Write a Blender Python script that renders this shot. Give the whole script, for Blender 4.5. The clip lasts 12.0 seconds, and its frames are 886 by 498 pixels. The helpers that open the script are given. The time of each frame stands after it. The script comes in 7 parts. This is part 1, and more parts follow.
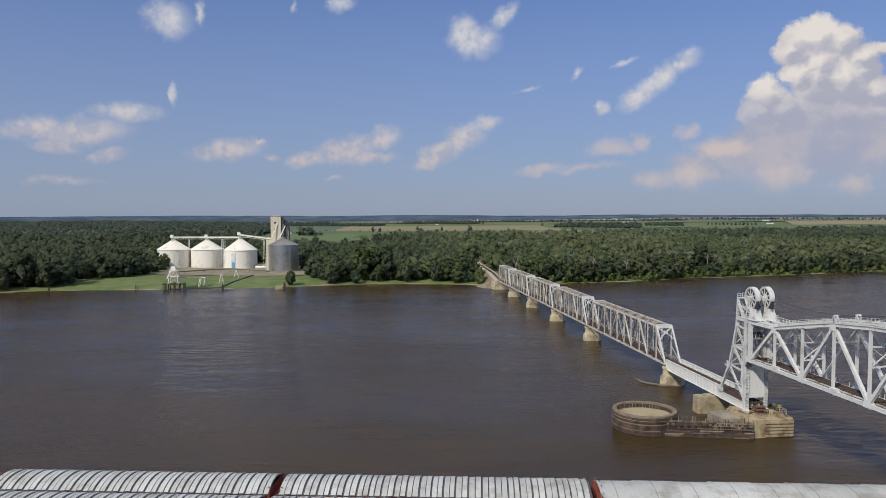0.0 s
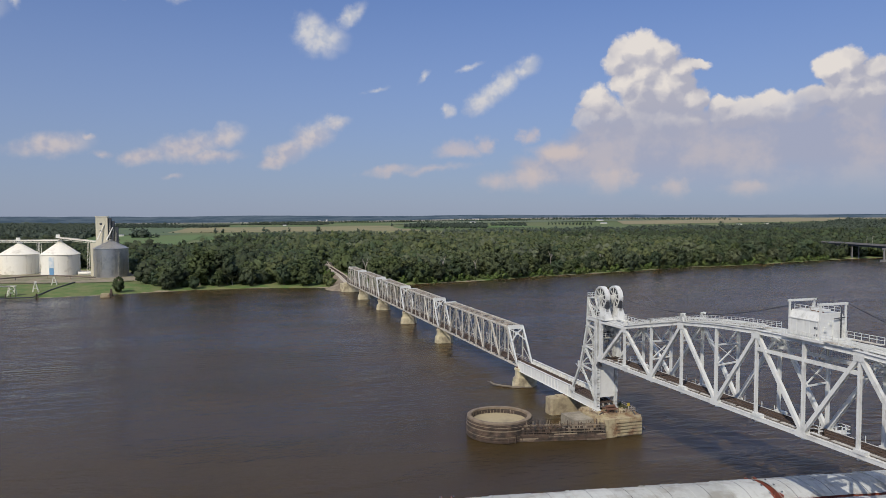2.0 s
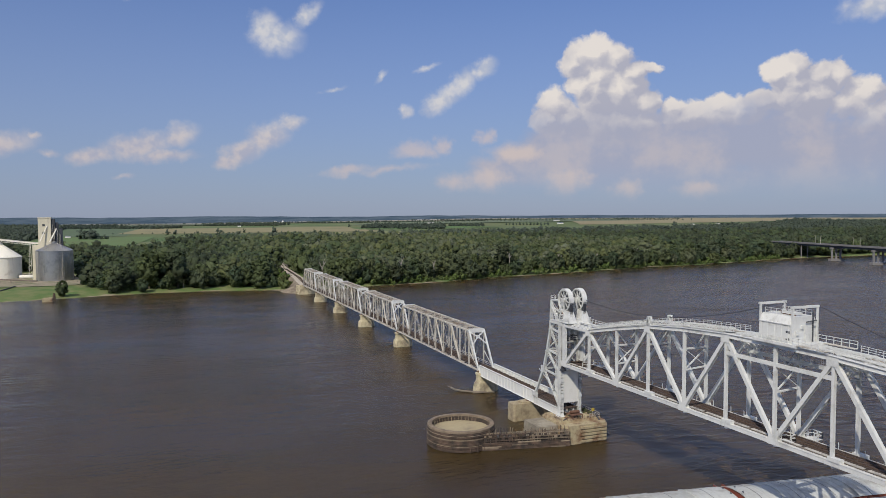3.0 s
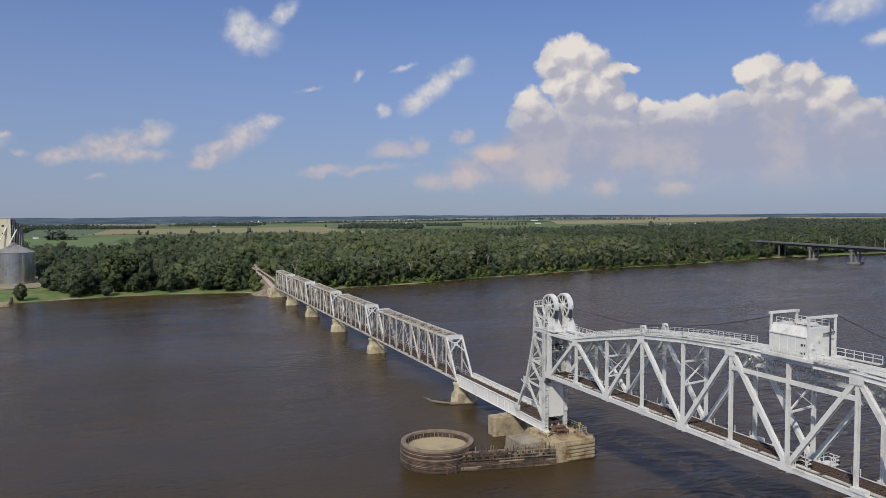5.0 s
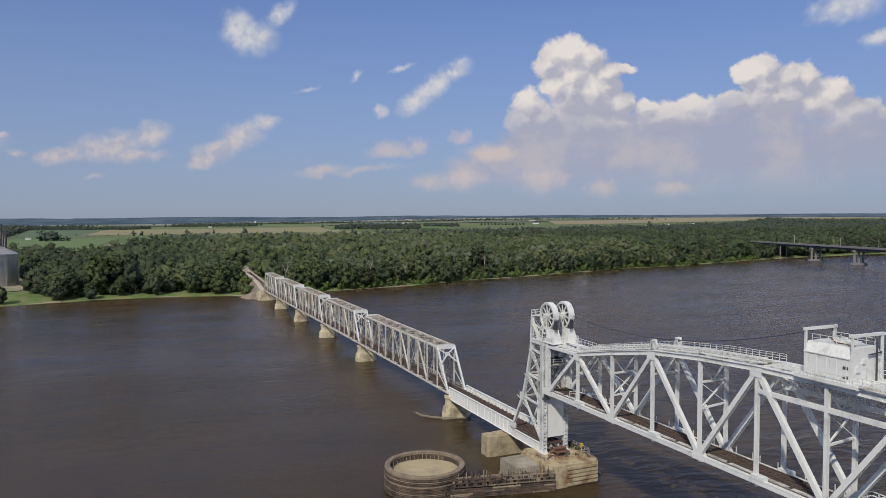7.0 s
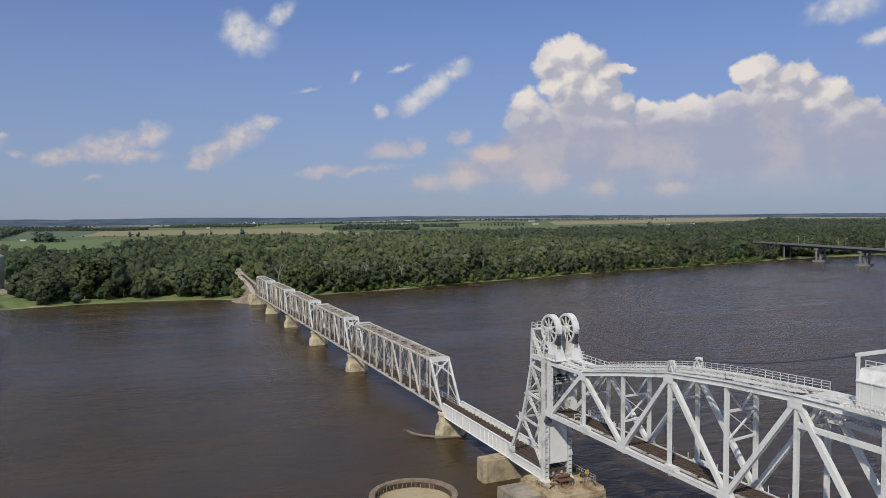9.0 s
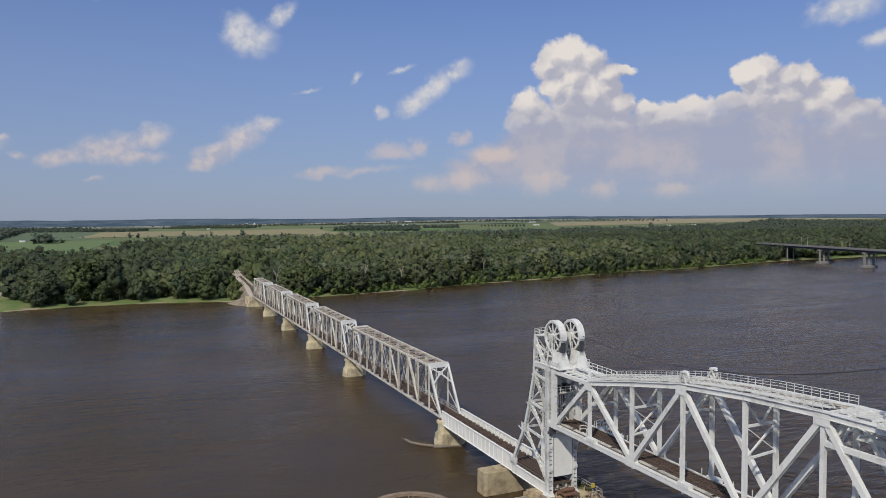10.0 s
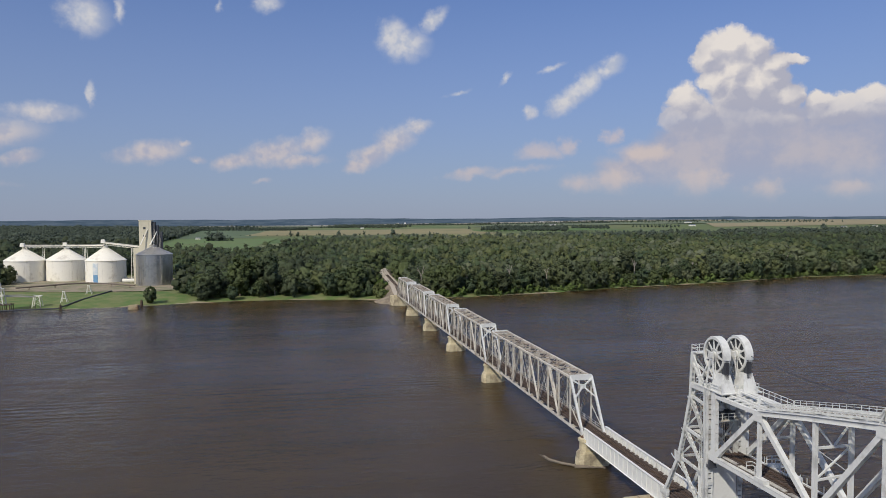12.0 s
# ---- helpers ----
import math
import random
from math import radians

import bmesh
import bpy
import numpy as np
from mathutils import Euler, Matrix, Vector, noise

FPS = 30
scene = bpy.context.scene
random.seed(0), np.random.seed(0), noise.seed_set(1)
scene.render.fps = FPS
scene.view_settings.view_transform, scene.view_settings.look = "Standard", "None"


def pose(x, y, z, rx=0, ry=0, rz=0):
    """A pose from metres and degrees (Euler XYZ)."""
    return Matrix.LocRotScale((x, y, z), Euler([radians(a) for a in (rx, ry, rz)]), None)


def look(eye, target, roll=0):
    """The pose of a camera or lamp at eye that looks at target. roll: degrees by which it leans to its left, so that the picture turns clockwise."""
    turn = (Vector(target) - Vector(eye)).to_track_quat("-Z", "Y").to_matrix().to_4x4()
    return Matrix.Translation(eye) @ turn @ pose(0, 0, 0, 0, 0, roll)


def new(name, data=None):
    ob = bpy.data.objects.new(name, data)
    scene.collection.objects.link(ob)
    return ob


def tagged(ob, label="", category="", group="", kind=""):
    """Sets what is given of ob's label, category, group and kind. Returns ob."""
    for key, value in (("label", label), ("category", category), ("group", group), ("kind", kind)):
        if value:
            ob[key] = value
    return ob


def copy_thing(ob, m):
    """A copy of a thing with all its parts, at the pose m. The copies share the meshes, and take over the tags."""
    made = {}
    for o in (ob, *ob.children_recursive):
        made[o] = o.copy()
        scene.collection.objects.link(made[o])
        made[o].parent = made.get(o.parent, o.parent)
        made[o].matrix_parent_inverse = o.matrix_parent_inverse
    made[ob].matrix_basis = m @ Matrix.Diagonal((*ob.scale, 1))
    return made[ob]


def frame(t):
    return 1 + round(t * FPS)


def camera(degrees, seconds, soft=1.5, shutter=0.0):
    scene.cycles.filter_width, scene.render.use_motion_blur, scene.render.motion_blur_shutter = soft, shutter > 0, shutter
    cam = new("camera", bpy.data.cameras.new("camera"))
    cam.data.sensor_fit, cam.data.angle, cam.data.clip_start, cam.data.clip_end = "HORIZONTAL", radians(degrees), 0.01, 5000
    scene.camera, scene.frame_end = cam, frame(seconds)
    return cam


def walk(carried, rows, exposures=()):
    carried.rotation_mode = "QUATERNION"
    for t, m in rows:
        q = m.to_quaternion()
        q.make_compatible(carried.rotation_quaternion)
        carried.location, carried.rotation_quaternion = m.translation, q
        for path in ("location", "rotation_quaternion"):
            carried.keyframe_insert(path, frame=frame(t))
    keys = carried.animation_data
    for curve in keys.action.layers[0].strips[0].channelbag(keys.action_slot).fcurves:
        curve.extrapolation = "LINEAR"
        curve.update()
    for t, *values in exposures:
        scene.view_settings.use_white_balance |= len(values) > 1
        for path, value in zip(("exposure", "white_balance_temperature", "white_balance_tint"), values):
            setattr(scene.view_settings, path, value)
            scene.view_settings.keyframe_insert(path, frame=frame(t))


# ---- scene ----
cam = camera(63.38, 12.0, soft=0.75)
PATH = [
    (0.0, pose(-93.960, -145.732, 54.578, 87.199, 0.071, -6.212)),
    (0.5, pose(-93.674, -143.230, 54.501, 87.218, 0.060, -8.488)),
    (1.0, pose(-92.773, -140.140, 54.414, 87.216, 0.056, -11.214)),
    (1.5, pose(-91.733, -136.591, 54.352, 87.213, 0.104, -14.675)),
    (2.0, pose(-91.033, -133.624, 54.315, 87.221, 0.120, -18.157)),
    (2.5, pose(-90.220, -130.434, 54.258, 87.249, 0.157, -20.379)),
    (3.0, pose(-89.075, -127.058, 54.306, 87.255, 0.176, -21.523)),
    (3.5, pose(-87.914, -123.902, 54.250, 87.251, 0.183, -22.247)),
    (5.5, pose(-81.592, -111.523, 54.195, 87.245, 0.234, -23.404)),
    (6.0, pose(-79.776, -108.513, 54.224, 87.243, 0.237, -23.458)),
    (6.5, pose(-77.791, -105.310, 54.239, 87.234, 0.282, -23.464)),
    (7.0, pose(-75.797, -102.010, 54.255, 87.265, 0.263, -23.468)),
    (9.0, pose(-68.623, -89.617, 54.734, 87.294, 0.349, -23.506)),
    (9.5, pose(-67.183, -86.792, 54.734, 87.348, 0.292, -23.630)),
    (10.0, pose(-65.767, -84.021, 54.710, 87.372, 0.359, -23.443)),
    (10.5, pose(-64.406, -81.484, 54.751, 87.396, 0.378, -20.166)),
    (11.0, pose(-62.704, -78.610, 54.631, 87.386, 0.410, -17.102)),
    (11.5, pose(-61.665, -76.434, 54.649, 87.408, 0.373, -14.112)),
    (12.0, pose(-60.429, -74.283, 54.585, 87.437, 0.268, -11.696)),
]
walk(cam, PATH, [(0.0, -0.08), (12.0, -0.08)])

# ---------------------------------------------------------------- light
SUN_DIR = Vector((-0.80, -0.76, 1.0)).normalized()
SUN_EL = math.asin(SUN_DIR.z)
SUN_AZ = math.atan2(SUN_DIR.x, SUN_DIR.y)

sun = new("sun", bpy.data.lights.new("sun", "SUN"))
sun.data.energy, sun.data.angle, sun.data.color = 3.45, radians(0.53), (1.0, 0.93, 0.83)
sun.matrix_world = look(SUN_DIR * 500, (0, 0, 0))


class Nodes:
    """Short ways to add and wire shader nodes."""

    def __init__(self, tree):
        self.tree = tree
        tree.nodes.clear()

    def add(self, kind):
        return self.tree.nodes.new(kind)

    def link(self, a, b):
        self.tree.links.new(a, b)

    def put(self, socket, value):
        if isinstance(value, bpy.types.NodeSocket):
            self.link(value, socket)
        else:
            socket.default_value = value

    def math(self, op, a, b=0.0, c=0.0, clamp=False):
        n = self.add("ShaderNodeMath")
        n.operation, n.use_clamp = op, clamp
        for s, v in zip(n.inputs, (a, b, c)):
            self.put(s, v)
        return n.outputs[0]

    def mix(self, fac, a, b, blend="MIX"):
        n = self.add("ShaderNodeMix")
        n.data_type, n.blend_type = "RGBA", blend
        self.put(n.inputs[0], fac)
        self.put(n.inputs[6], a if isinstance(a, bpy.types.NodeSocket) else (*a, 1))
        self.put(n.inputs[7], b if isinstance(b, bpy.types.NodeSocket) else (*b, 1))
        return n.outputs[2]

    def noise(self, vector, scale, detail=3.0, rough=0.55, distort=0.0):
        n = self.add("ShaderNodeTexNoise")
        if vector is not None:
            self.link(vector, n.inputs["Vector"])
        n.inputs["Scale"].default_value, n.inputs["Detail"].default_value = scale, detail
        n.inputs["Roughness"].default_value, n.inputs["Distortion"].default_value = rough, distort
        return n.outputs["Fac"]

    def span(self, value, lo, hi, to_lo=0.0, to_hi=1.0, smooth=True):
        n = self.add("ShaderNodeMapRange")
        n.interpolation_type = "SMOOTHSTEP" if smooth else "LINEAR"
        self.put(n.inputs[0], value)
        for i, v in enumerate((lo, hi, to_lo, to_hi)):
            n.inputs[i + 1].default_value = v
        return n.outputs[0]


# clouds: azimuth and elevation of each billow, its half width and half height (degrees), then lean and density
WEST_TOWER = [
    (33.2, 12.2, 2.08, 1.41), (34.9, 11.8, 1.54, 1.24), (31.7, 11.6, 1.31, 1.25), (36.1, 10.8, 1.44, 0.83), (37.7, 10.9, 1.0, 0.45), (32.3, 9.9, 1.48, 1.19),
    (30.3, 8.6, 1.5, 1.46), (29.6, 7.3, 1.24, 1.13), (31.3, 7.3, 1.58, 1.56), (33.5, 9.2, 1.95, 1.7), (35.3, 9.3, 2.35, 2.02), (37.2, 8.4, 1.26, 1.1),
    (34.7, 6.9, 3.87, 1.98), (33.6, 10.7, 1.9, 1.4),
]
EAST_TOWER = [
    (40.8, 7.4, 3.05, 1.17), (43.6, 7.5, 2.36, 1.06), (45.3, 8.0, 1.31, 0.89), (46.4, 10.1, 1.36, 1.1), (47.4, 10.3, 1.11, 0.94), (49.1, 9.7, 1.23, 1.08),
    (50.1, 9.4, 0.92, 1.15), (48.2, 8.4, 2.43, 1.89), (50.7, 7.6, 1.62, 1.16), (52.4, 6.5, 1.57, 1.0), (54.3, 5.4, 1.58, 0.91), (54.8, 6.4, 0.91, 0.67),
    (57.2, 6.1, 2.16, 1.61), (62.0, 6.5, 3.4, 2.0), (47.6, 9.3, 1.9, 1.3), (51.7, 8.3, 1.5, 1.1), (53.4, 7.0, 1.5, 1.0),
    (42.4, 8.0, 1.5, 0.8), (39.2, 8.1, 1.1, 0.7),
]
VEIL = [
    (35.0, 5.0, 6.45, 3.68), (41.0, 4.9, 6.1, 3.16), (46.9, 4.9, 5.64, 3.65), (51.8, 4.1, 4.15, 3.32), (56.0, 4.1, 3.49, 3.37), (30.8, 5.1, 3.09, 2.41),
    (37.3, 2.8, 7.19, 1.95), (49.2, 2.4, 7.27, 1.81), (27.7, 3.6, 4.02, 1.69), (43.5, 2.1, 6.33, 1.26), (57.3, 1.9, 3.7, 1.12), (63.0, 4.0, 6.0, 3.0),
    (95.0, 7.0, 9.0, 3.0),
]
LOW_BANKS = [
    (31.3, 2.8, 1.85, 1.5, 0, 1.0), (35.9, 2.0, 1.37, 0.96, 0, 1.0), (25.3, 2.8, 1.89, 1.16, 0, 1.0), (27.3, 4.8, 2.23, 0.88, 0, 1.0), (19.2, 5.1, 2.23, 0.71, 6, 1.0), (21.4, 5.5, 0.99, 0.71, 0, 1.0),
    (13.9, 3.5, 3.06, 0.53, 8, 0.8), (22.8, 2.6, 2.25, 1.07, 0, 0.8), (24.8, 6.0, 0.85, 0.66, 20, 1.0), (41.1, 1.8, 2.44, 0.85, 0, 0.8), (17.4, 3.6, 4.89, 0.62, 6, 0.6),
]
HIGH_PUFFS = [
    (8.7, 13.4, 1.75, 1.12, 0, 1.0), (7.8, 14.1, 1.08, 1.03, 0, 1.0), (11.0, 15.1, 1.36, 0.6, 38, 0.9), (21.5, 9.0, 1.7, 0.78, 32, 1.0), (23.1, 10.2, 1.34, 0.77, 45, 1.0), (24.7, 11.3, 1.16, 0.64, 30, 1.0),
    (18.5, 8.1, 0.67, 0.56, 0, 0.75), (16.6, 10.8, 0.79, 0.34, 42, 0.6), (20.2, 11.4, 1.6, 0.34, 15, 0.5), (13.0, 9.7, 1.3, 0.3, 15, 0.5), (52.5, 13.8, 2.2, 0.87, 5, 0.9), (54.7, 11.8, 1.36, 0.61, 20, 0.85),
]
ROW_PUFFS = [
    (-1.4, 5.1, 2.45, 0.88, 8, 1.0), (-4.4, 4.3, 1.55, 0.59, 8, 1.0), (1.4, 5.9, 1.55, 0.82, 22, 0.9), (0.3, 4.4, 2.67, 0.49, 5, 0.8), (6.0, 4.8, 1.64, 0.85, 24, 1.0), (7.9, 6.0, 1.75, 0.93, 28, 1.0),
    (9.6, 7.1, 1.27, 0.51, 10, 0.9), (5.0, 4.0, 1.05, 0.51, 10, 1.0), (-2.3, 2.9, 0.88, 0.24, 8, 0.6), (-7.2, 4.4, 0.73, 0.38, 0, 0.6), (-7.9, 5.5, 0.53, 0.3, 0, 0.7),
]
WEST_PUFFS = [
    (-14.4, 14.1, 1.64, 1.31, 0, 0.85), (-12.2, 14.7, 0.48, 1.09, 0, 0.6), (-1.9, 15.9, 1.39, 0.56, 10, 0.75), (-5.3, 15.6, 0.38, 0.56, 0, 0.5), (-14.2, 8.8, 0.31, 0.97, -8, 0.75), (-23.3, 5.9, 1.97, 0.84, 8, 0.9),
    (-20.2, 5.8, 3.25, 1.18, 8, 0.8), (-17.4, 7.3, 2.34, 0.68, 2, 0.9), (-22.0, 4.8, 1.61, 0.59, 4, 0.85), (-18.7, 4.2, 1.48, 0.48, 16, 0.8), (-10.3, 4.9, 2.23, 0.76, 8, 1.0), (-7.2, 4.4, 0.94, 0.35, 0, 0.6),
    (-21.7, 2.4, 3.88, 0.47, 0, 0.45), (-70.0, 10.0, 8.0, 2.0, 10, 0.8), (160.0, 9.0, 9.0, 2.5, 0, 0.8),
]

world = bpy.data.worlds.new("sky")
scene.world = world
world.use_nodes = True
w = Nodes(world.node_tree)
sky = w.add("ShaderNodeTexSky")
sky.sky_type, sky.sun_disc, sky.sun_elevation, sky.sun_rotation = "NISHITA", False, SUN_EL, SUN_AZ
sky.altitude, sky.air_density, sky.dust_density, sky.ozone_density = 150, 1.0, 0.15, 4.0
coord = w.add("ShaderNodeTexCoord").outputs["Generated"]
axes = w.add("ShaderNodeSeparateXYZ")
w.link(coord, axes.inputs[0])
azim = w.math("MULTIPLY", w.math("ARCTAN2", axes.outputs[0], axes.outputs[1]), 180 / math.pi)
elev = w.math("MULTIPLY", w.math("ARCSINE", axes.outputs[2]), 180 / math.pi)
flat = w.add("ShaderNodeCombineXYZ")
w.link(azim, flat.inputs[0]), w.link(elev, flat.inputs[1])
flat = flat.outputs[0]


def cloud_cover(where, clouds):
    """How deep a place of the sky lies in the clouds: 1 in the middle of a billow, 0 at its rim, less outside."""
    xy = w.add("ShaderNodeSeparateXYZ")
    w.link(where, xy.inputs[0])
    total = -50.0
    for a, e, ra, re, *more in clouds:
        lean, strength = more or (0, 1.0)
        # the third axis passes the cover found so far down the chain; its scale makes it weightless
        place = w.add("ShaderNodeCombineXYZ")
        w.link(xy.outputs[0], place.inputs[0]), w.link(xy.outputs[1], place.inputs[1]), w.put(place.inputs[2], total)
        m = w.add("ShaderNodeMapping")
        m.vector_type = "TEXTURE"
        m.inputs["Location"].default_value = (a, e, 0)
        m.inputs["Rotation"].default_value = (0, 0, radians(lean))
        m.inputs["Scale"].default_value = (ra, re, 1e6)
        w.link(place.outputs[0], m.inputs[0])
        d = w.add("ShaderNodeVectorMath")
        d.operation = "LENGTH"
        w.link(m.outputs[0], d.inputs[0])
        v = w.math("MULTIPLY_ADD", d.outputs["Value"], -1.0, strength)
        total = w.math("MAXIMUM", v, total)
    return total


def moved(where, dx, dy):
    n = w.add("ShaderNodeVectorMath")
    n.operation = "ADD"
    n.inputs[1].default_value = (dx, dy, 0)
    w.link(where, n.inputs[0])
    return n.outputs[0]


def churned(where, scale, wide, high, detail=4.0):
    """The same place of the sky, pushed about by turbulence, so that outlines curl and fray."""
    n = w.add("ShaderNodeTexNoise")
    n.inputs["Scale"].default_value, n.inputs["Detail"].default_value, n.inputs["Roughness"].default_value = scale, detail, 0.58
    w.link(where, n.inputs["Vector"])
    m = w.add("ShaderNodeVectorMath")
    m.operation = "MULTIPLY_ADD"
    w.link(n.outputs["Color"], m.inputs[0])
    m.inputs[1].default_value = (wide, high, 0)
    w.link(moved(where, -wide / 2, -high / 2), m.inputs[2])
    return m.outputs[0]


def billows(where, scale, detail):
    """Round heads packed side by side, with smaller heads on them: 1 on top of a head, 0 in the folds."""
    n = w.add("ShaderNodeTexVoronoi")
    n.feature = "SMOOTH_F1"
    n.inputs["Scale"].default_value, n.inputs["Detail"].default_value = scale, detail
    n.inputs["Roughness"].default_value, n.inputs["Lacunarity"].default_value, n.inputs["Smoothness"].default_value = 0.5, 2.2, 0.25
    n.normalize = True
    w.link(where, n.inputs["Vector"])
    return w.math("SUBTRACT", 1.0, w.math("MULTIPLY", n.outputs["Distance"], 1.5))


# the two towering clouds: crisp billowing heads, lit from above and from the west
TOWERS = WEST_TOWER + EAST_TOWER


def tower_depth(where, detail):
    return w.math("ADD", cloud_cover(where, TOWERS), w.math("MULTIPLY_ADD", billows(where, 0.62, detail), 0.80, -0.50))


curled = churned(flat, 0.8, 1.3, 1.0, 5.0)
depth = tower_depth(curled, 3.0)
behind = tower_depth(moved(curled, -0.55, 0.70), 2.0)
tower_alpha = w.span(depth, -0.16, 0.20)
folds = w.noise(curled, 0.34, 3.0, 0.55)
facing = w.math("ADD", w.span(w.math("SUBTRACT", depth, behind), -0.45, 0.62), w.math("MULTIPLY", w.math("SUBTRACT", folds, 0.53), 2.4), clamp=True)
crest = w.span(w.math("ADD", elev, w.math("MULTIPLY", folds, 3.0)), 6.2, 11.4)
tower_lit = w.math("MULTIPLY", facing, w.math("MULTIPLY_ADD", crest, 0.70, 0.22))
tower_lit = w.math("ADD", tower_lit, w.math("MULTIPLY", crest, 0.10), clamp=True)
tower_colour = w.mix(tower_lit, (0.400, 0.412, 0.515), (0.80, 0.745, 0.705))

# the hazy skirt under them, lilac with peach-coloured banks, and the low banks beside them
broad = w.noise(flat, 0.17, 5.0, 0.6)
drift = churned(flat, 0.35, 3.4, 2.2)
veil = w.math("ADD", cloud_cover(drift, VEIL), w.math("MULTIPLY", w.math("SUBTRACT", w.noise(flat, 0.3, 5.0, 0.6), 0.5), 0.7))
veil_alpha = w.math("MULTIPLY", w.span(veil, -0.18, 0.42, 0.0, 0.84), w.span(elev, 0.6, 4.4, 0.0, 1.0))
banks = cloud_cover(churned(flat, 0.55, 3.2, 1.5, 6.0), LOW_BANKS)
banks = w.math("ADD", banks, w.math("MULTIPLY", w.math("SUBTRACT", w.noise(flat, 0.6, 5.0, 0.6), 0.5), 0.9))
peach = w.math("MAXIMUM", w.span(banks, -0.2, 0.75, 0.0, 0.95), w.span(broad, 0.44, 0.64, 0.0, 0.55))
veil_colour = w.mix(peach, (0.385, 0.400, 0.510), (0.630, 0.540, 0.515))
bank_alpha = w.math("MULTIPLY", w.span(banks, -0.25, 0.80, 0.0, 0.68), w.span(elev, 0.6, 2.6, 0.1, 1.0))

# small puffs: soft, brighter on top, thin at the rims
frayed = churned(flat, 0.8, 1.5, 1.0, 5.0)
puff = cloud_cover(frayed, HIGH_PUFFS + ROW_PUFFS + WEST_PUFFS)
fleece = w.math("MULTIPLY", w.math("SUBTRACT", w.noise(flat, 0.8, 4.0, 0.55), 0.5), 0.7)
puff_depth = w.math("ADD", w.math("ADD", puff, 0.18), fleece)
puff_alpha = w.math("MULTIPLY", w.span(puff_depth, -0.30, 0.92, 0.0, 0.90), w.span(elev, 1.0, 7.0, 0.70, 0.95))
puff_lit = w.span(w.math("SUBTRACT", w.noise(flat, 0.6, 3.0, 0.55), w.noise(moved(flat, -0.35, 0.50), 0.6, 3.0, 0.55)), -0.14, 0.11)
height = w.span(elev, 4.0, 10.0)
puff_colour = w.mix(puff_lit, w.mix(height, (0.45, 0.44, 0.525), (0.50, 0.535, 0.63)), w.mix(height, (0.625, 0.550, 0.540), (0.72, 0.70, 0.69)))

sky_level = w.mix(1.0, sky.outputs[0], (0.064, 0.078, 0.110), "MULTIPLY")
haze = w.span(elev, -2.0, 22.0, 0.92, 0.04, smooth=False)
clear_sky = w.mix(haze, sky_level, (0.278, 0.320, 0.440))
both = w.mix(bank_alpha, clear_sky, w.mix(0.85, clear_sky, (0.655, 0.545, 0.515)))
both = w.mix(puff_alpha, both, puff_colour)
both = w.mix(veil_alpha, both, veil_colour)
both = w.mix(w.math("MULTIPLY", tower_alpha, w.span(w.math("MULTIPLY_ADD", broad, 7.0, elev), 6.6, 11.6)), both, tower_colour)
# fair-weather cumulus overhead and behind, out of view, added to brighten the fill light
overhead = w.math("MULTIPLY", w.span(w.noise(coord, 3.2, 5.0, 0.55), 0.44, 0.60), w.span(elev, 21.0, 34.0))
both = w.mix(overhead, both, w.mix(w.span(w.noise(coord, 7.0, 3.0, 0.5), 0.35, 0.65), (0.62, 0.63, 0.66), (0.92, 0.90, 0.87)))
back = w.add("ShaderNodeBackground")
w.link(both, back.inputs[0])
back.inputs[1].default_value = 1.0
w.link(back.outputs[0], w.add("ShaderNodeOutputWorld").inputs[0])


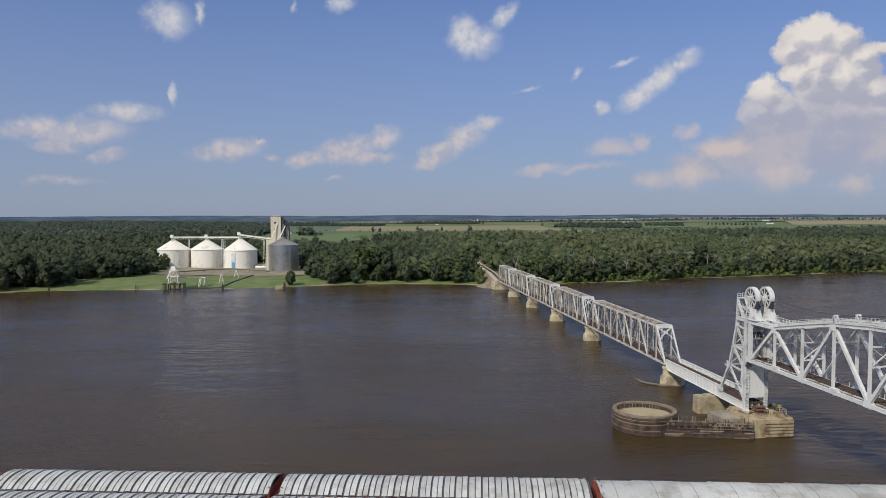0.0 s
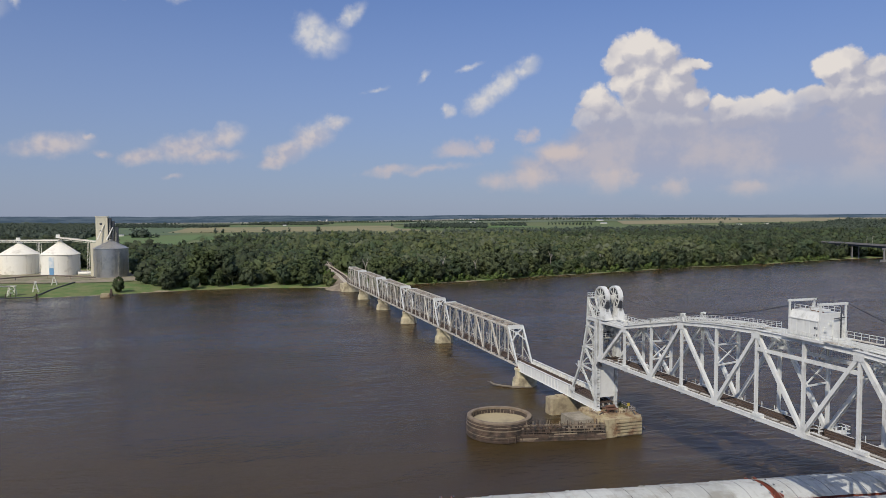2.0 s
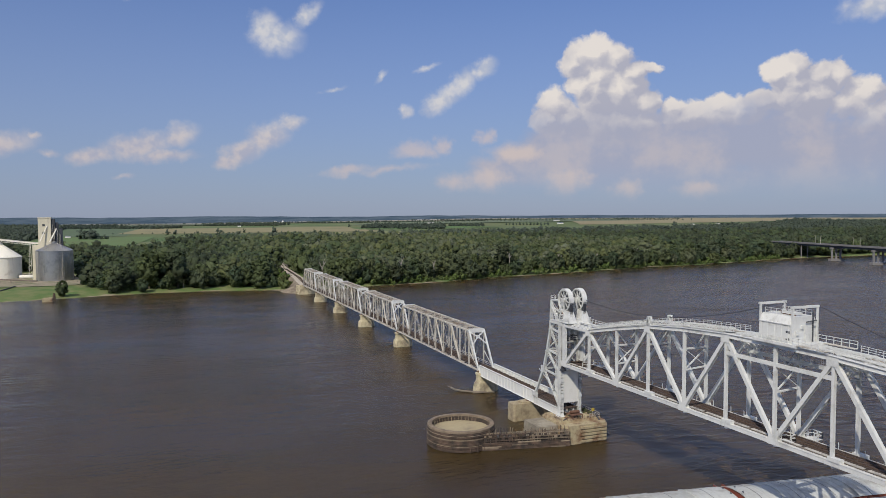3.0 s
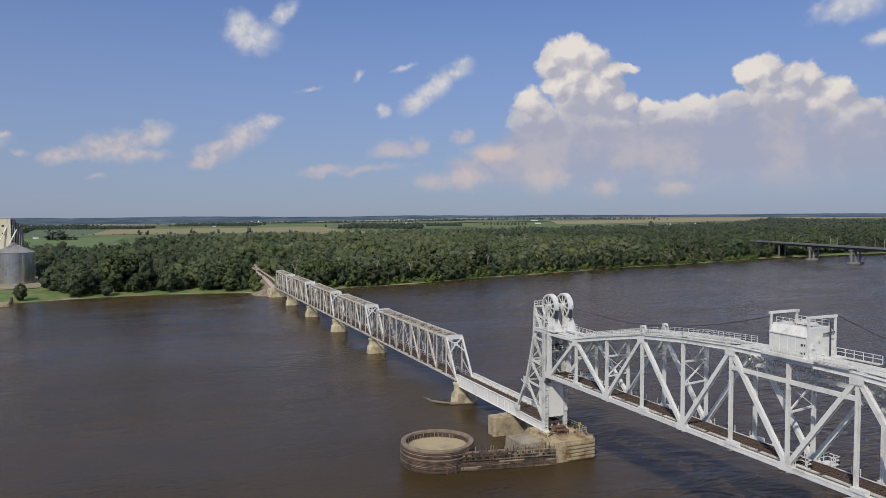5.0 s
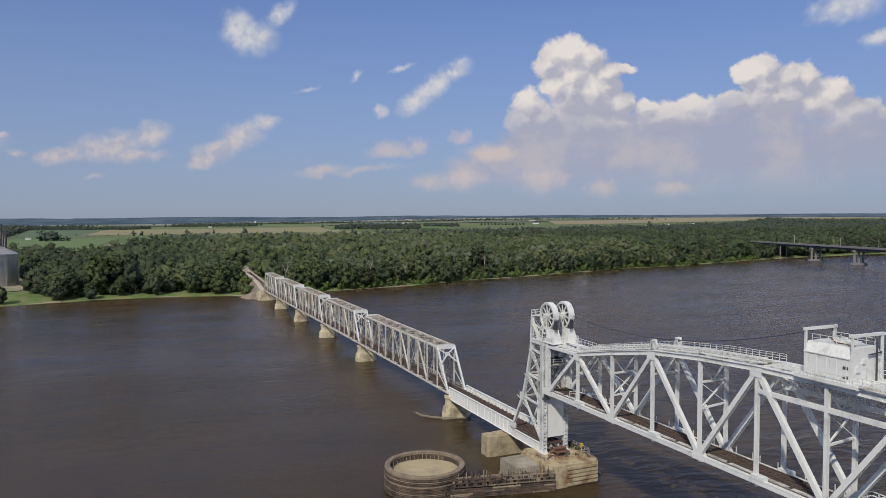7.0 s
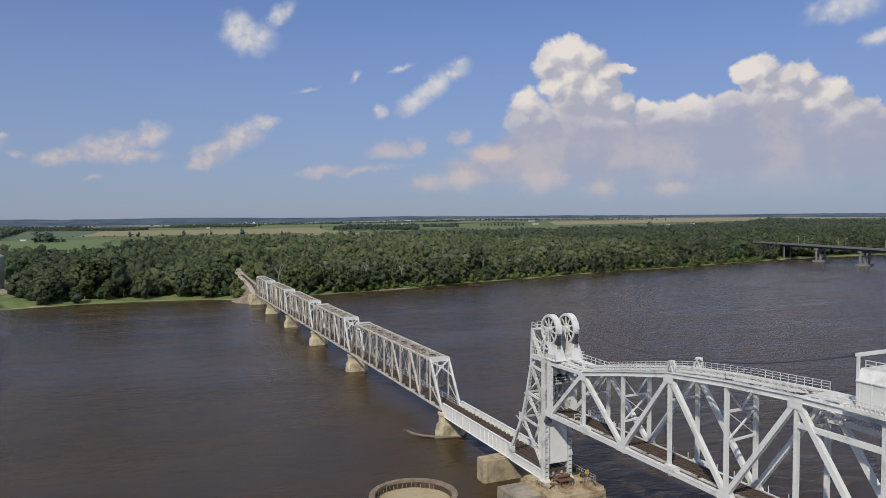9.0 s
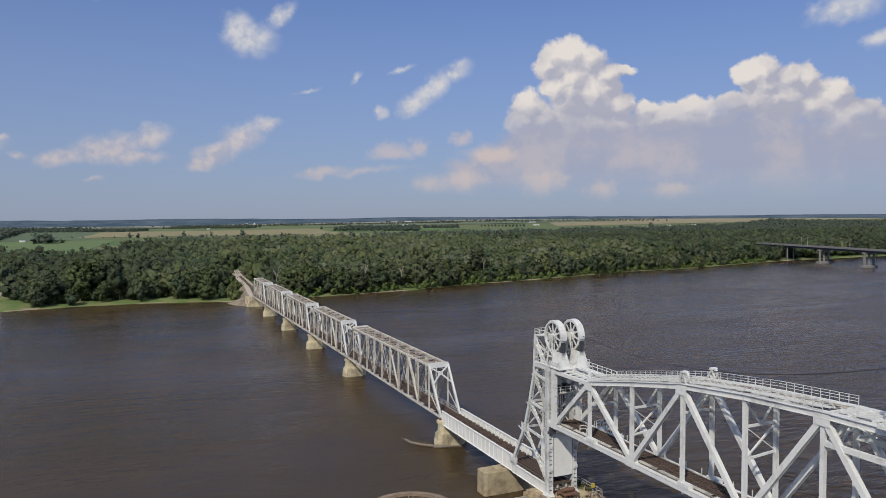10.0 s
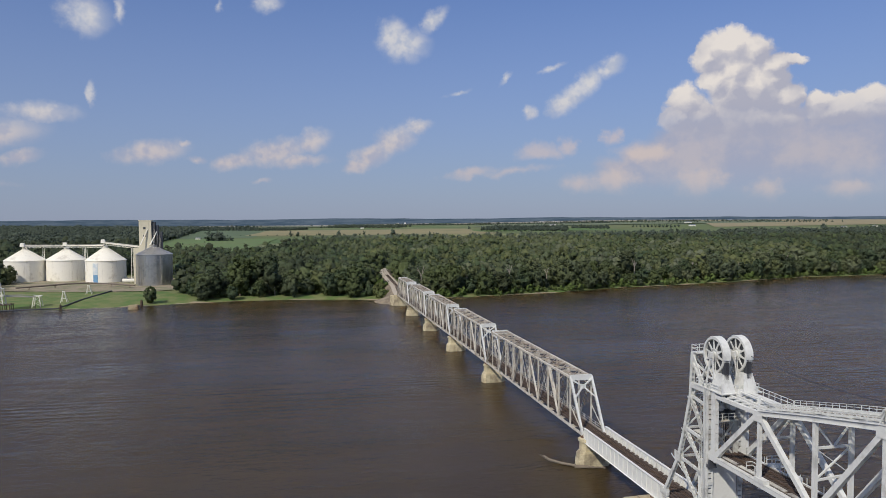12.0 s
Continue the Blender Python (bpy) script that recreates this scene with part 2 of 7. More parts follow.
# ---------------------------------------------------------------- materials
def material(name, colour, rough=0.6, metal=0.0, vary=0.12, scale=1.0, second=None, patch=0.3, bump=0.0, bump_scale=8.0,
             streak=None, objects=0.0, islands=0.0, spec=0.5, glow_through=0.0, clumps=0.0, depth=0.05):
    """A procedural surface: base colour, grain, patches of a second colour, runs of dirt, and relief."""
    mat = bpy.data.materials.new(name)
    mat.use_nodes = True
    n = Nodes(mat.node_tree)
    out, p = n.add("ShaderNodeOutputMaterial"), n.add("ShaderNodeBsdfPrincipled")
    n.link(p.outputs[0], out.inputs[0])
    where = n.add("ShaderNodeNewGeometry").outputs["Position"]
    c = n.mix(n.noise(where, 2.2 * scale, 5.0, 0.6), [v * (1 - vary) for v in colour], [min(1, v * (1 + vary)) for v in colour])
    if second:
        c = n.mix(n.span(n.noise(where, 0.35 * scale, 4.0, 0.65), 0.62 - patch * 0.5, 0.80 - patch * 0.3), c, second)
    if clumps:
        c = n.mix(1.0, c, n.mix(n.span(n.noise(where, 0.9, 4.0, 0.7), 0.28, 0.72), [1 - clumps] * 3, [1 + clumps] * 3), "MULTIPLY")
    if streak:
        m = n.add("ShaderNodeMapping")
        m.inputs["Scale"].default_value = (1.0, 1.0, 0.12)
        n.link(where, m.inputs[0])
        c = n.mix(n.span(n.noise(m.outputs[0], 1.6 * scale, 4.0, 0.7), 0.56, 0.80, 0.0, 0.75), c, streak)
    if objects:
        r = n.add("ShaderNodeObjectInfo").outputs["Random"]
        c = n.mix(1.0, c, n.mix(r, [1 - objects] * 3, [1 + objects] * 3), "MULTIPLY")
    if islands:
        r = n.add("ShaderNodeNewGeometry").outputs["Random Per Island"]
        c = n.mix(1.0, c, n.mix(r, [1 - islands] * 3, [1 + islands] * 3), "MULTIPLY")
    n.link(c, p.inputs["Base Color"])
    if glow_through:
        thin, both_ways = n.add("ShaderNodeBsdfTranslucent"), n.add("ShaderNodeMixShader")
        n.link(c, thin.inputs[0])
        both_ways.inputs[0].default_value = glow_through
        n.link(p.outputs[0], both_ways.inputs[1]), n.link(thin.outputs[0], both_ways.inputs[2])
        n.link(both_ways.outputs[0], out.inputs[0])
    p.inputs["Roughness"].default_value, p.inputs["Metallic"].default_value = rough, metal
    p.inputs["Specular IOR Level"].default_value = spec
    if bump:
        b = n.add("ShaderNodeBump")
        b.inputs["Strength"].default_value, b.inputs["Distance"].default_value = bump, depth
        n.link(n.noise(where, bump_scale, 4.0, 0.6), b.inputs["Height"])
        n.link(b.outputs[0], p.inputs["Normal"])
    return mat


M = {}
M["white_steel"] = material("white_paint", (0.68, 0.685, 0.65), 0.55, vary=0.10, second=(0.48, 0.48, 0.45), patch=0.25, streak=(0.40, 0.36, 0.30), bump=0.15)
M["tower_steel"] = material("tower_paint", (0.66, 0.67, 0.635), 0.6, vary=0.16, second=(0.36, 0.35, 0.32), patch=0.35, streak=(0.28, 0.22, 0.16), bump=0.2, bump_scale=6.0)
M["grey_steel"] = material("aged_aluminium_paint", (0.60, 0.565, 0.485), 0.6, vary=0.25, second=(0.38, 0.32, 0.25), patch=0.32, streak=(0.22, 0.15, 0.11), bump=0.15)
M["brace_steel"] = material("rust_stained_bracing", (0.46, 0.42, 0.35), 0.7, vary=0.3, second=(0.24, 0.18, 0.13), patch=0.4, streak=(0.17, 0.11, 0.08), bump=0.15)
M["rail_steel"] = material("rusty_rail", (0.16, 0.11, 0.08), 0.5, 0.4, vary=0.3)
M["tie_wood"] = material("creosoted_timber", (0.075, 0.055, 0.045), 0.9, vary=0.35, scale=2.0, objects=0.35)
M["walk_wood"] = material("walkway_boards", (0.20, 0.165, 0.135), 0.9, vary=0.3, scale=2.0, objects=0.2)
M["concrete"] = material("weathered_concrete", (0.42, 0.35, 0.22), 0.9, vary=0.20, scale=0.8, second=(0.24, 0.19, 0.12), patch=0.45, streak=(0.17, 0.10, 0.055), bump=0.4, bump_scale=3.0)
M["rust_concrete"] = material("rust_stained_concrete", (0.44, 0.37, 0.225), 0.9, vary=0.25, scale=0.9, second=(0.19, 0.105, 0.055), patch=0.42, streak=(0.12, 0.075, 0.045), bump=0.5, bump_scale=2.5)
M["grey_concrete"] = material("old_grey_concrete", (0.36, 0.32, 0.245), 0.9, vary=0.22, scale=0.7, second=(0.22, 0.19, 0.14), patch=0.45, streak=(0.13, 0.10, 0.08), bump=0.5, bump_scale=2.0)
M["cell_rim"] = material("weathered_cell_rim", (0.25, 0.195, 0.135), 0.95, vary=0.3, scale=1.2, second=(0.17, 0.13, 0.09), patch=0.45, bump=0.5, bump_scale=3.0)
M["mud"] = material("bank_mud", (0.27, 0.225, 0.16), 0.95, vary=0.3, scale=0.6, second=(0.15, 0.12, 0.085), patch=0.5, bump=0.5, bump_scale=2.0)
M["deep_brown_timber"] = material("dark_brown_timber", (0.050, 0.038, 0.030), 0.9, vary=0.4, scale=1.2, second=(0.11, 0.08, 0.06), patch=0.3, bump=0.5, bump_scale=4.0)
M["stone"] = material("pier_stone", (0.55, 0.48, 0.31), 0.9, vary=0.16, scale=0.7, second=(0.26, 0.21, 0.14), patch=0.4, streak=(0.16, 0.13, 0.10), bump=0.5, bump_scale=2.0, objects=0.10)
M["rust"] = material("rust", (0.155, 0.080, 0.050), 0.85, vary=0.4, scale=2.0, second=(0.10, 0.06, 0.045))
M["old_timber"] = material("river_worn_timber", (0.125, 0.085, 0.060), 0.95, vary=0.4, scale=1.5, second=(0.05, 0.04, 0.032), patch=0.5, bump=0.5, bump_scale=5.0, objects=0.3)
M["pale_timber"] = material("sun_bleached_timber", (0.30, 0.235, 0.16), 0.95, vary=0.3, scale=1.5, second=(0.16, 0.13, 0.10), patch=0.4, bump=0.4, objects=0.25)
M["silt"] = material("dry_silt", (0.40, 0.335, 0.205), 0.95, vary=0.14, scale=0.6, second=(0.28, 0.235, 0.16), patch=0.3, bump=0.3)
M["fresh_white"] = material("clean_white_paint", (0.74, 0.74, 0.69), 0.55, vary=0.06, second=(0.62, 0.60, 0.54), patch=0.2, bump=0.1)
M["pale_board"] = material("pale_grey_boards", (0.50, 0.48, 0.43), 0.9, vary=0.3, scale=1.5, second=(0.22, 0.20, 0.18), patch=0.4, objects=0.2)
M["mesh_guard"] = material("grey_mesh_guard", (0.30, 0.30, 0.31), 0.8, vary=0.2)
M["barge_cover"] = material("barge_cover_paint", (0.52, 0.53, 0.50), 0.55, vary=0.14, scale=0.8, second=(0.36, 0.35, 0.31), patch=0.34, streak=(0.30, 0.25, 0.19), bump=0.15, objects=0.12)
M["barge_red"] = material("barge_red_oxide", (0.30, 0.075, 0.045), 0.7, vary=0.3, scale=1.5, second=(0.17, 0.06, 0.04), patch=0.5)
M["barge_seam"] = material("dark_cover_joint", (0.10, 0.10, 0.11), 0.8, vary=0.3)
M["bin_white"] = material("bin_white_paint", (0.88, 0.845, 0.735), 0.55, vary=0.06, scale=0.3, second=(0.60, 0.55, 0.45), patch=0.15, streak=(0.55, 0.50, 0.42))
M["bin_steel"] = material("galvanised_bin", (0.52, 0.51, 0.49), 0.30, 0.80, vary=0.12, scale=0.4, second=(0.34, 0.34, 0.34), patch=0.3)
M["bin_blue"] = material("faded_blue_panel", (0.16, 0.33, 0.52), 0.6, vary=0.15)
M["elevator"] = material("elevator_concrete", (0.66, 0.61, 0.46), 0.85, vary=0.12, scale=0.3, streak=(0.30, 0.28, 0.24))
M["dark_steel"] = material("dark_steel", (0.07, 0.075, 0.085), 0.6, 0.3, vary=0.2)
M["cable"] = material("wire_rope", (0.04, 0.04, 0.045), 0.6, 0.5, vary=0.2)


def foliage(name, tones, per_tree, thin=0.36, clumps=0.24, speckle=0.16):
    """Leaves: each tree takes its tone from a row of greens; light and dark clumps break it up."""
    mat = bpy.data.materials.new(name)
    mat.use_nodes = True
    n = Nodes(mat.node_tree)
    out, p = n.add("ShaderNodeOutputMaterial"), n.add("ShaderNodeBsdfPrincipled")
    where = n.add("ShaderNodeNewGeometry").outputs["Position"]
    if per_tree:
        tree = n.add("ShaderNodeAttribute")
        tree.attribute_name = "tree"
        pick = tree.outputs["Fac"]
    else:
        pick = n.add("ShaderNodeObjectInfo").outputs["Random"]
    ramp = n.add("ShaderNodeValToRGB")
    stand = n.span(n.noise(where, 0.016, 2.0, 0.6), 0.32, 0.68)
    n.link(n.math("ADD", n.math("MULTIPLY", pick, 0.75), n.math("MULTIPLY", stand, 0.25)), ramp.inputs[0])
    for i, tone in enumerate(tones):
        at = i / (len(tones) - 1)
        e = ramp.color_ramp.elements[0] if i == 0 else ramp.color_ramp.elements[-1] if at == 1 else ramp.color_ramp.elements.new(at)
        e.position, e.color = at, (*tone, 1)
    c = ramp.outputs[0]
    c = n.mix(1.0, c, n.mix(n.span(n.noise(where, 0.55, 4.0, 0.7), 0.30, 0.70), [1 - clumps] * 3, [1 + clumps] * 3), "MULTIPLY")
    island = n.add("ShaderNodeNewGeometry").outputs["Random Per Island"]
    c = n.mix(1.0, c, n.mix(island, [1 - speckle] * 3, [1 + speckle] * 3), "MULTIPLY")
    n.link(c, p.inputs["Base Color"])
    p.inputs["Roughness"].default_value, p.inputs["Specular IOR Level"].default_value = 0.65, 0.18
    leaf, both_ways = n.add("ShaderNodeBsdfTranslucent"), n.add("ShaderNodeMixShader")
    n.link(c, leaf.inputs[0])
    both_ways.inputs[0].default_value = thin
    n.link(p.outputs[0], both_ways.inputs[1]), n.link(leaf.outputs[0], both_ways.inputs[2])
    n.link(both_ways.outputs[0], out.inputs[0])
    return mat


GREENS = ((0.046, 0.064, 0.040), (0.088, 0.106, 0.056), (0.078, 0.114, 0.064), (0.110, 0.140, 0.056), (0.116, 0.144, 0.086), (0.150, 0.172, 0.068), (0.166, 0.188, 0.124))
M["leaf"] = foliage("leaves", GREENS, False)
M["forest"] = foliage("woodland_leaves", GREENS, True)
# haze put into the leaf tones of the distant hedgerows and copses
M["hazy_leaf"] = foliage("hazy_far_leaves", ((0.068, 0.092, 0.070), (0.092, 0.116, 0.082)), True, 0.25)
# greens darkened to stand in for cloud shade on the upstream bank
M["dark_leaf"] = foliage("cloud_shaded_leaves", ((0.062, 0.078, 0.046), (0.082, 0.098, 0.056), (0.102, 0.120, 0.064)), False)
# distance haze is mixed into these greens for the farthest woods
M["haze_blue_leaf"] = foliage("haze_tinted_leaves", ((0.086, 0.110, 0.084), (0.108, 0.136, 0.094), (0.128, 0.152, 0.108)), True, 0.3)
M["bush_leaf"] = foliage("willow_leaves", ((0.105, 0.160, 0.046), (0.145, 0.205, 0.058), (0.160, 0.190, 0.075)), False)
M["dead_bark"] = material("bleached_dead_wood", (0.36, 0.33, 0.28), 0.95, vary=0.25, scale=2.0)
M["bark"] = material("bark", (0.17, 0.145, 0.11), 0.95, vary=0.3, scale=3.0)
# road bridge concrete, darkened in colour for the cloud shadow over it
M["shaded_concrete"] = material("cloud_shaded_concrete", (0.20, 0.195, 0.19), 0.9, vary=0.1)
M["yard_gravel"] = material("dusty_yard_gravel", (0.29, 0.245, 0.175), 0.95, vary=0.25, scale=0.3, second=(0.17, 0.18, 0.09), patch=0.45, bump=0.4)
M["ballast"] = material("pale_ballast", (0.44, 0.39, 0.31), 0.95, vary=0.2, scale=1.0, bump=0.5)
M["dry_weed"] = material("dusty_weeds", (0.11, 0.115, 0.05), 0.7, vary=0.35, scale=0.6, second=(0.15, 0.12, 0.07), islands=0.3, spec=0.2, glow_through=0.3)
M["driftwood"] = material("driftwood", (0.20, 0.165, 0.12), 0.95, vary=0.3, scale=2.0)


# ---------------------------------------------------------------- mesh tools
class Shape:
    """Gathers boxes, beams, tubes and sheets into one mesh."""

    def __init__(self):
        self.v, self.f = [], []

    def add(self, verts, faces):
        o = len(self.v)
        self.v += [tuple(p) for p in verts]
        self.f += [tuple(i + o for i in f) for f in faces]
        return self

    def box(self, x0, x1, y0, y1, z0, z1):
        v = [(x, y, z) for z in (z0, z1) for y in (y0, y1) for x in (x0, x1)]
        return self.add(v, [(0, 2, 3, 1), (4, 5, 7, 6), (0, 1, 5, 4), (2, 6, 7, 3), (0, 4, 6, 2), (1, 3, 7, 5)])

    def beam(self, a, b, wide, deep, side=(1, 0, 0), shift=0.0):
        """A bar from a to b: wide along side, deep across it; shift moves it along side."""
        a, b, side = Vector(a), Vector(b), Vector(side)
        d = (b - a).normalized()
        side = (side - d * side.dot(d)).normalized()
        up = d.cross(side)
        v = [p + side * (shift + sx * wide / 2) + up * (sy * deep / 2) for p in (a, b) for sx, sy in ((-1, -1), (1, -1), (1, 1), (-1, 1))]
        return self.add(v, [(0, 1, 2, 3), (7, 6, 5, 4), (0, 4, 5, 1), (1, 5, 6, 2), (2, 6, 7, 3), (3, 7, 4, 0)])

    def tube(self, a, b, r0, r1=None, n=8, caps=True):
        a, b = Vector(a), Vector(b)
        r1 = r0 if r1 is None else r1
        d = (b - a).normalized()
        s = d.orthogonal().normalized()
        t = d.cross(s)
        ring = [(math.cos(2 * math.pi * i / n), math.sin(2 * math.pi * i / n)) for i in range(n)]
        v = [a + (s * c + t * q) * r0 for c, q in ring] + [b + (s * c + t * q) * r1 for c, q in ring]
        f = [(i, (i + 1) % n, n + (i + 1) % n, n + i) for i in range(n)]
        if caps:
            f += [tuple(reversed(range(n))), tuple(range(n, 2 * n))]
        return self.add(v, f)

    def path(self, points, r, n=6):
        """One bent rod through all the points."""
        pts = [Vector(p) for p in points]
        v = []
        for i, p in enumerate(pts):
            d = (pts[min(i + 1, len(pts) - 1)] - pts[max(i - 1, 0)]).normalized()
            s = d.cross(Vector((0, 0, 1))).normalized()
            t = d.cross(s)
            v += [p + (s * math.cos(2 * math.pi * k / n) + t * math.sin(2 * math.pi * k / n)) * r for k in range(n)]
        m = len(pts)
        f = [(i * n + k, i * n + (k + 1) % n, (i + 1) * n + (k + 1) % n, (i + 1) * n + k) for i in range(m - 1) for k in range(n)]
        return self.add(v, f + [tuple(reversed(range(n))), tuple(range((m - 1) * n, m * n))])

    def turned(self, profile, n=48, centre=(0, 0), closed=False):
        """A body turned round an upright axis from (radius, height) pairs."""
        cx, cy = centre
        v = [(cx + r * math.cos(2 * math.pi * i / n), cy + r * math.sin(2 * math.pi * i / n), z) for r, z in profile for i in range(n)]
        k = len(profile)
        f = [(j * n + i, j * n + (i + 1) % n, (j + 1) % k * n + (i + 1) % n, (j + 1) % k * n + i) for j in range(k if closed else k - 1) for i in range(n)]
        return self.add(v, f)

    def prism(self, base, z0, z1, top_scale=1.0):
        """An upright block on a ground plan given as (x, y), narrowed towards the top."""
        cx, cy = sum(p[0] for p in base) / len(base), sum(p[1] for p in base) / len(base)
        n = len(base)
        v = [(x, y, z0) for x, y in base] + [(cx + (x - cx) * top_scale, cy + (y - cy) * top_scale, z1) for x, y in base]
        f = [(i, (i + 1) % n, n + (i + 1) % n, n + i) for i in range(n)] + [tuple(reversed(range(n))), tuple(range(n, 2 * n))]
        return self.add(v, f)

    def laced(self, a, b, wide, deep, plate=0.09, step=1.3, side=(1, 0, 0), fill=0.93):
        """A built-up bar: two plates held apart by batten plates."""
        self.beam(a, b, plate, deep, side, -wide / 2 + plate / 2).beam(a, b, plate, deep, side, wide / 2 - plate / 2)
        a, b = Vector(a), Vector(b)
        d = b - a
        n = max(1, int(d.length / step))
        half = d.length / n * fill / 2
        s = Vector(side)
        u = d.normalized()
        s = (s - u * s.dot(u)).normalized()
        up = u.cross(s)
        for i in range(n):
            p = a + d * ((i + 0.5) / n)
            for k in (-1, 1):
                self.beam(p - u * half + up * k * (deep / 2 - 0.04), p + u * half + up * k * (deep / 2 - 0.04), wide - 0.12, 0.05, side)
        return self

    def mesh(self, name, mat, smooth=False):
        m = bpy.data.meshes.new(name)
        m.from_pydata(self.v, [], self.f)
        if smooth:
            m.polygons.foreach_set("use_smooth", [True] * len(m.polygons))
        m.materials.append(mat)
        m.update()
        return m


def thing(name, label, category, at=(0, 0, 0), turn=0.0, group="", kind=""):
    ob = new(name)
    ob.matrix_basis = pose(*at, 0, 0, turn)
    return tagged(ob, label, category, group, kind)


def part(name, shape, mat, parent, label="", smooth=False, kind=""):
    mesh = shape if isinstance(shape, bpy.types.Mesh) else shape.mesh(name, mat, smooth)
    ob = new(name, mesh)
    ob.parent = parent
    return tagged(ob, label, kind=kind)


def whole(name, shape, mat, label, category, smooth=False, group="", kind=""):
    return tagged(new(name, shape.mesh(name, mat, smooth)), label, category, group, kind)


# ---------------------------------------------------------------- the river and its bank
BANK = [(-9000, 330), (-3600, 360), (-900, 372), (-500, 376), (-350, 383), (-316, 392), (-237, 390), (-200, 392), (-165, 397), (-138, 404), (-100, 412), (-60, 411),
        (-30, 404), (-14, 398), (2, 390), (17, 392), (43, 398), (85, 404), (130, 414), (190, 434), (235, 441), (290, 455), (363, 476),
        (461, 487), (570, 514), (640, 526), (745, 531), (900, 540), (1500, 620), (3600, 780), (9000, 1200)]
BX, BY = [p[0] for p in BANK], [p[1] for p in BANK]


def bank(x):
    return float(np.interp(x, BX, BY))


def far_rise(x, y):
    """The plain climbs gently towards the far hills, most of all down the river."""
    d = math.hypot(x + 80, y + 100)
    t = min(1.0, max(0.0, (d - 2500) / 2150))
    return 26 * t * min(1.0, max(0.1, math.degrees(math.atan2(x + 80, y + 100)) / 26))


def ground_height(x, y):
    """The land behind the bank: a short slope, then a flat flood plain with a shallow swell."""
    d = y - bank(x)
    z = float(np.interp(d, (-25, -6, 0, 3, 9, 30, 80, 5000), (-6, -1.5, -0.1, 0.45, 1.3, 2.4, 3.0, 3.0)))
    if d > 4:
        z += 0.25 * math.sin(x * 0.045) * math.sin(y * 0.05 + 1.0)
    return z + far_rise(x, y)


def build_ground():
    xs = [-9000, -6000, -3600, -2600, -1900, -1400, -1000, -800] + list(range(-700, 900, 12)) + [940, 1050, 1300, 1600, 1900, 2200, 2500, 2800, 3100, 3400, 3800, 4200, 4700, 5500, 9000]
    offs = [-25, -6, -2, 0, 1.5, 3, 6, 9, 14, 20, 30, 45, 80, 160, 300, 520, 820, 1300, 1700, 2000, 2300, 2600, 2900, 3200, 3500, 3800, 4100, 4600]
    rng = random.Random(5)
    v, f = [], []
    for x in xs:
        wob = rng.uniform(-1.6, 1.6) if abs(x) < 700 else 0
        for o in offs:
            y = bank(x) + o + wob * max(0, 1 - abs(o) / 25)
            v.append((x, y, ground_height(x, bank(x) + o)))
    k = len(offs)
    for i in range(len(xs) - 1):
        for j in range(k - 1):
            f.append((i * k + j, (i + 1) * k + j, (i + 1) * k + j + 1, i * k + j + 1))
    s = Shape()
    s.add(v, f)
    mat = bpy.data.materials.new("flood_plain")
    mat.use_nodes = True
    n = Nodes(mat.node_tree)
    out, p = n.add("ShaderNodeOutputMaterial"), n.add("ShaderNodeBsdfPrincipled")
    n.link(p.outputs[0], out.inputs[0])
    where = n.add("ShaderNodeNewGeometry").outputs["Position"]
    ax = n.add("ShaderNodeSeparateXYZ")
    n.link(where, ax.inputs[0])
    # crops lie in long fields across the plain
    m = n.add("ShaderNodeMapping")
    m.inputs["Scale"].default_value = (0.0011, 0.0042, 0.0)
    m.inputs["Rotation"].default_value = (0, 0, 0.06)
    n.link(where, m.inputs[0])
    cells = n.add("ShaderNodeTexVoronoi")
    cells.inputs["Scale"].default_value = 1.0
    cells.inputs["Randomness"].default_value = 0.75
    n.link(m.outputs[0], cells.inputs["Vector"])
    ramp = n.add("ShaderNodeValToRGB")
    tone = n.add("ShaderNodeSeparateColor")
    n.link(cells.outputs["Color"], tone.inputs[0])
    n.link(tone.outputs[0], ramp.inputs[0])
    ramp.color_ramp.interpolation = "CONSTANT"
    for pos, col in ((0.0, (0.105, 0.140, 0.045)), (0.30, (0.11, 0.145, 0.055)), (0.52, (0.075, 0.135, 0.035)), (0.66, (0.15, 0.17, 0.07)), (0.84, (0.13, 0.15, 0.055))):
        e = ramp.color_ramp.elements[0] if pos == 0.0 else ramp.color_ramp.elements.new(pos)
        e.position, e.color = pos, (*col, 1)
    crop = n.mix(n.noise(where, 0.02, 5.0, 0.6), ramp.outputs[0], (0.10, 0.14, 0.05))
    crop = n.mix(0.35, ramp.outputs[0], crop)
    near = n.mix(n.span(n.noise(where, 0.10, 5.0, 0.65), 0.35, 0.66), (0.084, 0.152, 0.032), (0.172, 0.186, 0.068))
    turf = n.mix(n.span(ax.outputs[1], 1000, 1060), near, crop)
    sand = n.mix(n.noise(where, 0.4, 5.0, 0.6), (0.24, 0.19, 0.13), (0.40, 0.34, 0.24))
    edge = n.math("ADD", ax.outputs[2], n.math("MULTIPLY", n.math("SUBTRACT", n.noise(where, 0.06, 4.0, 0.6), 0.42), 2.6))
    n.link(n.mix(n.span(edge, 0.10, 0.42), sand, turf), p.inputs["Base Color"])
    p.inputs["Roughness"].default_value = 0.95
    b = n.add("ShaderNodeBump")
    b.inputs["Strength"].default_value, b.inputs["Distance"].default_value = 0.6, 0.3
    n.link(n.noise(where, 1.2, 5.0, 0.65), b.inputs["Height"])
    n.link(b.outputs[0], p.inputs["Normal"])
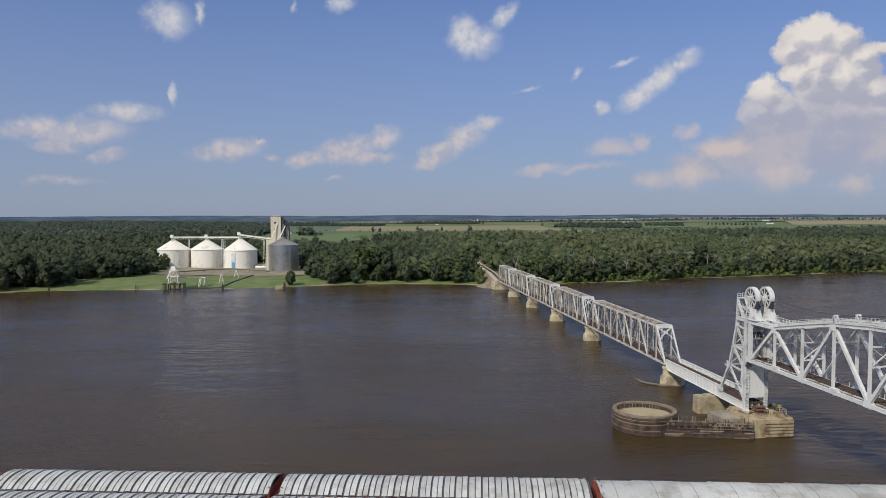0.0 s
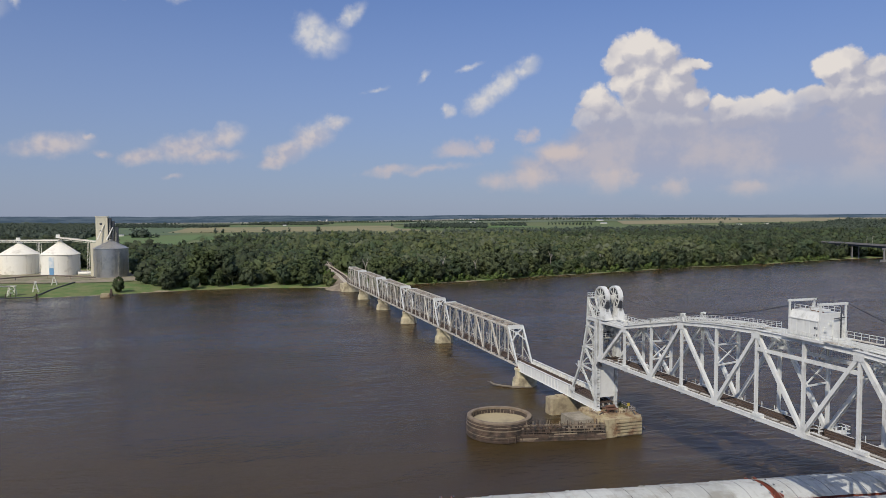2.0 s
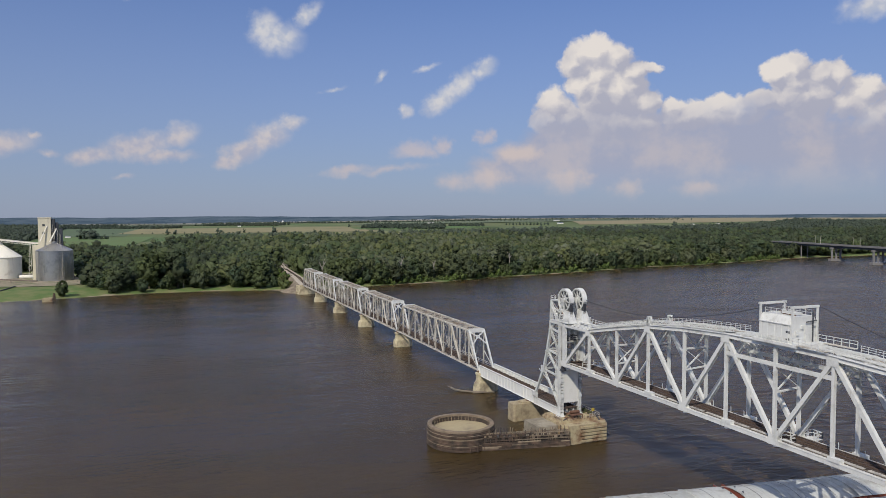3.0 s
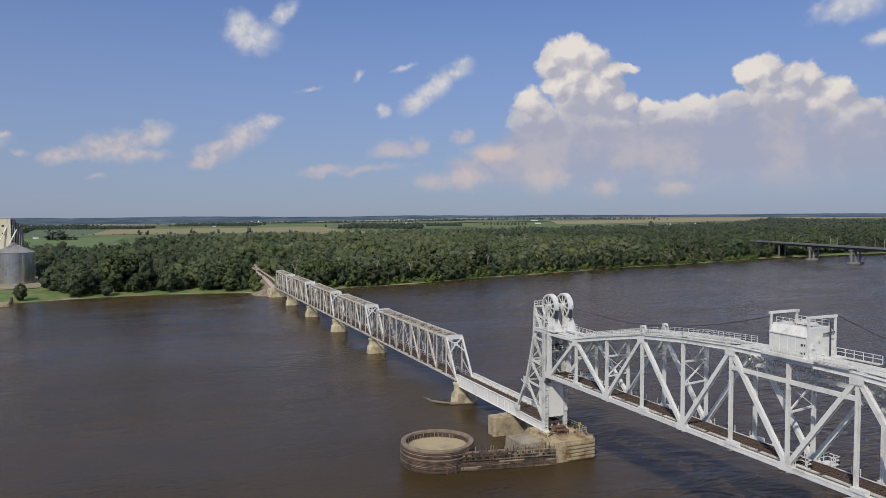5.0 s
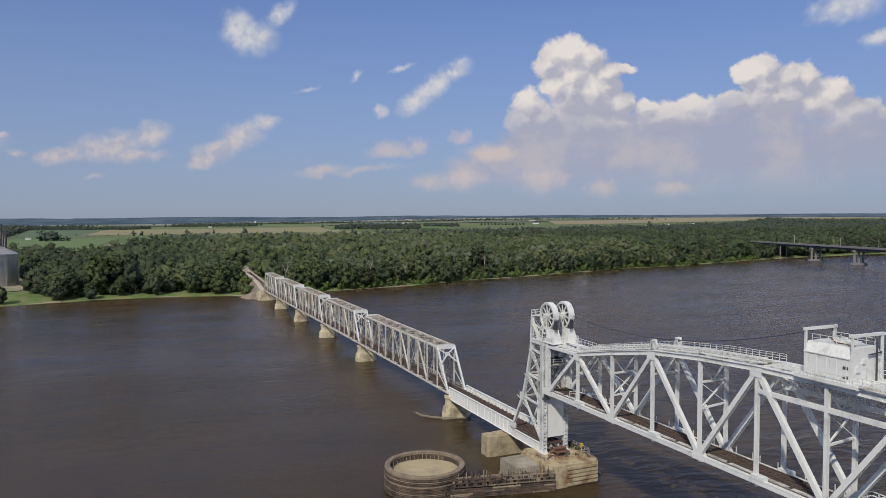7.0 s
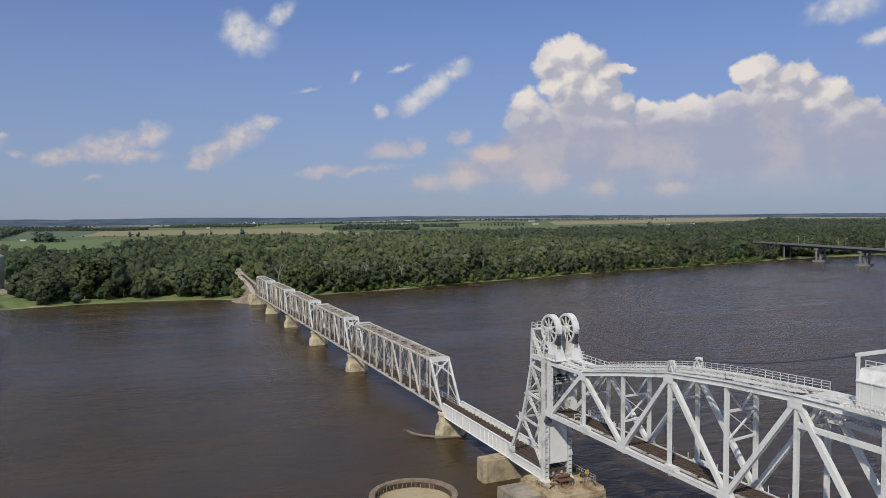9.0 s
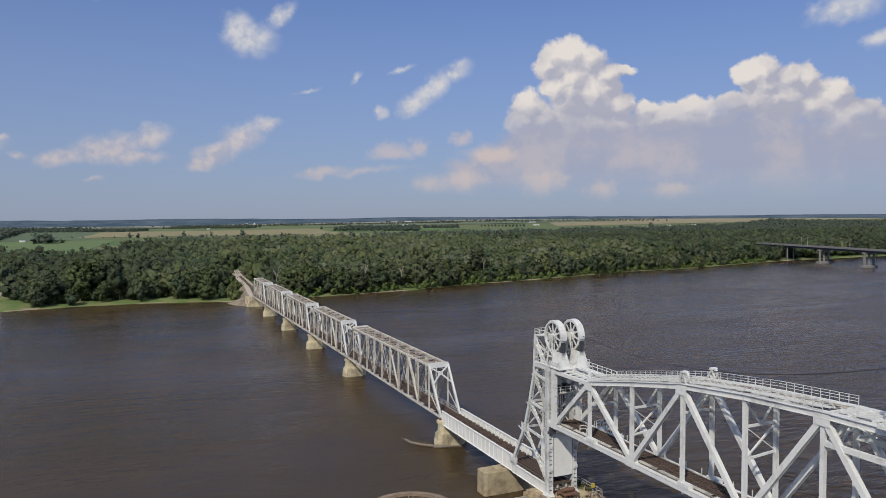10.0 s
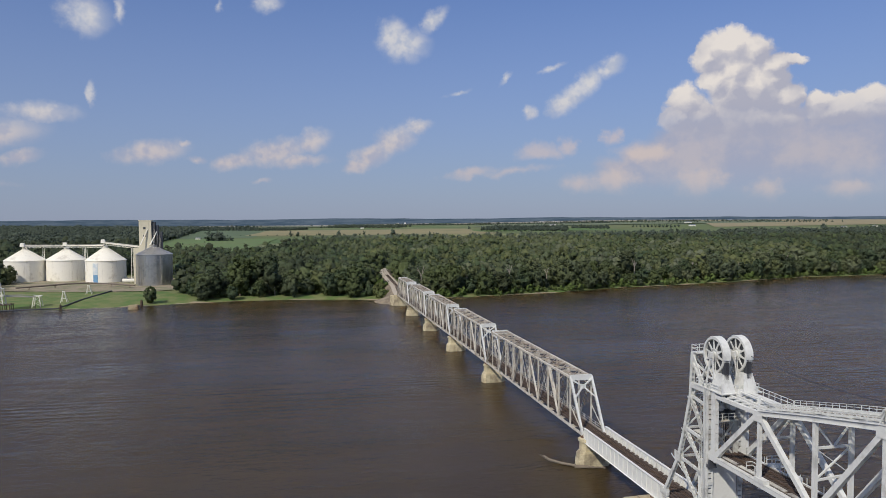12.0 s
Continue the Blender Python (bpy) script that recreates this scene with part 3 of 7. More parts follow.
    whole("ground", s, mat, "flat green flood plain with fields and a low grassy bank", "ground", smooth=True, kind="structure")


build_ground()


WAKE_TURN, WAKE_Y = 3.0, 142.0      # heading and middle line of the old boat wake


def build_water():
    mat = bpy.data.materials.new("muddy_river")
    mat.use_nodes = True
    n = Nodes(mat.node_tree)
    out, p = n.add("ShaderNodeOutputMaterial"), n.add("ShaderNodeBsdfPrincipled")
    n.link(p.outputs[0], out.inputs[0])
    where = n.add("ShaderNodeNewGeometry").outputs["Position"]
    m = n.add("ShaderNodeMapping")
    m.inputs["Scale"].default_value = (0.006, 0.016, 1)
    m.inputs["Rotation"].default_value = (0, 0, radians(10))
    n.link(where, m.inputs[0])
    broad = n.noise(m.outputs[0], 1.0, 4.0, 0.55, 0.6)
    n.link(n.mix(n.span(broad, 0.3, 0.7), (0.050, 0.0330, 0.0140), (0.060, 0.0400, 0.0175)), p.inputs["Base Color"])
    p.inputs["IOR"].default_value = 1.333
    p.inputs["Specular IOR Level"].default_value = 0.25
    p.inputs["Subsurface Weight"].default_value = 1.0
    p.inputs["Subsurface Radius"].default_value = (1.0, 0.75, 0.45)
    p.inputs["Subsurface Scale"].default_value = 1.4
    n.link(n.span(broad, 0.35, 0.65, 0.19, 0.26), p.inputs["Roughness"])
    m2 = n.add("ShaderNodeMapping")
    m2.inputs["Scale"].default_value = (0.30, 1.0, 1)
    m2.inputs["Rotation"].default_value = (0, 0, radians(-8))
    n.link(where, m2.inputs[0])
    fine = n.noise(m2.outputs[0], 0.85, 4.0, 0.65, 0.4)
    wave = n.noise(m2.outputs[0], 0.16, 3.0, 0.5, 0.8)
    calm = n.span(n.noise(m.outputs[0], 1.7, 3.0, 0.6), 0.36, 0.66, 0.40, 1.55)
    # short chop where the wind reaches, down the river and behind the bridge
    m3 = n.add("ShaderNodeMapping")
    m3.inputs["Scale"].default_value = (0.55, 1.0, 1)
    m3.inputs["Rotation"].default_value = (0, 0, radians(14))
    n.link(where, m3.inputs[0])
    axis = n.add("ShaderNodeSeparateXYZ")
    n.link(where, axis.inputs[0])
    windy = n.math("MULTIPLY", n.span(axis.outputs[0], -30, 70, 0.30, 1.0), n.span(n.noise(m.outputs[0], 2.6, 3.0, 0.6), 0.34, 0.62, 0.35, 1.2))
    chop = n.math("MULTIPLY", n.noise(m3.outputs[0], 0.36, 2.0, 0.5, 0.5), windy)
    # an old boat wake: long parallel swells across the stream
    swell = n.add("ShaderNodeTexWave")
    swell.wave_type, swell.bands_direction, swell.wave_profile = "BANDS", "Y", "SIN"
    swell.inputs["Scale"].default_value, swell.inputs["Distortion"].default_value = 0.085, 2.0
    swell.inputs["Detail"].default_value, swell.inputs["Detail Scale"].default_value = 2.0, 0.35
    m4 = n.add("ShaderNodeMapping")
    m4.inputs["Rotation"].default_value = (0, 0, radians(WAKE_TURN))
    n.link(where, m4.inputs[0])
    n.link(m4.outputs[0], swell.inputs["Vector"])
    lane = n.add("ShaderNodeSeparateXYZ")
    n.link(m4.outputs[0], lane.inputs[0])
    reach = n.math("MULTIPLY", n.span(lane.outputs[1], WAKE_Y - 34, WAKE_Y - 8), n.span(lane.outputs[1], WAKE_Y + 8, WAKE_Y + 34, 1.0, 0.0))
    reach = n.math("MULTIPLY", reach, n.span(n.noise(m.outputs[0], 3.1, 2.0, 0.5), 0.38, 0.60))
    swells = n.math("MULTIPLY", swell.outputs["Fac"], n.math("MULTIPLY", reach, 0.16))
    height = n.math("MULTIPLY", n.math("ADD", n.math("MULTIPLY", fine, 0.26), n.math("MULTIPLY", wave, 0.36)), calm)
    height = n.math("ADD", n.math("ADD", height, n.math("MULTIPLY", chop, 0.85)), swells)
    b = n.add("ShaderNodeBump")
    b.inputs["Strength"].default_value, b.inputs["Distance"].default_value = 1.0, 0.8
    n.link(height, b.inputs["Height"])
    n.link(b.outputs[0], p.inputs["Normal"])
    s = Shape()
    s.add([(-9000, -3000, 0), (9000, -3000, 0), (9000, 1520, 0), (-9000, 1520, 0)], [(0, 1, 2, 3)])
    whole("water", s, mat, "wide muddy brown river with fine ripples", "river", kind="structure")


build_water()


def build_hills():
    """Low wooded hills that close the plain, and the hazy ridge behind them."""
    mat = bpy.data.materials.new("haze_tinted_hills")
    mat.use_nodes = True
    n = Nodes(mat.node_tree)
    out, p = n.add("ShaderNodeOutputMaterial"), n.add("ShaderNodeBsdfPrincipled")
    n.link(p.outputs[0], out.inputs[0])
    where = n.add("ShaderNodeNewGeometry").outputs["Position"]
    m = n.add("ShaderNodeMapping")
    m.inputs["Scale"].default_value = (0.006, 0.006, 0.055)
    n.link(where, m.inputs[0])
    # the blue-grey of distance haze goes straight into the base colour
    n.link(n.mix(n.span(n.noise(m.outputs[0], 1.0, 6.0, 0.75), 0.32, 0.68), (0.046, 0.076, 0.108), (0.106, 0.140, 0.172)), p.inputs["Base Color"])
    p.inputs["Roughness"].default_value = 1.0
    p.inputs["Specular IOR Level"].default_value = 0.0
    s = Shape()
    v, f = [], []
    n_seg = 260
    for i in range(n_seg + 1):
        a = radians(-62 + 152 * i / n_seg)
        far = float(np.interp(math.degrees(a), (-60, -20, 10, 30, 50, 90), (4000, 4200, 4500, 4620, 4660, 4660)))
        for d, h in ((far - 50, 0.0), (far, 0.6), (far + 120, 1.0), (far + 200, 1.0)):
            x, y = math.sin(a) * d, math.cos(a) * d
            top = 43 + 5.0 * min(1.0, max(0.0, (a + 0.2) / 0.8)) + 6 * noise.noise((a * 6, 0.3, 0)) + 3.0 * noise.noise((a * 30, 2.3, 0)) + 1.5 * noise.noise((a * 120, 5.3, 0))
            foot = far_rise(x - 80, y - 100)
            v.append((x - 80, y - 100, foot - 2 + (top - foot + 2) * h))
    for i in range(n_seg):
        for j in range(3):
            f.append((i * 4 + j, (i + 1) * 4 + j, (i + 1) * 4 + j + 1, i * 4 + j + 1))
    s.add(v, f)
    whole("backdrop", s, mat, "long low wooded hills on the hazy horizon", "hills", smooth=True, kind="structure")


build_hills()


FIELD_LEVEL = [3.5]


def crop_field(x0, x1, y0, y1, colour, second, label, skew=0.06):
    """One field of the plain, ploughed level and a hand above the turf round it."""
    s = Shape()
    rng = random.Random(int(y0))
    n = 18
    v, f = [], []
    FIELD_LEVEL[0] += 0.06
    for i in range(n + 1):
        t = i / n
        for k in range(9):
            y = y0 + (y1 - y0) * k / 8 + rng.uniform(-8, 8)
            x = x0 + (x1 - x0) * t + skew * (y - y0)
            v.append((x, y, FIELD_LEVEL[0] + far_rise(x, y) + (1.5 if y > 2500 else 0)))
    for i in range(n):
        for j in range(8):
            f.append((i * 9 + j, (i + 1) * 9 + j, (i + 1) * 9 + j + 1, i * 9 + j + 1))
    s.add(v, f)
    mat = material("crop", colour, 0.95, vary=0.12, scale=0.02, second=second, patch=0.35)
    whole("field", s, mat, label, "field", kind="structure")


crop_field(-430, -150, 900, 1740, (0.108, 0.172, 0.054), (0.118, 0.150, 0.052), "bright green soybean field")
crop_field(-560, -170, 1790, 2900, (0.085, 0.125, 0.062), (0.100, 0.145, 0.066), "dark green field")
crop_field(-200, 560, 2020, 2700, (0.25, 0.22, 0.11), (0.20, 0.19, 0.09), "ripe tan field")
crop_field(260, 560, 1500, 1990, (0.23, 0.225, 0.09), (0.15, 0.18, 0.07), "yellowing field")
crop_field(1560, 4300, 2480, 4000, (0.27, 0.23, 0.13), (0.22, 0.20, 0.11), "wide tan stubble field", 0.55)
crop_field(-900, 420, 3560, 3900, (0.16, 0.18, 0.11), (0.12, 0.15, 0.09), "dull green distant field")
crop_field(-700, 700, 3980, 4300, (0.33, 0.31, 0.26), (0.22, 0.23, 0.19), "pale distant field", 0.3)
crop_field(700, 2300, 3000, 3500, (0.13, 0.16, 0.09), (0.10, 0.14, 0.08), "dull green distant field", 0.5)
crop_field(700, 2300, 3720, 4100, (0.34, 0.31, 0.25), (0.22, 0.22, 0.18), "pale distant field", 0.5)
crop_field(560, 1100, 2300, 2500, (0.09, 0.16, 0.045), (0.10, 0.15, 0.05), "green field by the copse")


# ---------------------------------------------------------------- the railway bridge: common pieces
XL, XR = 1.15, 6.25          # the two truss planes
XC = (XL + XR) / 2
DECK = 7.0                   # track level of the fixed spans
WHITE, GREY = M["white_steel"], M["grey_steel"]


def lay_track(parent, y0, y1, z, half=1.75, step=0.62, tie_mesh=[], rails=True):
    """Timber ties, each one a piece, and two rails with guard rails."""
    if not tie_mesh:
        tie_mesh.append(Shape().box(-half, half, -0.17, 0.17, -0.24, 0.0).mesh("tie", M["tie_wood"]))
    n = int(abs(y1 - y0) / step)
    rng = random.Random(int(y0 * 10) % 977)
    for i in range(n):
        t = part("tie", tie_mesh[0], None, parent)
        t.location = (XC + rng.uniform(-0.06, 0.06), y0 + (y1 - y0) * (i + 0.5) / n, z)
        t.rotation_euler = (0, 0, rng.uniform(-0.02, 0.02))
    for x in (-0.75, 0.75):
        part("rail", Shape().beam((XC + x, y0, z + 0.08), (XC + x, y1, z + 0.08), 0.07, 0.16), M["rail_steel"], parent, "rusty steel rail")
    for x in (-0.42, 0.42):
        part("guard_rail", Shape().beam((XC + x, y0, z + 0.06), (XC + x, y1, z + 0.06), 0.07, 0.12), M["rail_steel"], parent, "rusty steel guard rail")
    for x in (-1.45, 1.45):
        part("guard_timber", Shape().beam((XC + x, y0, z + 0.08), (XC + x, y1, z + 0.08), 0.2, 0.16), M["tie_wood"], parent, "dark creosoted guard timber")


def handrail(parent, a, b, mat, post_step=1.9, high=1.07, rails=(0.55, 1.05), r=0.035, name="railing"):
    a, b = Vector(a), Vector(b)
    n = max(1, round((b - a).length / post_step))
    s = Shape()
    for i in range(n + 1):
        p = a + (b - a) * (i / n)
        s.beam(p, p + Vector((0, 0, high)), 2 * r, 2 * r)
    for h in rails:
        s.beam(a + Vector((0, 0, h)), b + Vector((0, 0, h)), 2 * r, 2 * r, (0, 0, 1) if abs((b - a).normalized().z) < 0.9 else (1, 0, 0))
    return part(name, s, mat, parent)


# ---------------------------------------------------------------- fixed truss spans
def fixed_span(y0, y1, panels, top, group):
    span = thing("truss_span", "aluminium-grey riveted through truss span on stone piers", "bridge span", group=group)
    zb, L = DECK - 0.55, y1 - y0
    ys = [y0 + L * i / panels for i in range(panels + 1)]
    for x in (XL, XR):
        part("bottom_chord", Shape().beam((x, y0, zb), (x, y1, zb), 0.10, 0.42, (1, 0, 0), -0.18).beam((x, y0, zb), (x, y1, zb), 0.10, 0.42, (1, 0, 0), 0.18), GREY, span)
        c = Shape().beam((x, ys[1], top), (x, ys[-2], top), 0.44, 0.08).laced((x, ys[1], top - 0.22), (x, ys[-2], top - 0.22), 0.4, 0.40)
        part("top_chord", c, GREY, span)
        for a, b in ((ys[0], ys[1]), (ys[-1], ys[-2])):
            part("end_post", Shape().laced((x, a, zb), (x, b, top), 0.5, 0.48).beam((x, a, zb), (x, b, top), 0.5, 0.12), WHITE if a == ys[0] else GREY, span)
        for i in range(1, panels):
            part("vertical", Shape().laced((x, ys[i], zb), (x, ys[i], top - 0.3), 0.34, 0.26, 0.07, 1.1), GREY, span)
        # Warren web: stout struts that lean with the end posts, pairs of slender ties between them
        for i in range(1, panels - 1):
            mirrored = i >= panels / 2
            j = panels - 1 - i if mirrored else i
            lo, hi = (j, j + 1) if j % 2 == 0 else (j + 1, j)
            stout = j % 2 == 0
            if mirrored:
                lo, hi = panels - lo, panels - hi
            p, q = (x, ys[lo], zb), (x, ys[hi], top - 0.3)
            if 2 * i == panels - 1:
                part("tie", Shape().beam(p, q, 0.12, 0.14).beam((x, ys[hi], zb), (x, ys[lo], top - 0.3), 0.12, 0.14), GREY, span)
            elif stout:
                part("diagonal", Shape().laced(p, q, 0.40, 0.38, 0.08, 1.1), GREY, span)
            else:
                part("tie", Shape().beam(p, q, 0.05, 0.16, (1, 0, 0), -0.16).beam(p, q, 0.05, 0.16, (1, 0, 0), 0.16), GREY, span)
        for a, b in ((ys[1], ys[2]), (ys[-2], ys[-3])):
            part("knee_tie", Shape().beam((x, ys[0] if a == ys[1] else ys[-1], zb + 0.2), (x, a, zb + (top - zb) * 0.42), 0.16, 0.16), GREY, span)
    # top bracing
    for i in range(1, panels):
        part("top_strut", Shape().beam((XL, ys[i], top - 0.15), (XR, ys[i], top - 0.15), 0.26, 0.3, (0, 1, 0)), M["brace_steel"], span)
        if i < panels - 1:
            part("top_brace", Shape().beam((XL, ys[i], top - 0.1), (XR, ys[i + 1], top - 0.1), 0.2, 0.14, (0, 0, 1)), M["brace_steel"], span)
            part("top_brace", Shape().beam((XR, ys[i], top - 0.16), (XL, ys[i + 1], top - 0.16), 0.2, 0.14, (0, 0, 1)), M["brace_steel"], span)
            ym = (ys[i] + ys[i + 1]) / 2
            part("sway_strut", Shape().beam((XL, ym, top - 0.3), (XR, ym, top - 0.3), 0.16, 0.3, (0, 1, 0)), M["brace_steel"], span)
            part("sway_brace", Shape().beam((XL, ys[i], top - 2.2), (XC, ys[i], top - 0.4), 0.16, 0.16, (0, 1, 0)).beam((XR, ys[i], top - 2.2), (XC, ys[i], top - 0.4), 0.16, 0.16, (0, 1, 0)), M["brace_steel"], span)
    # portals at both ends
    for a, b in ((ys[0], ys[1]), (ys[-1], ys[-2])):
        def along(t):
            return Vector((0, a + (b - a) * t, zb + (top - zb) * t))
        lx, rx = Vector((XL, 0, 0)), Vector((XR, 0, 0))
        p = Shape().beam(along(0.98) + lx, along(0.98) + rx, 1.25, 0.40, (0, 0, 1))
        mid = along(0.82) + (lx + rx) / 2
        for q in (along(0.95) + lx, along(0.95) + rx, along(0.62) + lx, along(0.62) + rx):
            p.beam(q, mid, 0.30, 0.30, (0, 1, 0))
        p.beam(mid - Vector((0.65, 0, 0)), mid + Vector((0.65, 0, 0)), 0.32, 1.0, (0, 1, 0))
        part("portal", p, WHITE, span, "cross-braced white portal frame")
    # floor
    for i in range(panels + 1):
        part("floor_beam", Shape().box(XL, XR, ys[i] - 0.16, ys[i] + 0.16, zb - 0.35, zb + 0.25), GREY, span)
    for x in (XC - 0.9, XC + 0.9):
        part("stringer", Shape().box(x - 0.15, x + 0.15, y0, y1, zb - 0.15, DECK - 0.245), GREY, span)
    part("walkway", Shape().box(XR - 1.15, XR - 0.35, y0 + 0.3, y1 - 0.3, DECK - 0.10, DECK - 0.02), M["walk_wood"], span, "worn plank walkway")
    handrail(span, (XR - 0.33, y0 + 1, DECK - 0.05), (XR - 0.33, y1 - 1, DECK - 0.05), GREY, 3.2)
    for x in (XL, XR):
        for y in (y0 + 0.2, y1 - 0.2):
            part("bearing", Shape().box(x - 0.35, x + 0.35, y - 0.35, y + 0.35, zb - 0.62, zb - 0.2), M["rust"], span, "rusty steel bearing")
    return span


PIERS = [72.0, 153.6, 210.0, 264.0, 317.5, 363.0]
SPANS = []
for i, (a, b) in enumerate(zip(PIERS, PIERS[1:])):
    SPANS.append(fixed_span(a + 0.35, b - 0.35, (11, 8, 8, 8, 7)[i], 17.8, "fixed truss spans"))


# ---------------------------------------------------------------- stone piers
def course_blocks(parent, base, z0, z1, top_scale, courses, name="stone"):
    """Lays the courses of a pier as proud blocks over its core."""
    cx, cy = sum(p[0] for p in base) / len(base), sum(p[1] for p in base) / len(base)
    rng = random.Random(int(cy))
    for c in range(courses):
        t0, t1 = c / courses, (c + 1) / courses
        ring = []
        for t in (t0 + 0.006, t1 - 0.006):
            k = 1 + (top_scale - 1) * t
            ring.append([(cx + (x - cx) * k * 1.015, cy + (y - cy) * k * 1.015, z0 + (z1 - z0) * t) for x, y in base])
        n = len(base)
        for i in range(n):
            a0, b0, a1, b1 = (Vector(q) for q in (ring[0][i], ring[0][(i + 1) % n], ring[1][i], ring[1][(i + 1) % n]))
            length = (b0 - a0).length
            m = max(1, round(length / 1.5))
            inward = Vector((cx, cy, 0)) - (a0 + b0) / 2
            inward.z = 0
            inward = inward.normalized() * 0.5
            cuts = [0.0] + [(j + (0.5 if c % 2 else 0.0) + rng.uniform(-0.08, 0.08)) / m for j in range(1, m)] + [1.0]
            for u0, u1 in zip(cuts, cuts[1:]):
                u0, u1 = u0 + 0.005, u1 - 0.005
                if u1 <= u0:
                    continue
                out = -inward.normalized() * rng.uniform(0.0, 0.05)
                q = [a0.lerp(b0, u0) + out, a0.lerp(b0, u1) + out, a1.lerp(b1, u1) + out, a1.lerp(b1, u0) + out]
                s = Shape().add(q + [p + inward for p in q], [(0, 1, 2, 3), (7, 6, 5, 4), (0, 4, 5, 1), (1, 5, 6, 2), (2, 6, 7, 3), (3, 7, 4, 0)])
                part(name, s, M["stone"], parent)


def pier(y, wide=6.9, deep=2.9, high=5.25, nose=1.8):
    p = thing("bridge_pier", "buff limestone block bridge pier standing in the river", "pier", group="stone river piers")
    def plan(grow):
        x0, x1, h = XC - wide / 2 - grow, XC + wide / 2 + grow, deep / 2 + grow
        return [(x0, y - h * 0.55), (x0 + 0.8, y - h), (x1 - nose, y - h), (x1, y), (x1 - nose, y + h), (x0 + 0.8, y + h), (x0, y + h * 0.55)]

    part("core", Shape().prism(plan(-0.35), -1.5, high - 0.05, 0.93), M["concrete"], p)
    course_blocks(p, plan(0.62), -0.6, 2.7, 0.90, 3)
    part("ledge", Shape().prism(plan(0.25), 2.7, 3.2, 0.90), M["stone"], p, "sloped stone ledge")
    course_blocks(p, plan(-0.25), 3.2, high - 0.05, 0.98, 2)
    part("coping", Shape().prism(plan(0.02), high - 0.05, high + 0.56), M["stone"], p, "stone coping")
    return p


for y in PIERS[:-1]:
    pier(y)


# ---------------------------------------------------------------- plate girder span between the first pier and the tower
def girder_span():
    g = thing("girder_span", "white plate girder approach span with a single railway track", "bridge span")
    for x, lab in ((XL, ""), (XR, "")):
        y0, y1, z0, z1 = 37.0, 71.8, DECK - 1.9, DECK + 1.2
        side = Shape().box(x - 0.03, x + 0.03, y0, y1, z0, z1)
        side.box(x - 0.26, x + 0.26, y0, y1, z1, z1 + 0.06).box(x - 0.26, x + 0.26, y0, y1, z0 - 0.06, z0)
        part("girder", side, M["fresh_white"], g)
        for i in range(19):
            y = y0 + 0.3 + (y1 - y0 - 0.6) * i / 18
            part("stiffener", Shape().box(x - 0.12, x + 0.12, y - 0.04, y + 0.04, z0, z1), M["fresh_white"], g)
            if 0 < i < 18:
                k = 1 if x == XL else -1
                brace = Shape().add([(x + k * 0.2, y - 0.05, DECK), (x + k * 0.85, y - 0.05, DECK), (x + k * 0.2, y - 0.05, z1 - 0.1), (x + k * 0.2, y + 0.05, DECK), (x + k * 0.85, y + 0.05, DECK), (x + k * 0.2, y + 0.05, z1 - 0.1)],
                                    [(0, 1, 2), (5, 4, 3), (0, 3, 4, 1), (1, 4, 5, 2), (2, 5, 3, 0)])
                part("knee_brace", brace, M["fresh_white"], g)
    # the shallower girders that run on through the tower legs
    for x in (XL, XR):
        y0, y1 = 23.6, 36.9
        s = Shape().box(x - 0.04, x + 0.04, y0, y1, DECK - 2.0, DECK - 0.35).box(x - 0.25, x + 0.25, y0, y1, DECK - 0.35, DECK - 0.29).box(x - 0.25, x + 0.25, y0, y1, DECK - 2.06, DECK - 2.0)
        part("tower_girder", s, M["fresh_white"], g)
    for i in range(15):
        y = 24.2 + 47 * i / 14
        part("cross_beam", Shape().box(XL + 0.05, XR - 0.05, y - 0.12, y + 0.12, DECK - 1.5, DECK - 0.9), GREY, g)
    for x in (XC - 0.9, XC + 0.9):
        part("stringer", Shape().box(x - 0.15, x + 0.15, 23.4, 71.9, DECK - 0.9, DECK - 0.245), GREY, g)
    part("deck_board", Shape().box(XC + 1.78, XR - 0.35, 23.6, 71.6, DECK - 0.12, DECK - 0.03), M["tie_wood"], g, "dark timber deck boards")
    part("deck_board", Shape().box(XL + 0.35, XC - 1.78, 23.6, 71.6, DECK - 0.12, DECK - 0.03), M["tie_wood"], g, "dark timber deck boards")
    return g


GIRDER = girder_span()

# ---------------------------------------------------------------- lift span
LZ = 18.0                                    # bottom chord
LY = [22.0 - 10.6 * k for k in range(13)]    # panel points
TOP = {1: 27.75, 2: 29.9, 3: 31.85, 4: 32.85, 5: 33.4, 6: 33.55}
for k in range(7, 12):
    TOP[k] = TOP[12 - k]


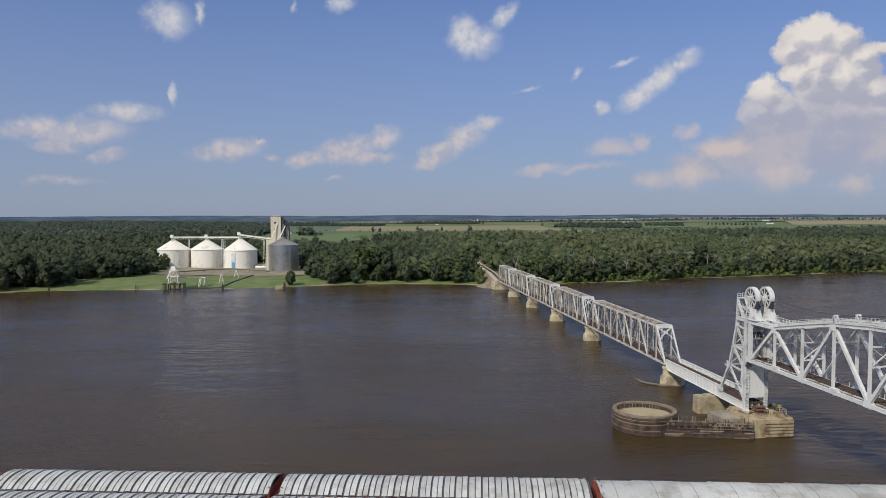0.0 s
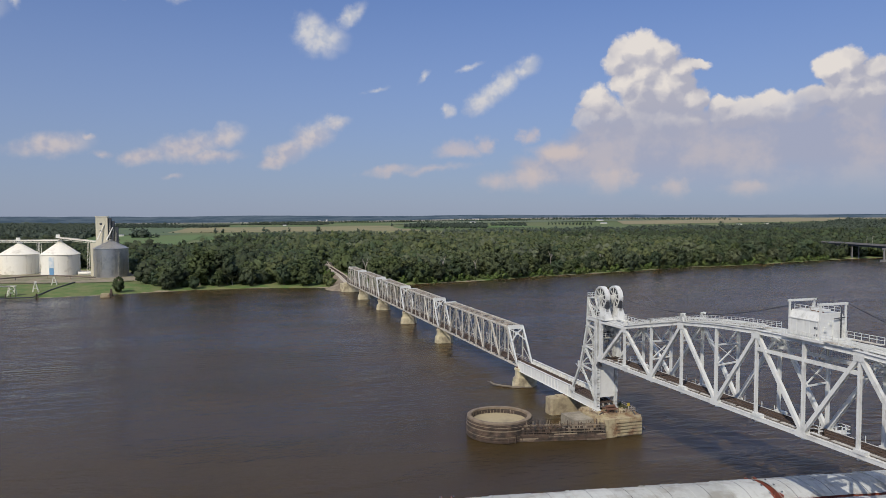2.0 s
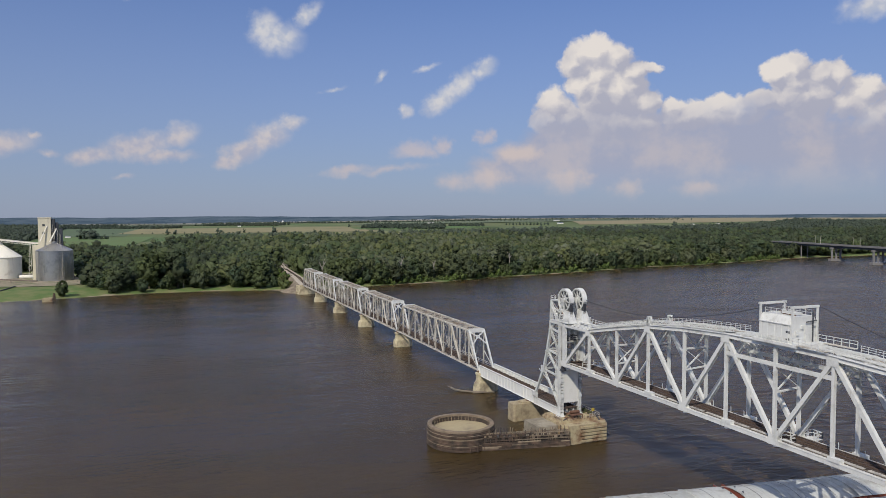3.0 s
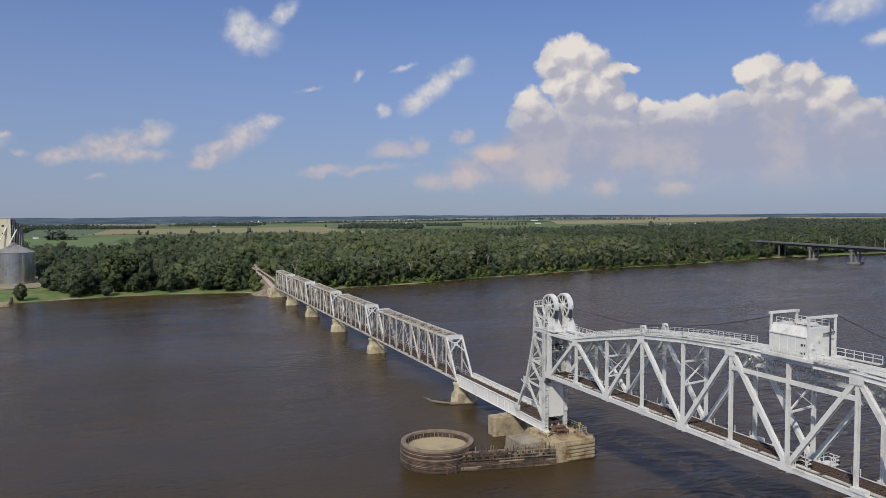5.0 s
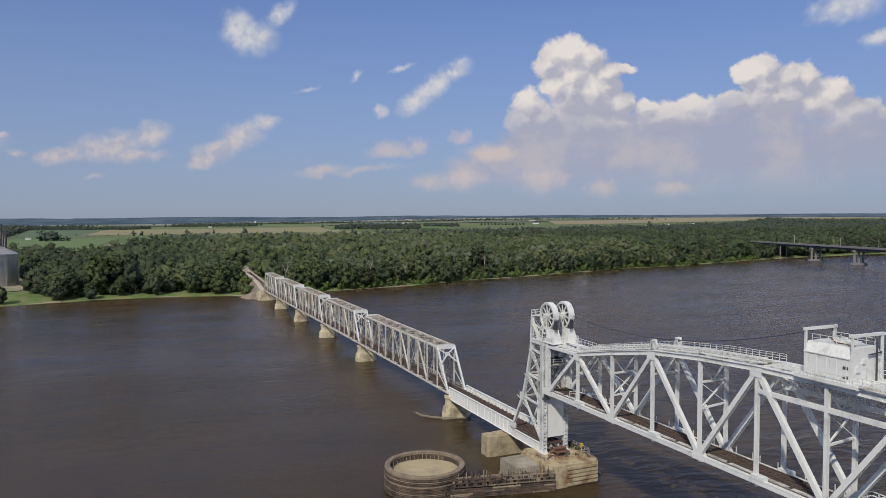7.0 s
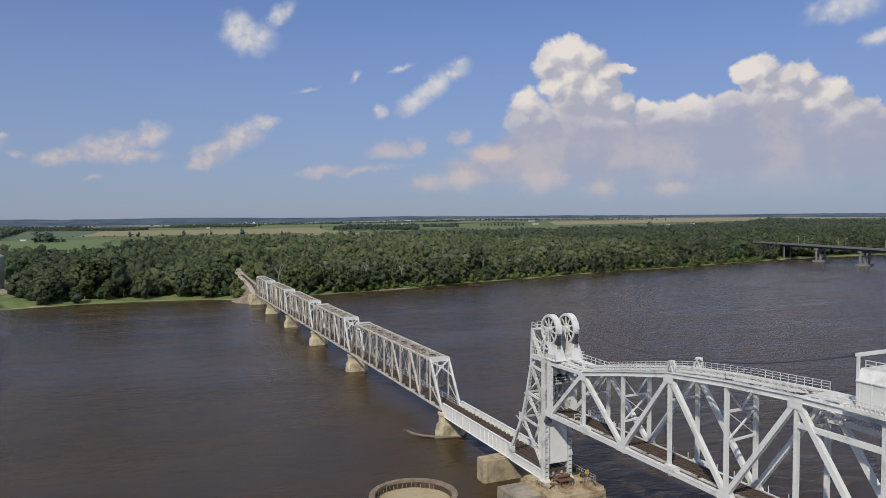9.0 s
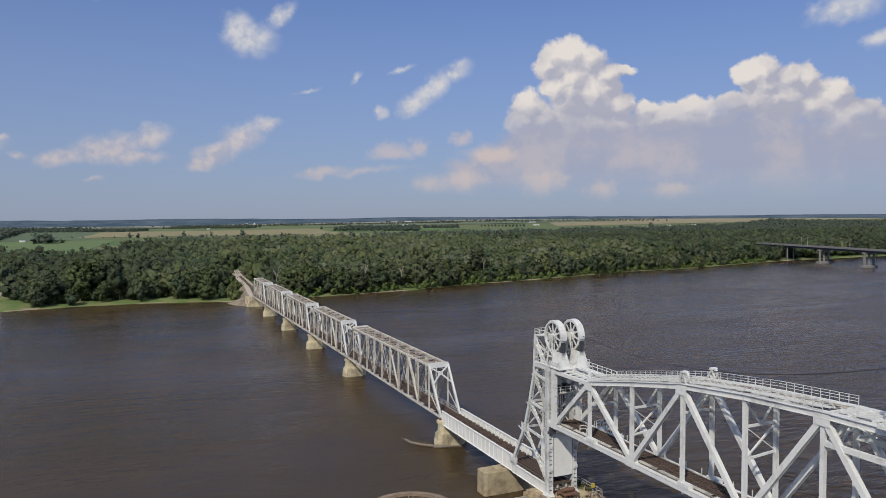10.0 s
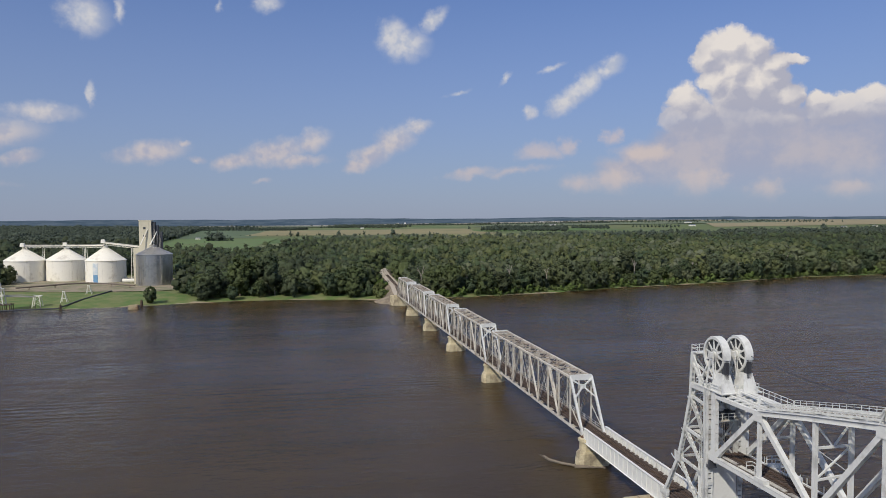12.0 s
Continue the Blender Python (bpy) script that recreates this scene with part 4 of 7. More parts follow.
def lift_span():
    s = thing("lift_span", "white-painted steel vertical-lift truss span raised above the river", "bridge span")
    for x in (XL, XR):
        inner = 1 if x == XL else -1
        # chords
        part("bottom_chord", Shape().laced((x, LY[0], LZ), (x, LY[12], LZ), 0.62, 0.7, 0.1, 2.6).beam((x, LY[0], LZ + 0.36), (x, LY[12], LZ + 0.36), 0.74, 0.05), WHITE, s)
        for k in range(1, 11):
            a, b = (x, LY[k], TOP[k]), (x, LY[k + 1], TOP[k + 1])
            part("top_chord", Shape().beam(a, b, 0.62, 0.62).beam(Vector(a) + Vector((0, 0, 0.34)), Vector(b) + Vector((0, 0, 0.34)), 1.02, 0.07).beam(Vector(a) - Vector((0, 0, 0.32)), Vector(b) - Vector((0, 0, 0.32)), 0.86, 0.05).beam(Vector(a) + Vector((0, 0, 0.12)), Vector(b) + Vector((0, 0, 0.12)), 0.70, 0.05), WHITE, s)
        # inclined end posts
        for a, b in ((0, 1), (12, 11)):
            part("end_post", Shape().laced((x, LY[a], LZ), (x, LY[b], TOP[b]), 0.62, 0.72, 0.1, 1.4), WHITE, s)
            part("top_chord", Shape().beam((x, LY[b], TOP[b] - 0.1), (x, LY[a] * 1.0, 27.5), 0.56, 0.55), WHITE, s)
            part("end_vertical", Shape().laced((x, LY[a], LZ), (x, LY[a], 28.6), 0.6, 1.1, 0.1, 1.2), WHITE, s)
        # diagonals of the Warren web
        for k in range(1, 11):
            lo, hi = (k, k + 1) if k % 2 == 0 else (k + 1, k)
            part("diagonal", Shape().laced((x, LY[lo], LZ + 0.3), (x, LY[hi], TOP[hi] - 0.3), 0.62, 0.66, 0.10, 1.3, fill=0.985), WHITE, s)
        for k in range(1, 12):
            wide = 0.48
            part("vertical", Shape().laced((x, LY[k], LZ + 0.3), (x, LY[k], TOP[k] - 0.3), wide, 0.5, 0.09, 1.3, fill=0.985), WHITE, s)
        # gusset plates
        for k in range(0, 13, 2):
            for q in (-0.36, 0.36):
                g = Shape().add([(x + q, LY[k] - 1.15, LZ - 0.42), (x + q, LY[k] + 1.15, LZ - 0.42), (x + q, LY[k] + 1.15, LZ + 0.55), (x + q, LY[k] + 0.55, LZ + 1.25), (x + q, LY[k] - 0.55, LZ + 1.25), (x + q, LY[k] - 1.15, LZ + 0.55)], [(0, 1, 2, 3, 4, 5)])
                g.box(x + q - 0.02, x + q + 0.02, LY[k] - 1.1, LY[k] + 1.1, LZ - 0.4, LZ + 0.5)
                part("gusset_plate", g, WHITE, s)
        for k in range(1, 12, 2):
            for q in (-0.38, 0.38):
                g = Shape().box(x + q - 0.02, x + q + 0.02, LY[k] - 1.0, LY[k] + 1.0, TOP[k] - 1.15, TOP[k] + 0.2)
                part("gusset_plate", g, WHITE, s)
        # plated shoes on the bottom chord beside the verticals, and bearing seats
        for k in range(1, 12, 2):
            part("chord_cover", Shape().box(x - 0.45, x + 0.45, LY[k] - 1.6, LY[k] + 0.5, LZ + 0.36, LZ + 0.95), WHITE, s)
        # the strut halfway up in the middle panels
        part("middle_strut", Shape().beam((x, LY[5], 30.4), (x, LY[7], 30.4), 0.45, 0.6), WHITE, s)
    # floor
    for k in range(13):
        part("floor_beam", Shape().box(XL, XR, LY[k] - 0.2, LY[k] + 0.2, LZ - 0.75, LZ + 0.30), WHITE, s)
    for x in (XC - 0.9, XC + 0.9):
        part("stringer", Shape().box(x - 0.18, x + 0.18, LY[12], LY[0], LZ - 0.45, LZ + 0.355), M["dark_steel"], s)
    for k in range(12):
        part("bottom_brace", Shape().beam((XL, LY[k], LZ - 0.5), (XR, LY[k + 1], LZ - 0.5), 0.25, 0.2, (0, 0, 1)), WHITE, s)
    part("walkway", Shape().box(XL + 0.45, XC - 1.8, LY[12] + 1, LY[0] - 1, LZ + 0.42, LZ + 0.52), M["walk_wood"], s, "grey plank walkway")
    part("walkway", Shape().box(XC + 1.8, XR - 0.45, LY[12] + 1, LY[0] - 1, LZ + 0.42, LZ + 0.52), M["walk_wood"], s, "grey plank walkway")
    for k in range(48):
        if k % 2:
            y = LY[0] - 2.0 - k * 2.2
        else:
            y = LY[0] - 1.1 - k * 2.2
        part("walkway_post", Shape().box(XR - 0.62, XR - 0.54, y - 0.04, y + 0.04, LZ + 0.5, LZ + 1.75), WHITE, s)
    for k in range(12):
        for a, b in ((0.9, 4.6), (5.3, 9.4)):
            part("side_board", Shape().box(XL + 0.42, XL + 1.15, LY[k] - b, LY[k] - a, LZ + 0.56, LZ + 0.66), M["pale_board"], s, "pale grey side board")
            part("side_board", Shape().box(XR - 1.15, XR - 0.42, LY[k] - b, LY[k] - a, LZ + 0.56, LZ + 0.66), M["pale_board"], s, "pale grey side board")
    # sway frames between the verticals, and portal bracing
    for k in range(1, 12):
        t = TOP[k]
        f = Shape().beam((XL, LY[k], t - 3.6), (XR, LY[k], t - 3.6), 0.28, 0.28, (0, 1, 0))
        f.beam((XL, LY[k], t - 0.6), (XC, LY[k], t - 3.6), 0.2, 0.2, (0, 1, 0)).beam((XR, LY[k], t - 0.6), (XC, LY[k], t - 3.6), 0.2, 0.2, (0, 1, 0))
        if k % 2 == 0:
            f.beam((XL, LY[k], t - 7.6), (XR, LY[k], t - 3.6), 0.2, 0.2, (0, 1, 0)).beam((XL, LY[k], t - 7.6), (XR, LY[k], t - 7.2), 0.26, 0.26, (0, 1, 0)).beam((XL, LY[k], t - 3.6), (XR, LY[k], t - 7.2), 0.1, 0.1, (0, 1, 0))
        part("sway_frame", f, WHITE, s)
        part("top_strut", Shape().laced((XL, LY[k], t), (XR, LY[k], t), 0.4, 0.5, 0.08, 1.0, (0, 1, 0)), WHITE, s)
    for k in range(1, 11):
        c = Shape()
        a, b, e, d = (XL, LY[k], TOP[k]), (XR, LY[k + 1], TOP[k + 1]), (XR, LY[k], TOP[k]), (XL, LY[k + 1], TOP[k + 1])
        c.laced(a, b, 0.28, 0.22, 0.05, 0.9, (0, 0, 1)).laced(e, d, 0.28, 0.22, 0.05, 0.9, (0, 0, 1))
        part("top_brace", c, WHITE, s)
    # sloping landings between the tower heads and the top chords
    for a, b in ((0, 1), (12, 11)):
        p, q = LY[a] + (1.2 if a == 0 else -1.2), LY[b]
        for x in (XL + 1.1, XC - 0.5, XC + 0.7, XR - 1.0):
            part("head_beam", Shape().beam((x, p, 28.05), (x, q, TOP[b] + 0.1), 0.3, 0.3), WHITE, s)
        for i in range(7):
            y = p + (q - p) * (i + 0.5) / 7
            part("head_cross", Shape().beam((XL, y, 27.9), (XR, y, 27.9), 0.18, 0.18, (0, 1, 0)), WHITE, s)
        part("head_walkway", Shape().beam((XR - 0.5, p, 28.3), (XR - 0.5, q, TOP[b] + 0.35), 0.9, 0.06), WHITE, s)
        part("drive_shaft", Shape().tube((XC + 0.1, p, 28.5), (XC + 0.1, q, TOP[b] + 0.9), 0.14), WHITE, s)
        for y in (p + (q - p) * 0.3, p + (q - p) * 0.7):
            part("shaft_bearing", Shape().prism([(XC - 0.3, y - 0.3), (XC + 0.5, y - 0.3), (XC + 0.5, y + 0.3), (XC - 0.3, y + 0.3)], 28.0, 28.9, 0.7), WHITE, s)
        handrail(s, (XR + 0.1, p, 28.3), (XR + 0.1, q, TOP[b] + 0.35), WHITE, 1.3, 1.05, (0.55, 1.03), 0.032)
    # walkways on the top chords with railings, and the hoist shaft between them
    for k in range(1, 11):
        if k in (5, 6):
            continue
        a, b = Vector((XL + 0.1, LY[k], TOP[k] + 0.42)), Vector((XL + 0.1, LY[k + 1], TOP[k + 1] + 0.42))
        handrail(s, a - Vector((0.35, 0, 0)), b - Vector((0.35, 0, 0)), WHITE, 1.15, 1.05, (0.38, 0.72, 1.03), 0.025)
        c, d = a + Vector((4.85, 0, 0)), b + Vector((4.85, 0, 0))
        handrail(s, c + Vector((0.4, 0, 0)), d + Vector((0.4, 0, 0)), WHITE, 1.15, 1.05, (0.38, 0.72, 1.03), 0.025)
        lat = Shape()
        m = 9
        for i in range(m):
            p, q = a.lerp(b, i / m), a.lerp(b, (i + 1) / m)
            ox = Vector((1.7, 0, 0.1))
            lat.beam(p + ox, q + ox + Vector((0, 0, 0.7)), 0.06, 0.09).beam(p + ox + Vector((0, 0, 0.7)), q + ox, 0.06, 0.09)
        for h in (0.1, 0.8):
            lat.beam(a + Vector((1.7, 0, h)), b + Vector((1.7, 0, h)), 0.14, 0.12)
        part("lattice_girder", lat, WHITE, s)
        part("hoist_shaft", Shape().tube(a + Vector((2.5, 0, 0.45)), b + Vector((2.5, 0, 0.45)), 0.12), WHITE, s)
        part("top_walkway", Shape().beam(a + Vector((3.4, 0, 0)), b + Vector((3.4, 0, 0)), 0.8, 0.08, (1, 0, 0)), M["brace_steel"], s, "rust-stained steel walkway")
        part("pipe_run", Shape().beam(a + Vector((0.9, 0, 0.1)), b + Vector((0.9, 0, 0.25)), 0.25, 0.2), WHITE, s)
    # deflector sheaves over the third panel points
    for k in (3, 9):
        for x in (XL + 0.05, XR - 0.05):
            c = Vector((x, LY[k] - 0.2, TOP[k] + 1.35))
            st = Shape()
            for q in (-0.35, 0.35):
                st.beam(c + Vector((q, -0.8, -1.0)), c + Vector((q, 0, 0.5)), 0.1, 0.16).beam(c + Vector((q, 0.8, -1.0)), c + Vector((q, 0, 0.5)), 0.1, 0.16)
            st.beam(c + Vector((-0.5, 0, 0.62)), c + Vector((0.5, 0, 0.62)), 0.5, 0.18, (0, 1, 0))
            stand = part("sheave_stand", st, WHITE, s)
            whl = Shape()
            n = 20
            ring = [(math.cos(2 * math.pi * i / n), math.sin(2 * math.pi * i / n)) for i in range(n)]
            rim = [(-0.14, 0.62), (-0.14, 0.8), (0.14, 0.8), (0.14, 0.62)]
            whl.add([c + Vector((q, r * cc, r * ss)) for q, r in rim for cc, ss in ring], [(j * n + i, (j + 1) % 4 * n + i, (j + 1) % 4 * n + (i + 1) % n, j * n + (i + 1) % n) for j in range(4) for i in range(n)])
            part("sheave", whl, WHITE, stand)
            hub = Shape()
            for i in range(6):
                a = math.pi * i / 3
                hub.beam(c, c + Vector((0, math.cos(a) * 0.64, math.sin(a) * 0.64)), 0.12, 0.1)
            part("spoke_wheel", hub, WHITE, stand)
    return s


LIFT = lift_span()


# ---------------------------------------------------------------- machinery house on the lift span
def machinery_house():
    h = thing("machinery_house", "white steel machinery house with two rope gantries on the lift span", "machinery house")
    x0, x1, y0, y1, z0 = 0.75, 6.25, -44.7, -38.5, 34.3
    part("platform", Shape().box(x0 - 0.6, x1 + 0.6, -46.2, -37.6, z0 - 0.45, z0), WHITE, h, "white steel platform")
    part("walkway", Shape().box(x0 - 0.5, x0 + 0.3, -51.5, -46.21, z0 - 0.10, z0), M["grey_steel"], h)
    part("walkway", Shape().box(x1 - 0.3, x1 + 0.5, -51.5, -46.21, z0 - 0.10, z0), M["grey_steel"], h)
    w = Shape().box(x0, x0 + 0.12, y0, y1, z0, z0 + 2.9).box(x1 - 0.12, x1, y0, y1, z0, z0 + 2.9).box(x0 + 0.121, x1 - 0.121, y0, y0 + 0.12, z0, z0 + 2.9).box(x0 + 0.121, x1 - 0.121, y1 - 0.12, y1, z0, z0 + 2.9)
    wall = part("wall", w, WHITE, h)
    v = [(x0, y0, z0 + 2.9), (x1, y0, z0 + 2.9), (x1, y1, z0 + 2.9), (x0, y1, z0 + 2.9), (x0 + 0.75, y0, z0 + 4.1), (x1 - 0.75, y0, z0 + 4.1), (x1 - 0.75, y1, z0 + 4.1), (x0 + 0.75, y1, z0 + 4.1)]
    part("roof", Shape().add(v, [(0, 1, 5, 4), (1, 2, 6, 5), (2, 3, 7, 6), (3, 0, 4, 7), (4, 5, 6, 7)]), WHITE, h)
    for i in range(5):
        y = y0 + 0.4 + (y1 - y0 - 0.8) * i / 4
        part("wall_batten", Shape().box(x0 - 0.05, x0 - 0.001, y - 0.06, y + 0.06, z0, z0 + 2.9), WHITE, wall)
    for z in (0.45, 1.55):
        part("louvre", Shape().box(x0 - 0.04, x0 + 0.02, y0 + 0.15, y0 + 0.85, z0 + z, z0 + z + 0.34), M["dark_steel"], wall, "dark ventilation louvre")
    # fittings on the end wall
    for px, pz, w_, h_ in ((1.0, 1.2, 0.5, 0.7), (2.1, 2.2, 0.35, 0.5), (4.5, 2.5, 0.6, 0.4)):
        part("fitting", Shape().box(x0 + px, x0 + px + w_, y0 - 0.26, y0 - 0.001, z0 + pz, z0 + pz + h_), M["tower_steel"], wall)
    part("downpipe", Shape().path([(x0 + 2.9, y0 - 0.1, z0 + 2.9), (x0 + 2.9, y0 - 0.12, z0 + 0.1)], 0.06, 6), M["tower_steel"], wall)
    for i in range(6):
        part("roof_seam", Shape().beam((x0 - 0.02, y0 + (y1 - y0) * (i + 0.5) / 6, z0 + 2.92), (x0 + 0.76, y0 + (y1 - y0) * (i + 0.5) / 6, z0 + 4.12), 0.06, 0.06, (0, 1, 0)), WHITE, h)
    part("wall_sill", Shape().box(x0 - 0.12, x0 - 0.001, y0, y1, z0 + 2.78, z0 + 2.9), WHITE, wall)
    part("wall_door", Shape().box(x0 + 3.2, x0 + 4.1, y0 - 0.03, y0 - 0.001, z0 + 0.1, z0 + 2.1), WHITE, wall, "white steel door")
    for y in (y1 - 0.1, y0 - 0.2):
        g = Shape().box(x0 + 0.04, x0 + 0.29, y - 0.13, y + 0.13, z0, z0 + 5.4).box(x1 - 0.29, x1 - 0.04, y - 0.13, y + 0.13, z0, z0 + 5.4).box(x0 - 0.15, x1 + 0.15, y - 0.16, y + 0.16, z0 + 5.4, z0 + 5.75)
        part("gantry", g, WHITE, h, "white rope gantry frame")
    for z, k in ((z0 + 4.1, 0),):
        handrail(h, (x0 + 0.9, y0 + 0.2, z), (x0 + 0.9, y1 - 0.4, z), WHITE, 1.2, 0.9, (0.45, 0.88), 0.03)
        handrail(h, (x1 - 0.9, y0 + 0.2, z), (x1 - 0.9, y1 - 0.4, z), WHITE, 1.2, 0.9, (0.45, 0.88), 0.03)
    for y, q in ((-39.6, 0.35), (-40.8, 0.5)):
        part("roof_vent", Shape().prism([(XC + 1.0, y - 0.3), (XC + 1.6, y - 0.3), (XC + 1.6, y + 0.3), (XC + 1.0, y + 0.3)], z0 + 4.1, z0 + 4.1 + q, 0.8), WHITE, h)
    part("roof_pipe", Shape().path([(x0 + 1.4, y0 + 0.3, z0 + 4.25), (x0 + 1.5, y0 + 3.0, z0 + 4.25), (x1 - 1.6, y1 - 0.6, z0 + 4.3)], 0.08, 6), M["rust"], h, "rusty roof pipe")
    part("stay_wire", Shape().path([(x1 - 0.2, y1 - 0.1, z0 + 5.6), (XC, (y0 + y1) / 2, z0 + 4.9), (x0 + 0.2, y0 - 0.2, z0 + 5.4)], 0.03, 5), M["cable"], h, "thin wire stay")
    part("roof_hatch", Shape().box(XC - 0.8, XC + 0.8, -43.5, -41.5, z0 + 4.1, z0 + 4.5), WHITE, h)
    # the low wall of plates along the platform, and the railings towards the far tower
    fence = Shape()
    for i in range(13):
        y = -44.7 + 6.2 * i / 12
        fence.box(x0 - 0.62, x0 - 0.54, y - 0.05, y + 0.05, z0, z0 + 0.85)
    fence.box(x0 - 0.62, x0 - 0.54, -44.7, -38.5, z0 + 0.8, z0 + 0.88)
    part("fence", fence, WHITE, h)
    handrail(h, (x0 - 0.55, -51.4, z0), (x0 - 0.55, -45.6, z0), WHITE, 1.2, 1.05, (0.55, 1.03), 0.035)
    handrail(h, (x1 + 0.55, -51.4, z0), (x1 + 0.55, -37.8, z0), WHITE, 1.4, 1.05, (0.55, 1.03), 0.035)
    part("brace_frame", Shape().beam((x1 - 1.2, y0 - 0.3, z0), (x1 - 1.2, y0 - 0.3, z0 + 4.8), 0.16, 0.16).beam((x1 - 2.6, y0 - 0.3, z0 + 3.2), (x1 - 0.4, y0 - 0.3, z0 + 3.4), 0.14, 0.14), M["dark_steel"], h, "dark steel rope guide")
    part("floor_plate", Shape().box(x0 + 0.2, x1 - 0.2, -45.8, -38.0, z0 - 0.9, z0 - 0.46), WHITE, h)
    guard = Shape()
    for i in range(42):
        y = -49.5 + 16.5 * i / 41
        guard.box(XR - 0.75, XR - 0.72, y - 0.02, y + 0.02, z0 - 3.4, z0 - 0.95)
    for i in range(9):
        z = z0 - 3.4 + 2.45 * i / 8
        guard.box(XR - 0.715, XR - 0.69, -49.5, -33.0, z - 0.018, z + 0.018)
    part("gear_guard", guard, M["mesh_guard"], h, "dark grey open-mesh guard round the drive gear")
    # drive gears and rods hung among the bracing at both ends of the house
    for ya, yb in ((-31.6, -35.0), (-50.2, -54.6)):
        for i, x in enumerate((XL + 0.9, XL + 1.6, XC, XR - 1.7, XR - 0.9)):
            part("drive_rod", Shape().tube((x, ya, z0 - 0.7), (x + 0.25, yb, z0 - 2.7 + 0.3 * (i % 2)), 0.10, n=6), WHITE, h)
        for k in range(4):
            t = (k + 0.5) / 4
            part("gear_cross", Shape().beam((XL + 0.5, ya + (yb - ya) * t, z0 - 0.7 - 2.0 * t), (XR - 0.5, ya + (yb - ya) * t, z0 - 0.9 - 2.0 * t), 0.14, 0.2, (0, 1, 0)), WHITE, h)
    # drive gear hung in the bracing on both sides of the house
    for y in (-52.5, -47.6, -36.2, -33.6):
        part("gear_frame", Shape().beam((XL + 0.4, y, z0 - 0.5), (XR - 0.4, y, z0 - 0.5), 0.3, 0.35, (0, 1, 0)), WHITE, h)
    for x in (XL + 1.3, XC, XR - 1.3):
        part("shaft_bearer", Shape().beam((x, -56.0, z0 - 0.35), (x, -46.3, z0 - 0.2), 0.22, 0.3), WHITE, h)
        part("shaft_bearer", Shape().beam((x, -37.5, z0 - 0.2), (x, -31.8, z0 - 0.45), 0.22, 0.3), WHITE, h)
    return h


machinery_house()


# ---------------------------------------------------------------- lift tower
def sheave(parent, x, y, z, r=3.0):
    """A spoked rope wheel with a broad grooved rim, standing along the bridge."""
    c = Vector((x, y, z))
    n = 44
    rim = Shape()
    prof = [(-0.55, r - 0.34), (-0.55, r), (-0.42, r + 0.03), (0.42, r + 0.03), (0.55, r), (0.55, r - 0.34)]
    v = [c + Vector((q, math.cos(2 * math.pi * i / n) * rr, math.sin(2 * math.pi * i / n) * rr)) for q, rr in prof for i in range(n)]
    k = len(prof)
    rim.add(v, [(j * n + i, (j + 1) % k * n + i, (j + 1) % k * n + (i + 1) % n, j * n + (i + 1) % n) for j in range(k) for i in range(n)])
    wheel = part("sheave", rim, WHITE, parent, "white spoked rope sheave")
    part("hub", Shape().tube(c - Vector((0.62, 0, 0)), c + Vector((0.62, 0, 0)), 0.55, n=18), WHITE, wheel)
    part("hub_ring", Shape().add([c + Vector((q, math.cos(2 * math.pi * i / 24) * rr, math.sin(2 * math.pi * i / 24) * rr)) for q, rr in ((-0.45, 0.72), (-0.45, 0.95), (0.45, 0.95), (0.45, 0.72)) for i in range(24)],
                                 [(j * 24 + i, (j + 1) % 4 * 24 + i, (j + 1) % 4 * 24 + (i + 1) % 24, j * 24 + (i + 1) % 24) for j in range(4) for i in range(24)]), M["tower_steel"], wheel)
    # tapered spokes of H section
    for i in range(10):
        a = 2 * math.pi * (i + 0.3) / 10
        d, e = Vector((0, math.cos(a), math.sin(a))), Vector((0, -math.sin(a), math.cos(a)))
        for q in (-0.34, 0.34):
            ends = [c + d * 0.5 + e * k * 0.20 + Vector((q + h, 0, 0)) for h in (-0.04, 0.04) for k in (-1, 1)] + [c + d * (r - 0.3) + e * k * 0.11 + Vector((q + h, 0, 0)) for h in (-0.04, 0.04) for k in (-1, 1)]
            part("spoke", Shape().add(ends, [(0, 1, 3, 2), (4, 6, 7, 5), (0, 4, 5, 1), (2, 3, 7, 6), (0, 2, 6, 4), (1, 5, 7, 3)]), WHITE, wheel)
    part("dark_web", Shape().tube(c - Vector((0.10, 0, 0)), c + Vector((0.10, 0, 0)), r - 0.36, n=36), M["dark_steel"], wheel, "dark web plate behind the spokes")
    m = 24
    hood = Shape()
    vv = []
    for i in range(m + 1):
        t = radians(-8) + radians(116) * i / m
        # the hood runs from low on the river side over the top
        vv += [c + Vector((q, -math.cos(t) * rr, math.sin(t) * rr)) for q, rr in ((-0.60, r + 0.05), (-0.60, r + 0.11), (0.60, r + 0.11), (0.60, r + 0.05))]
    hood.add(vv, [(i * 4 + j, i * 4 + (j + 1) % 4, (i + 1) * 4 + (j + 1) % 4, (i + 1) * 4 + j) for i in range(m) for j in range(4)])
    part("hood", hood, WHITE, wheel, "white sheet rope guard")
    return wheel


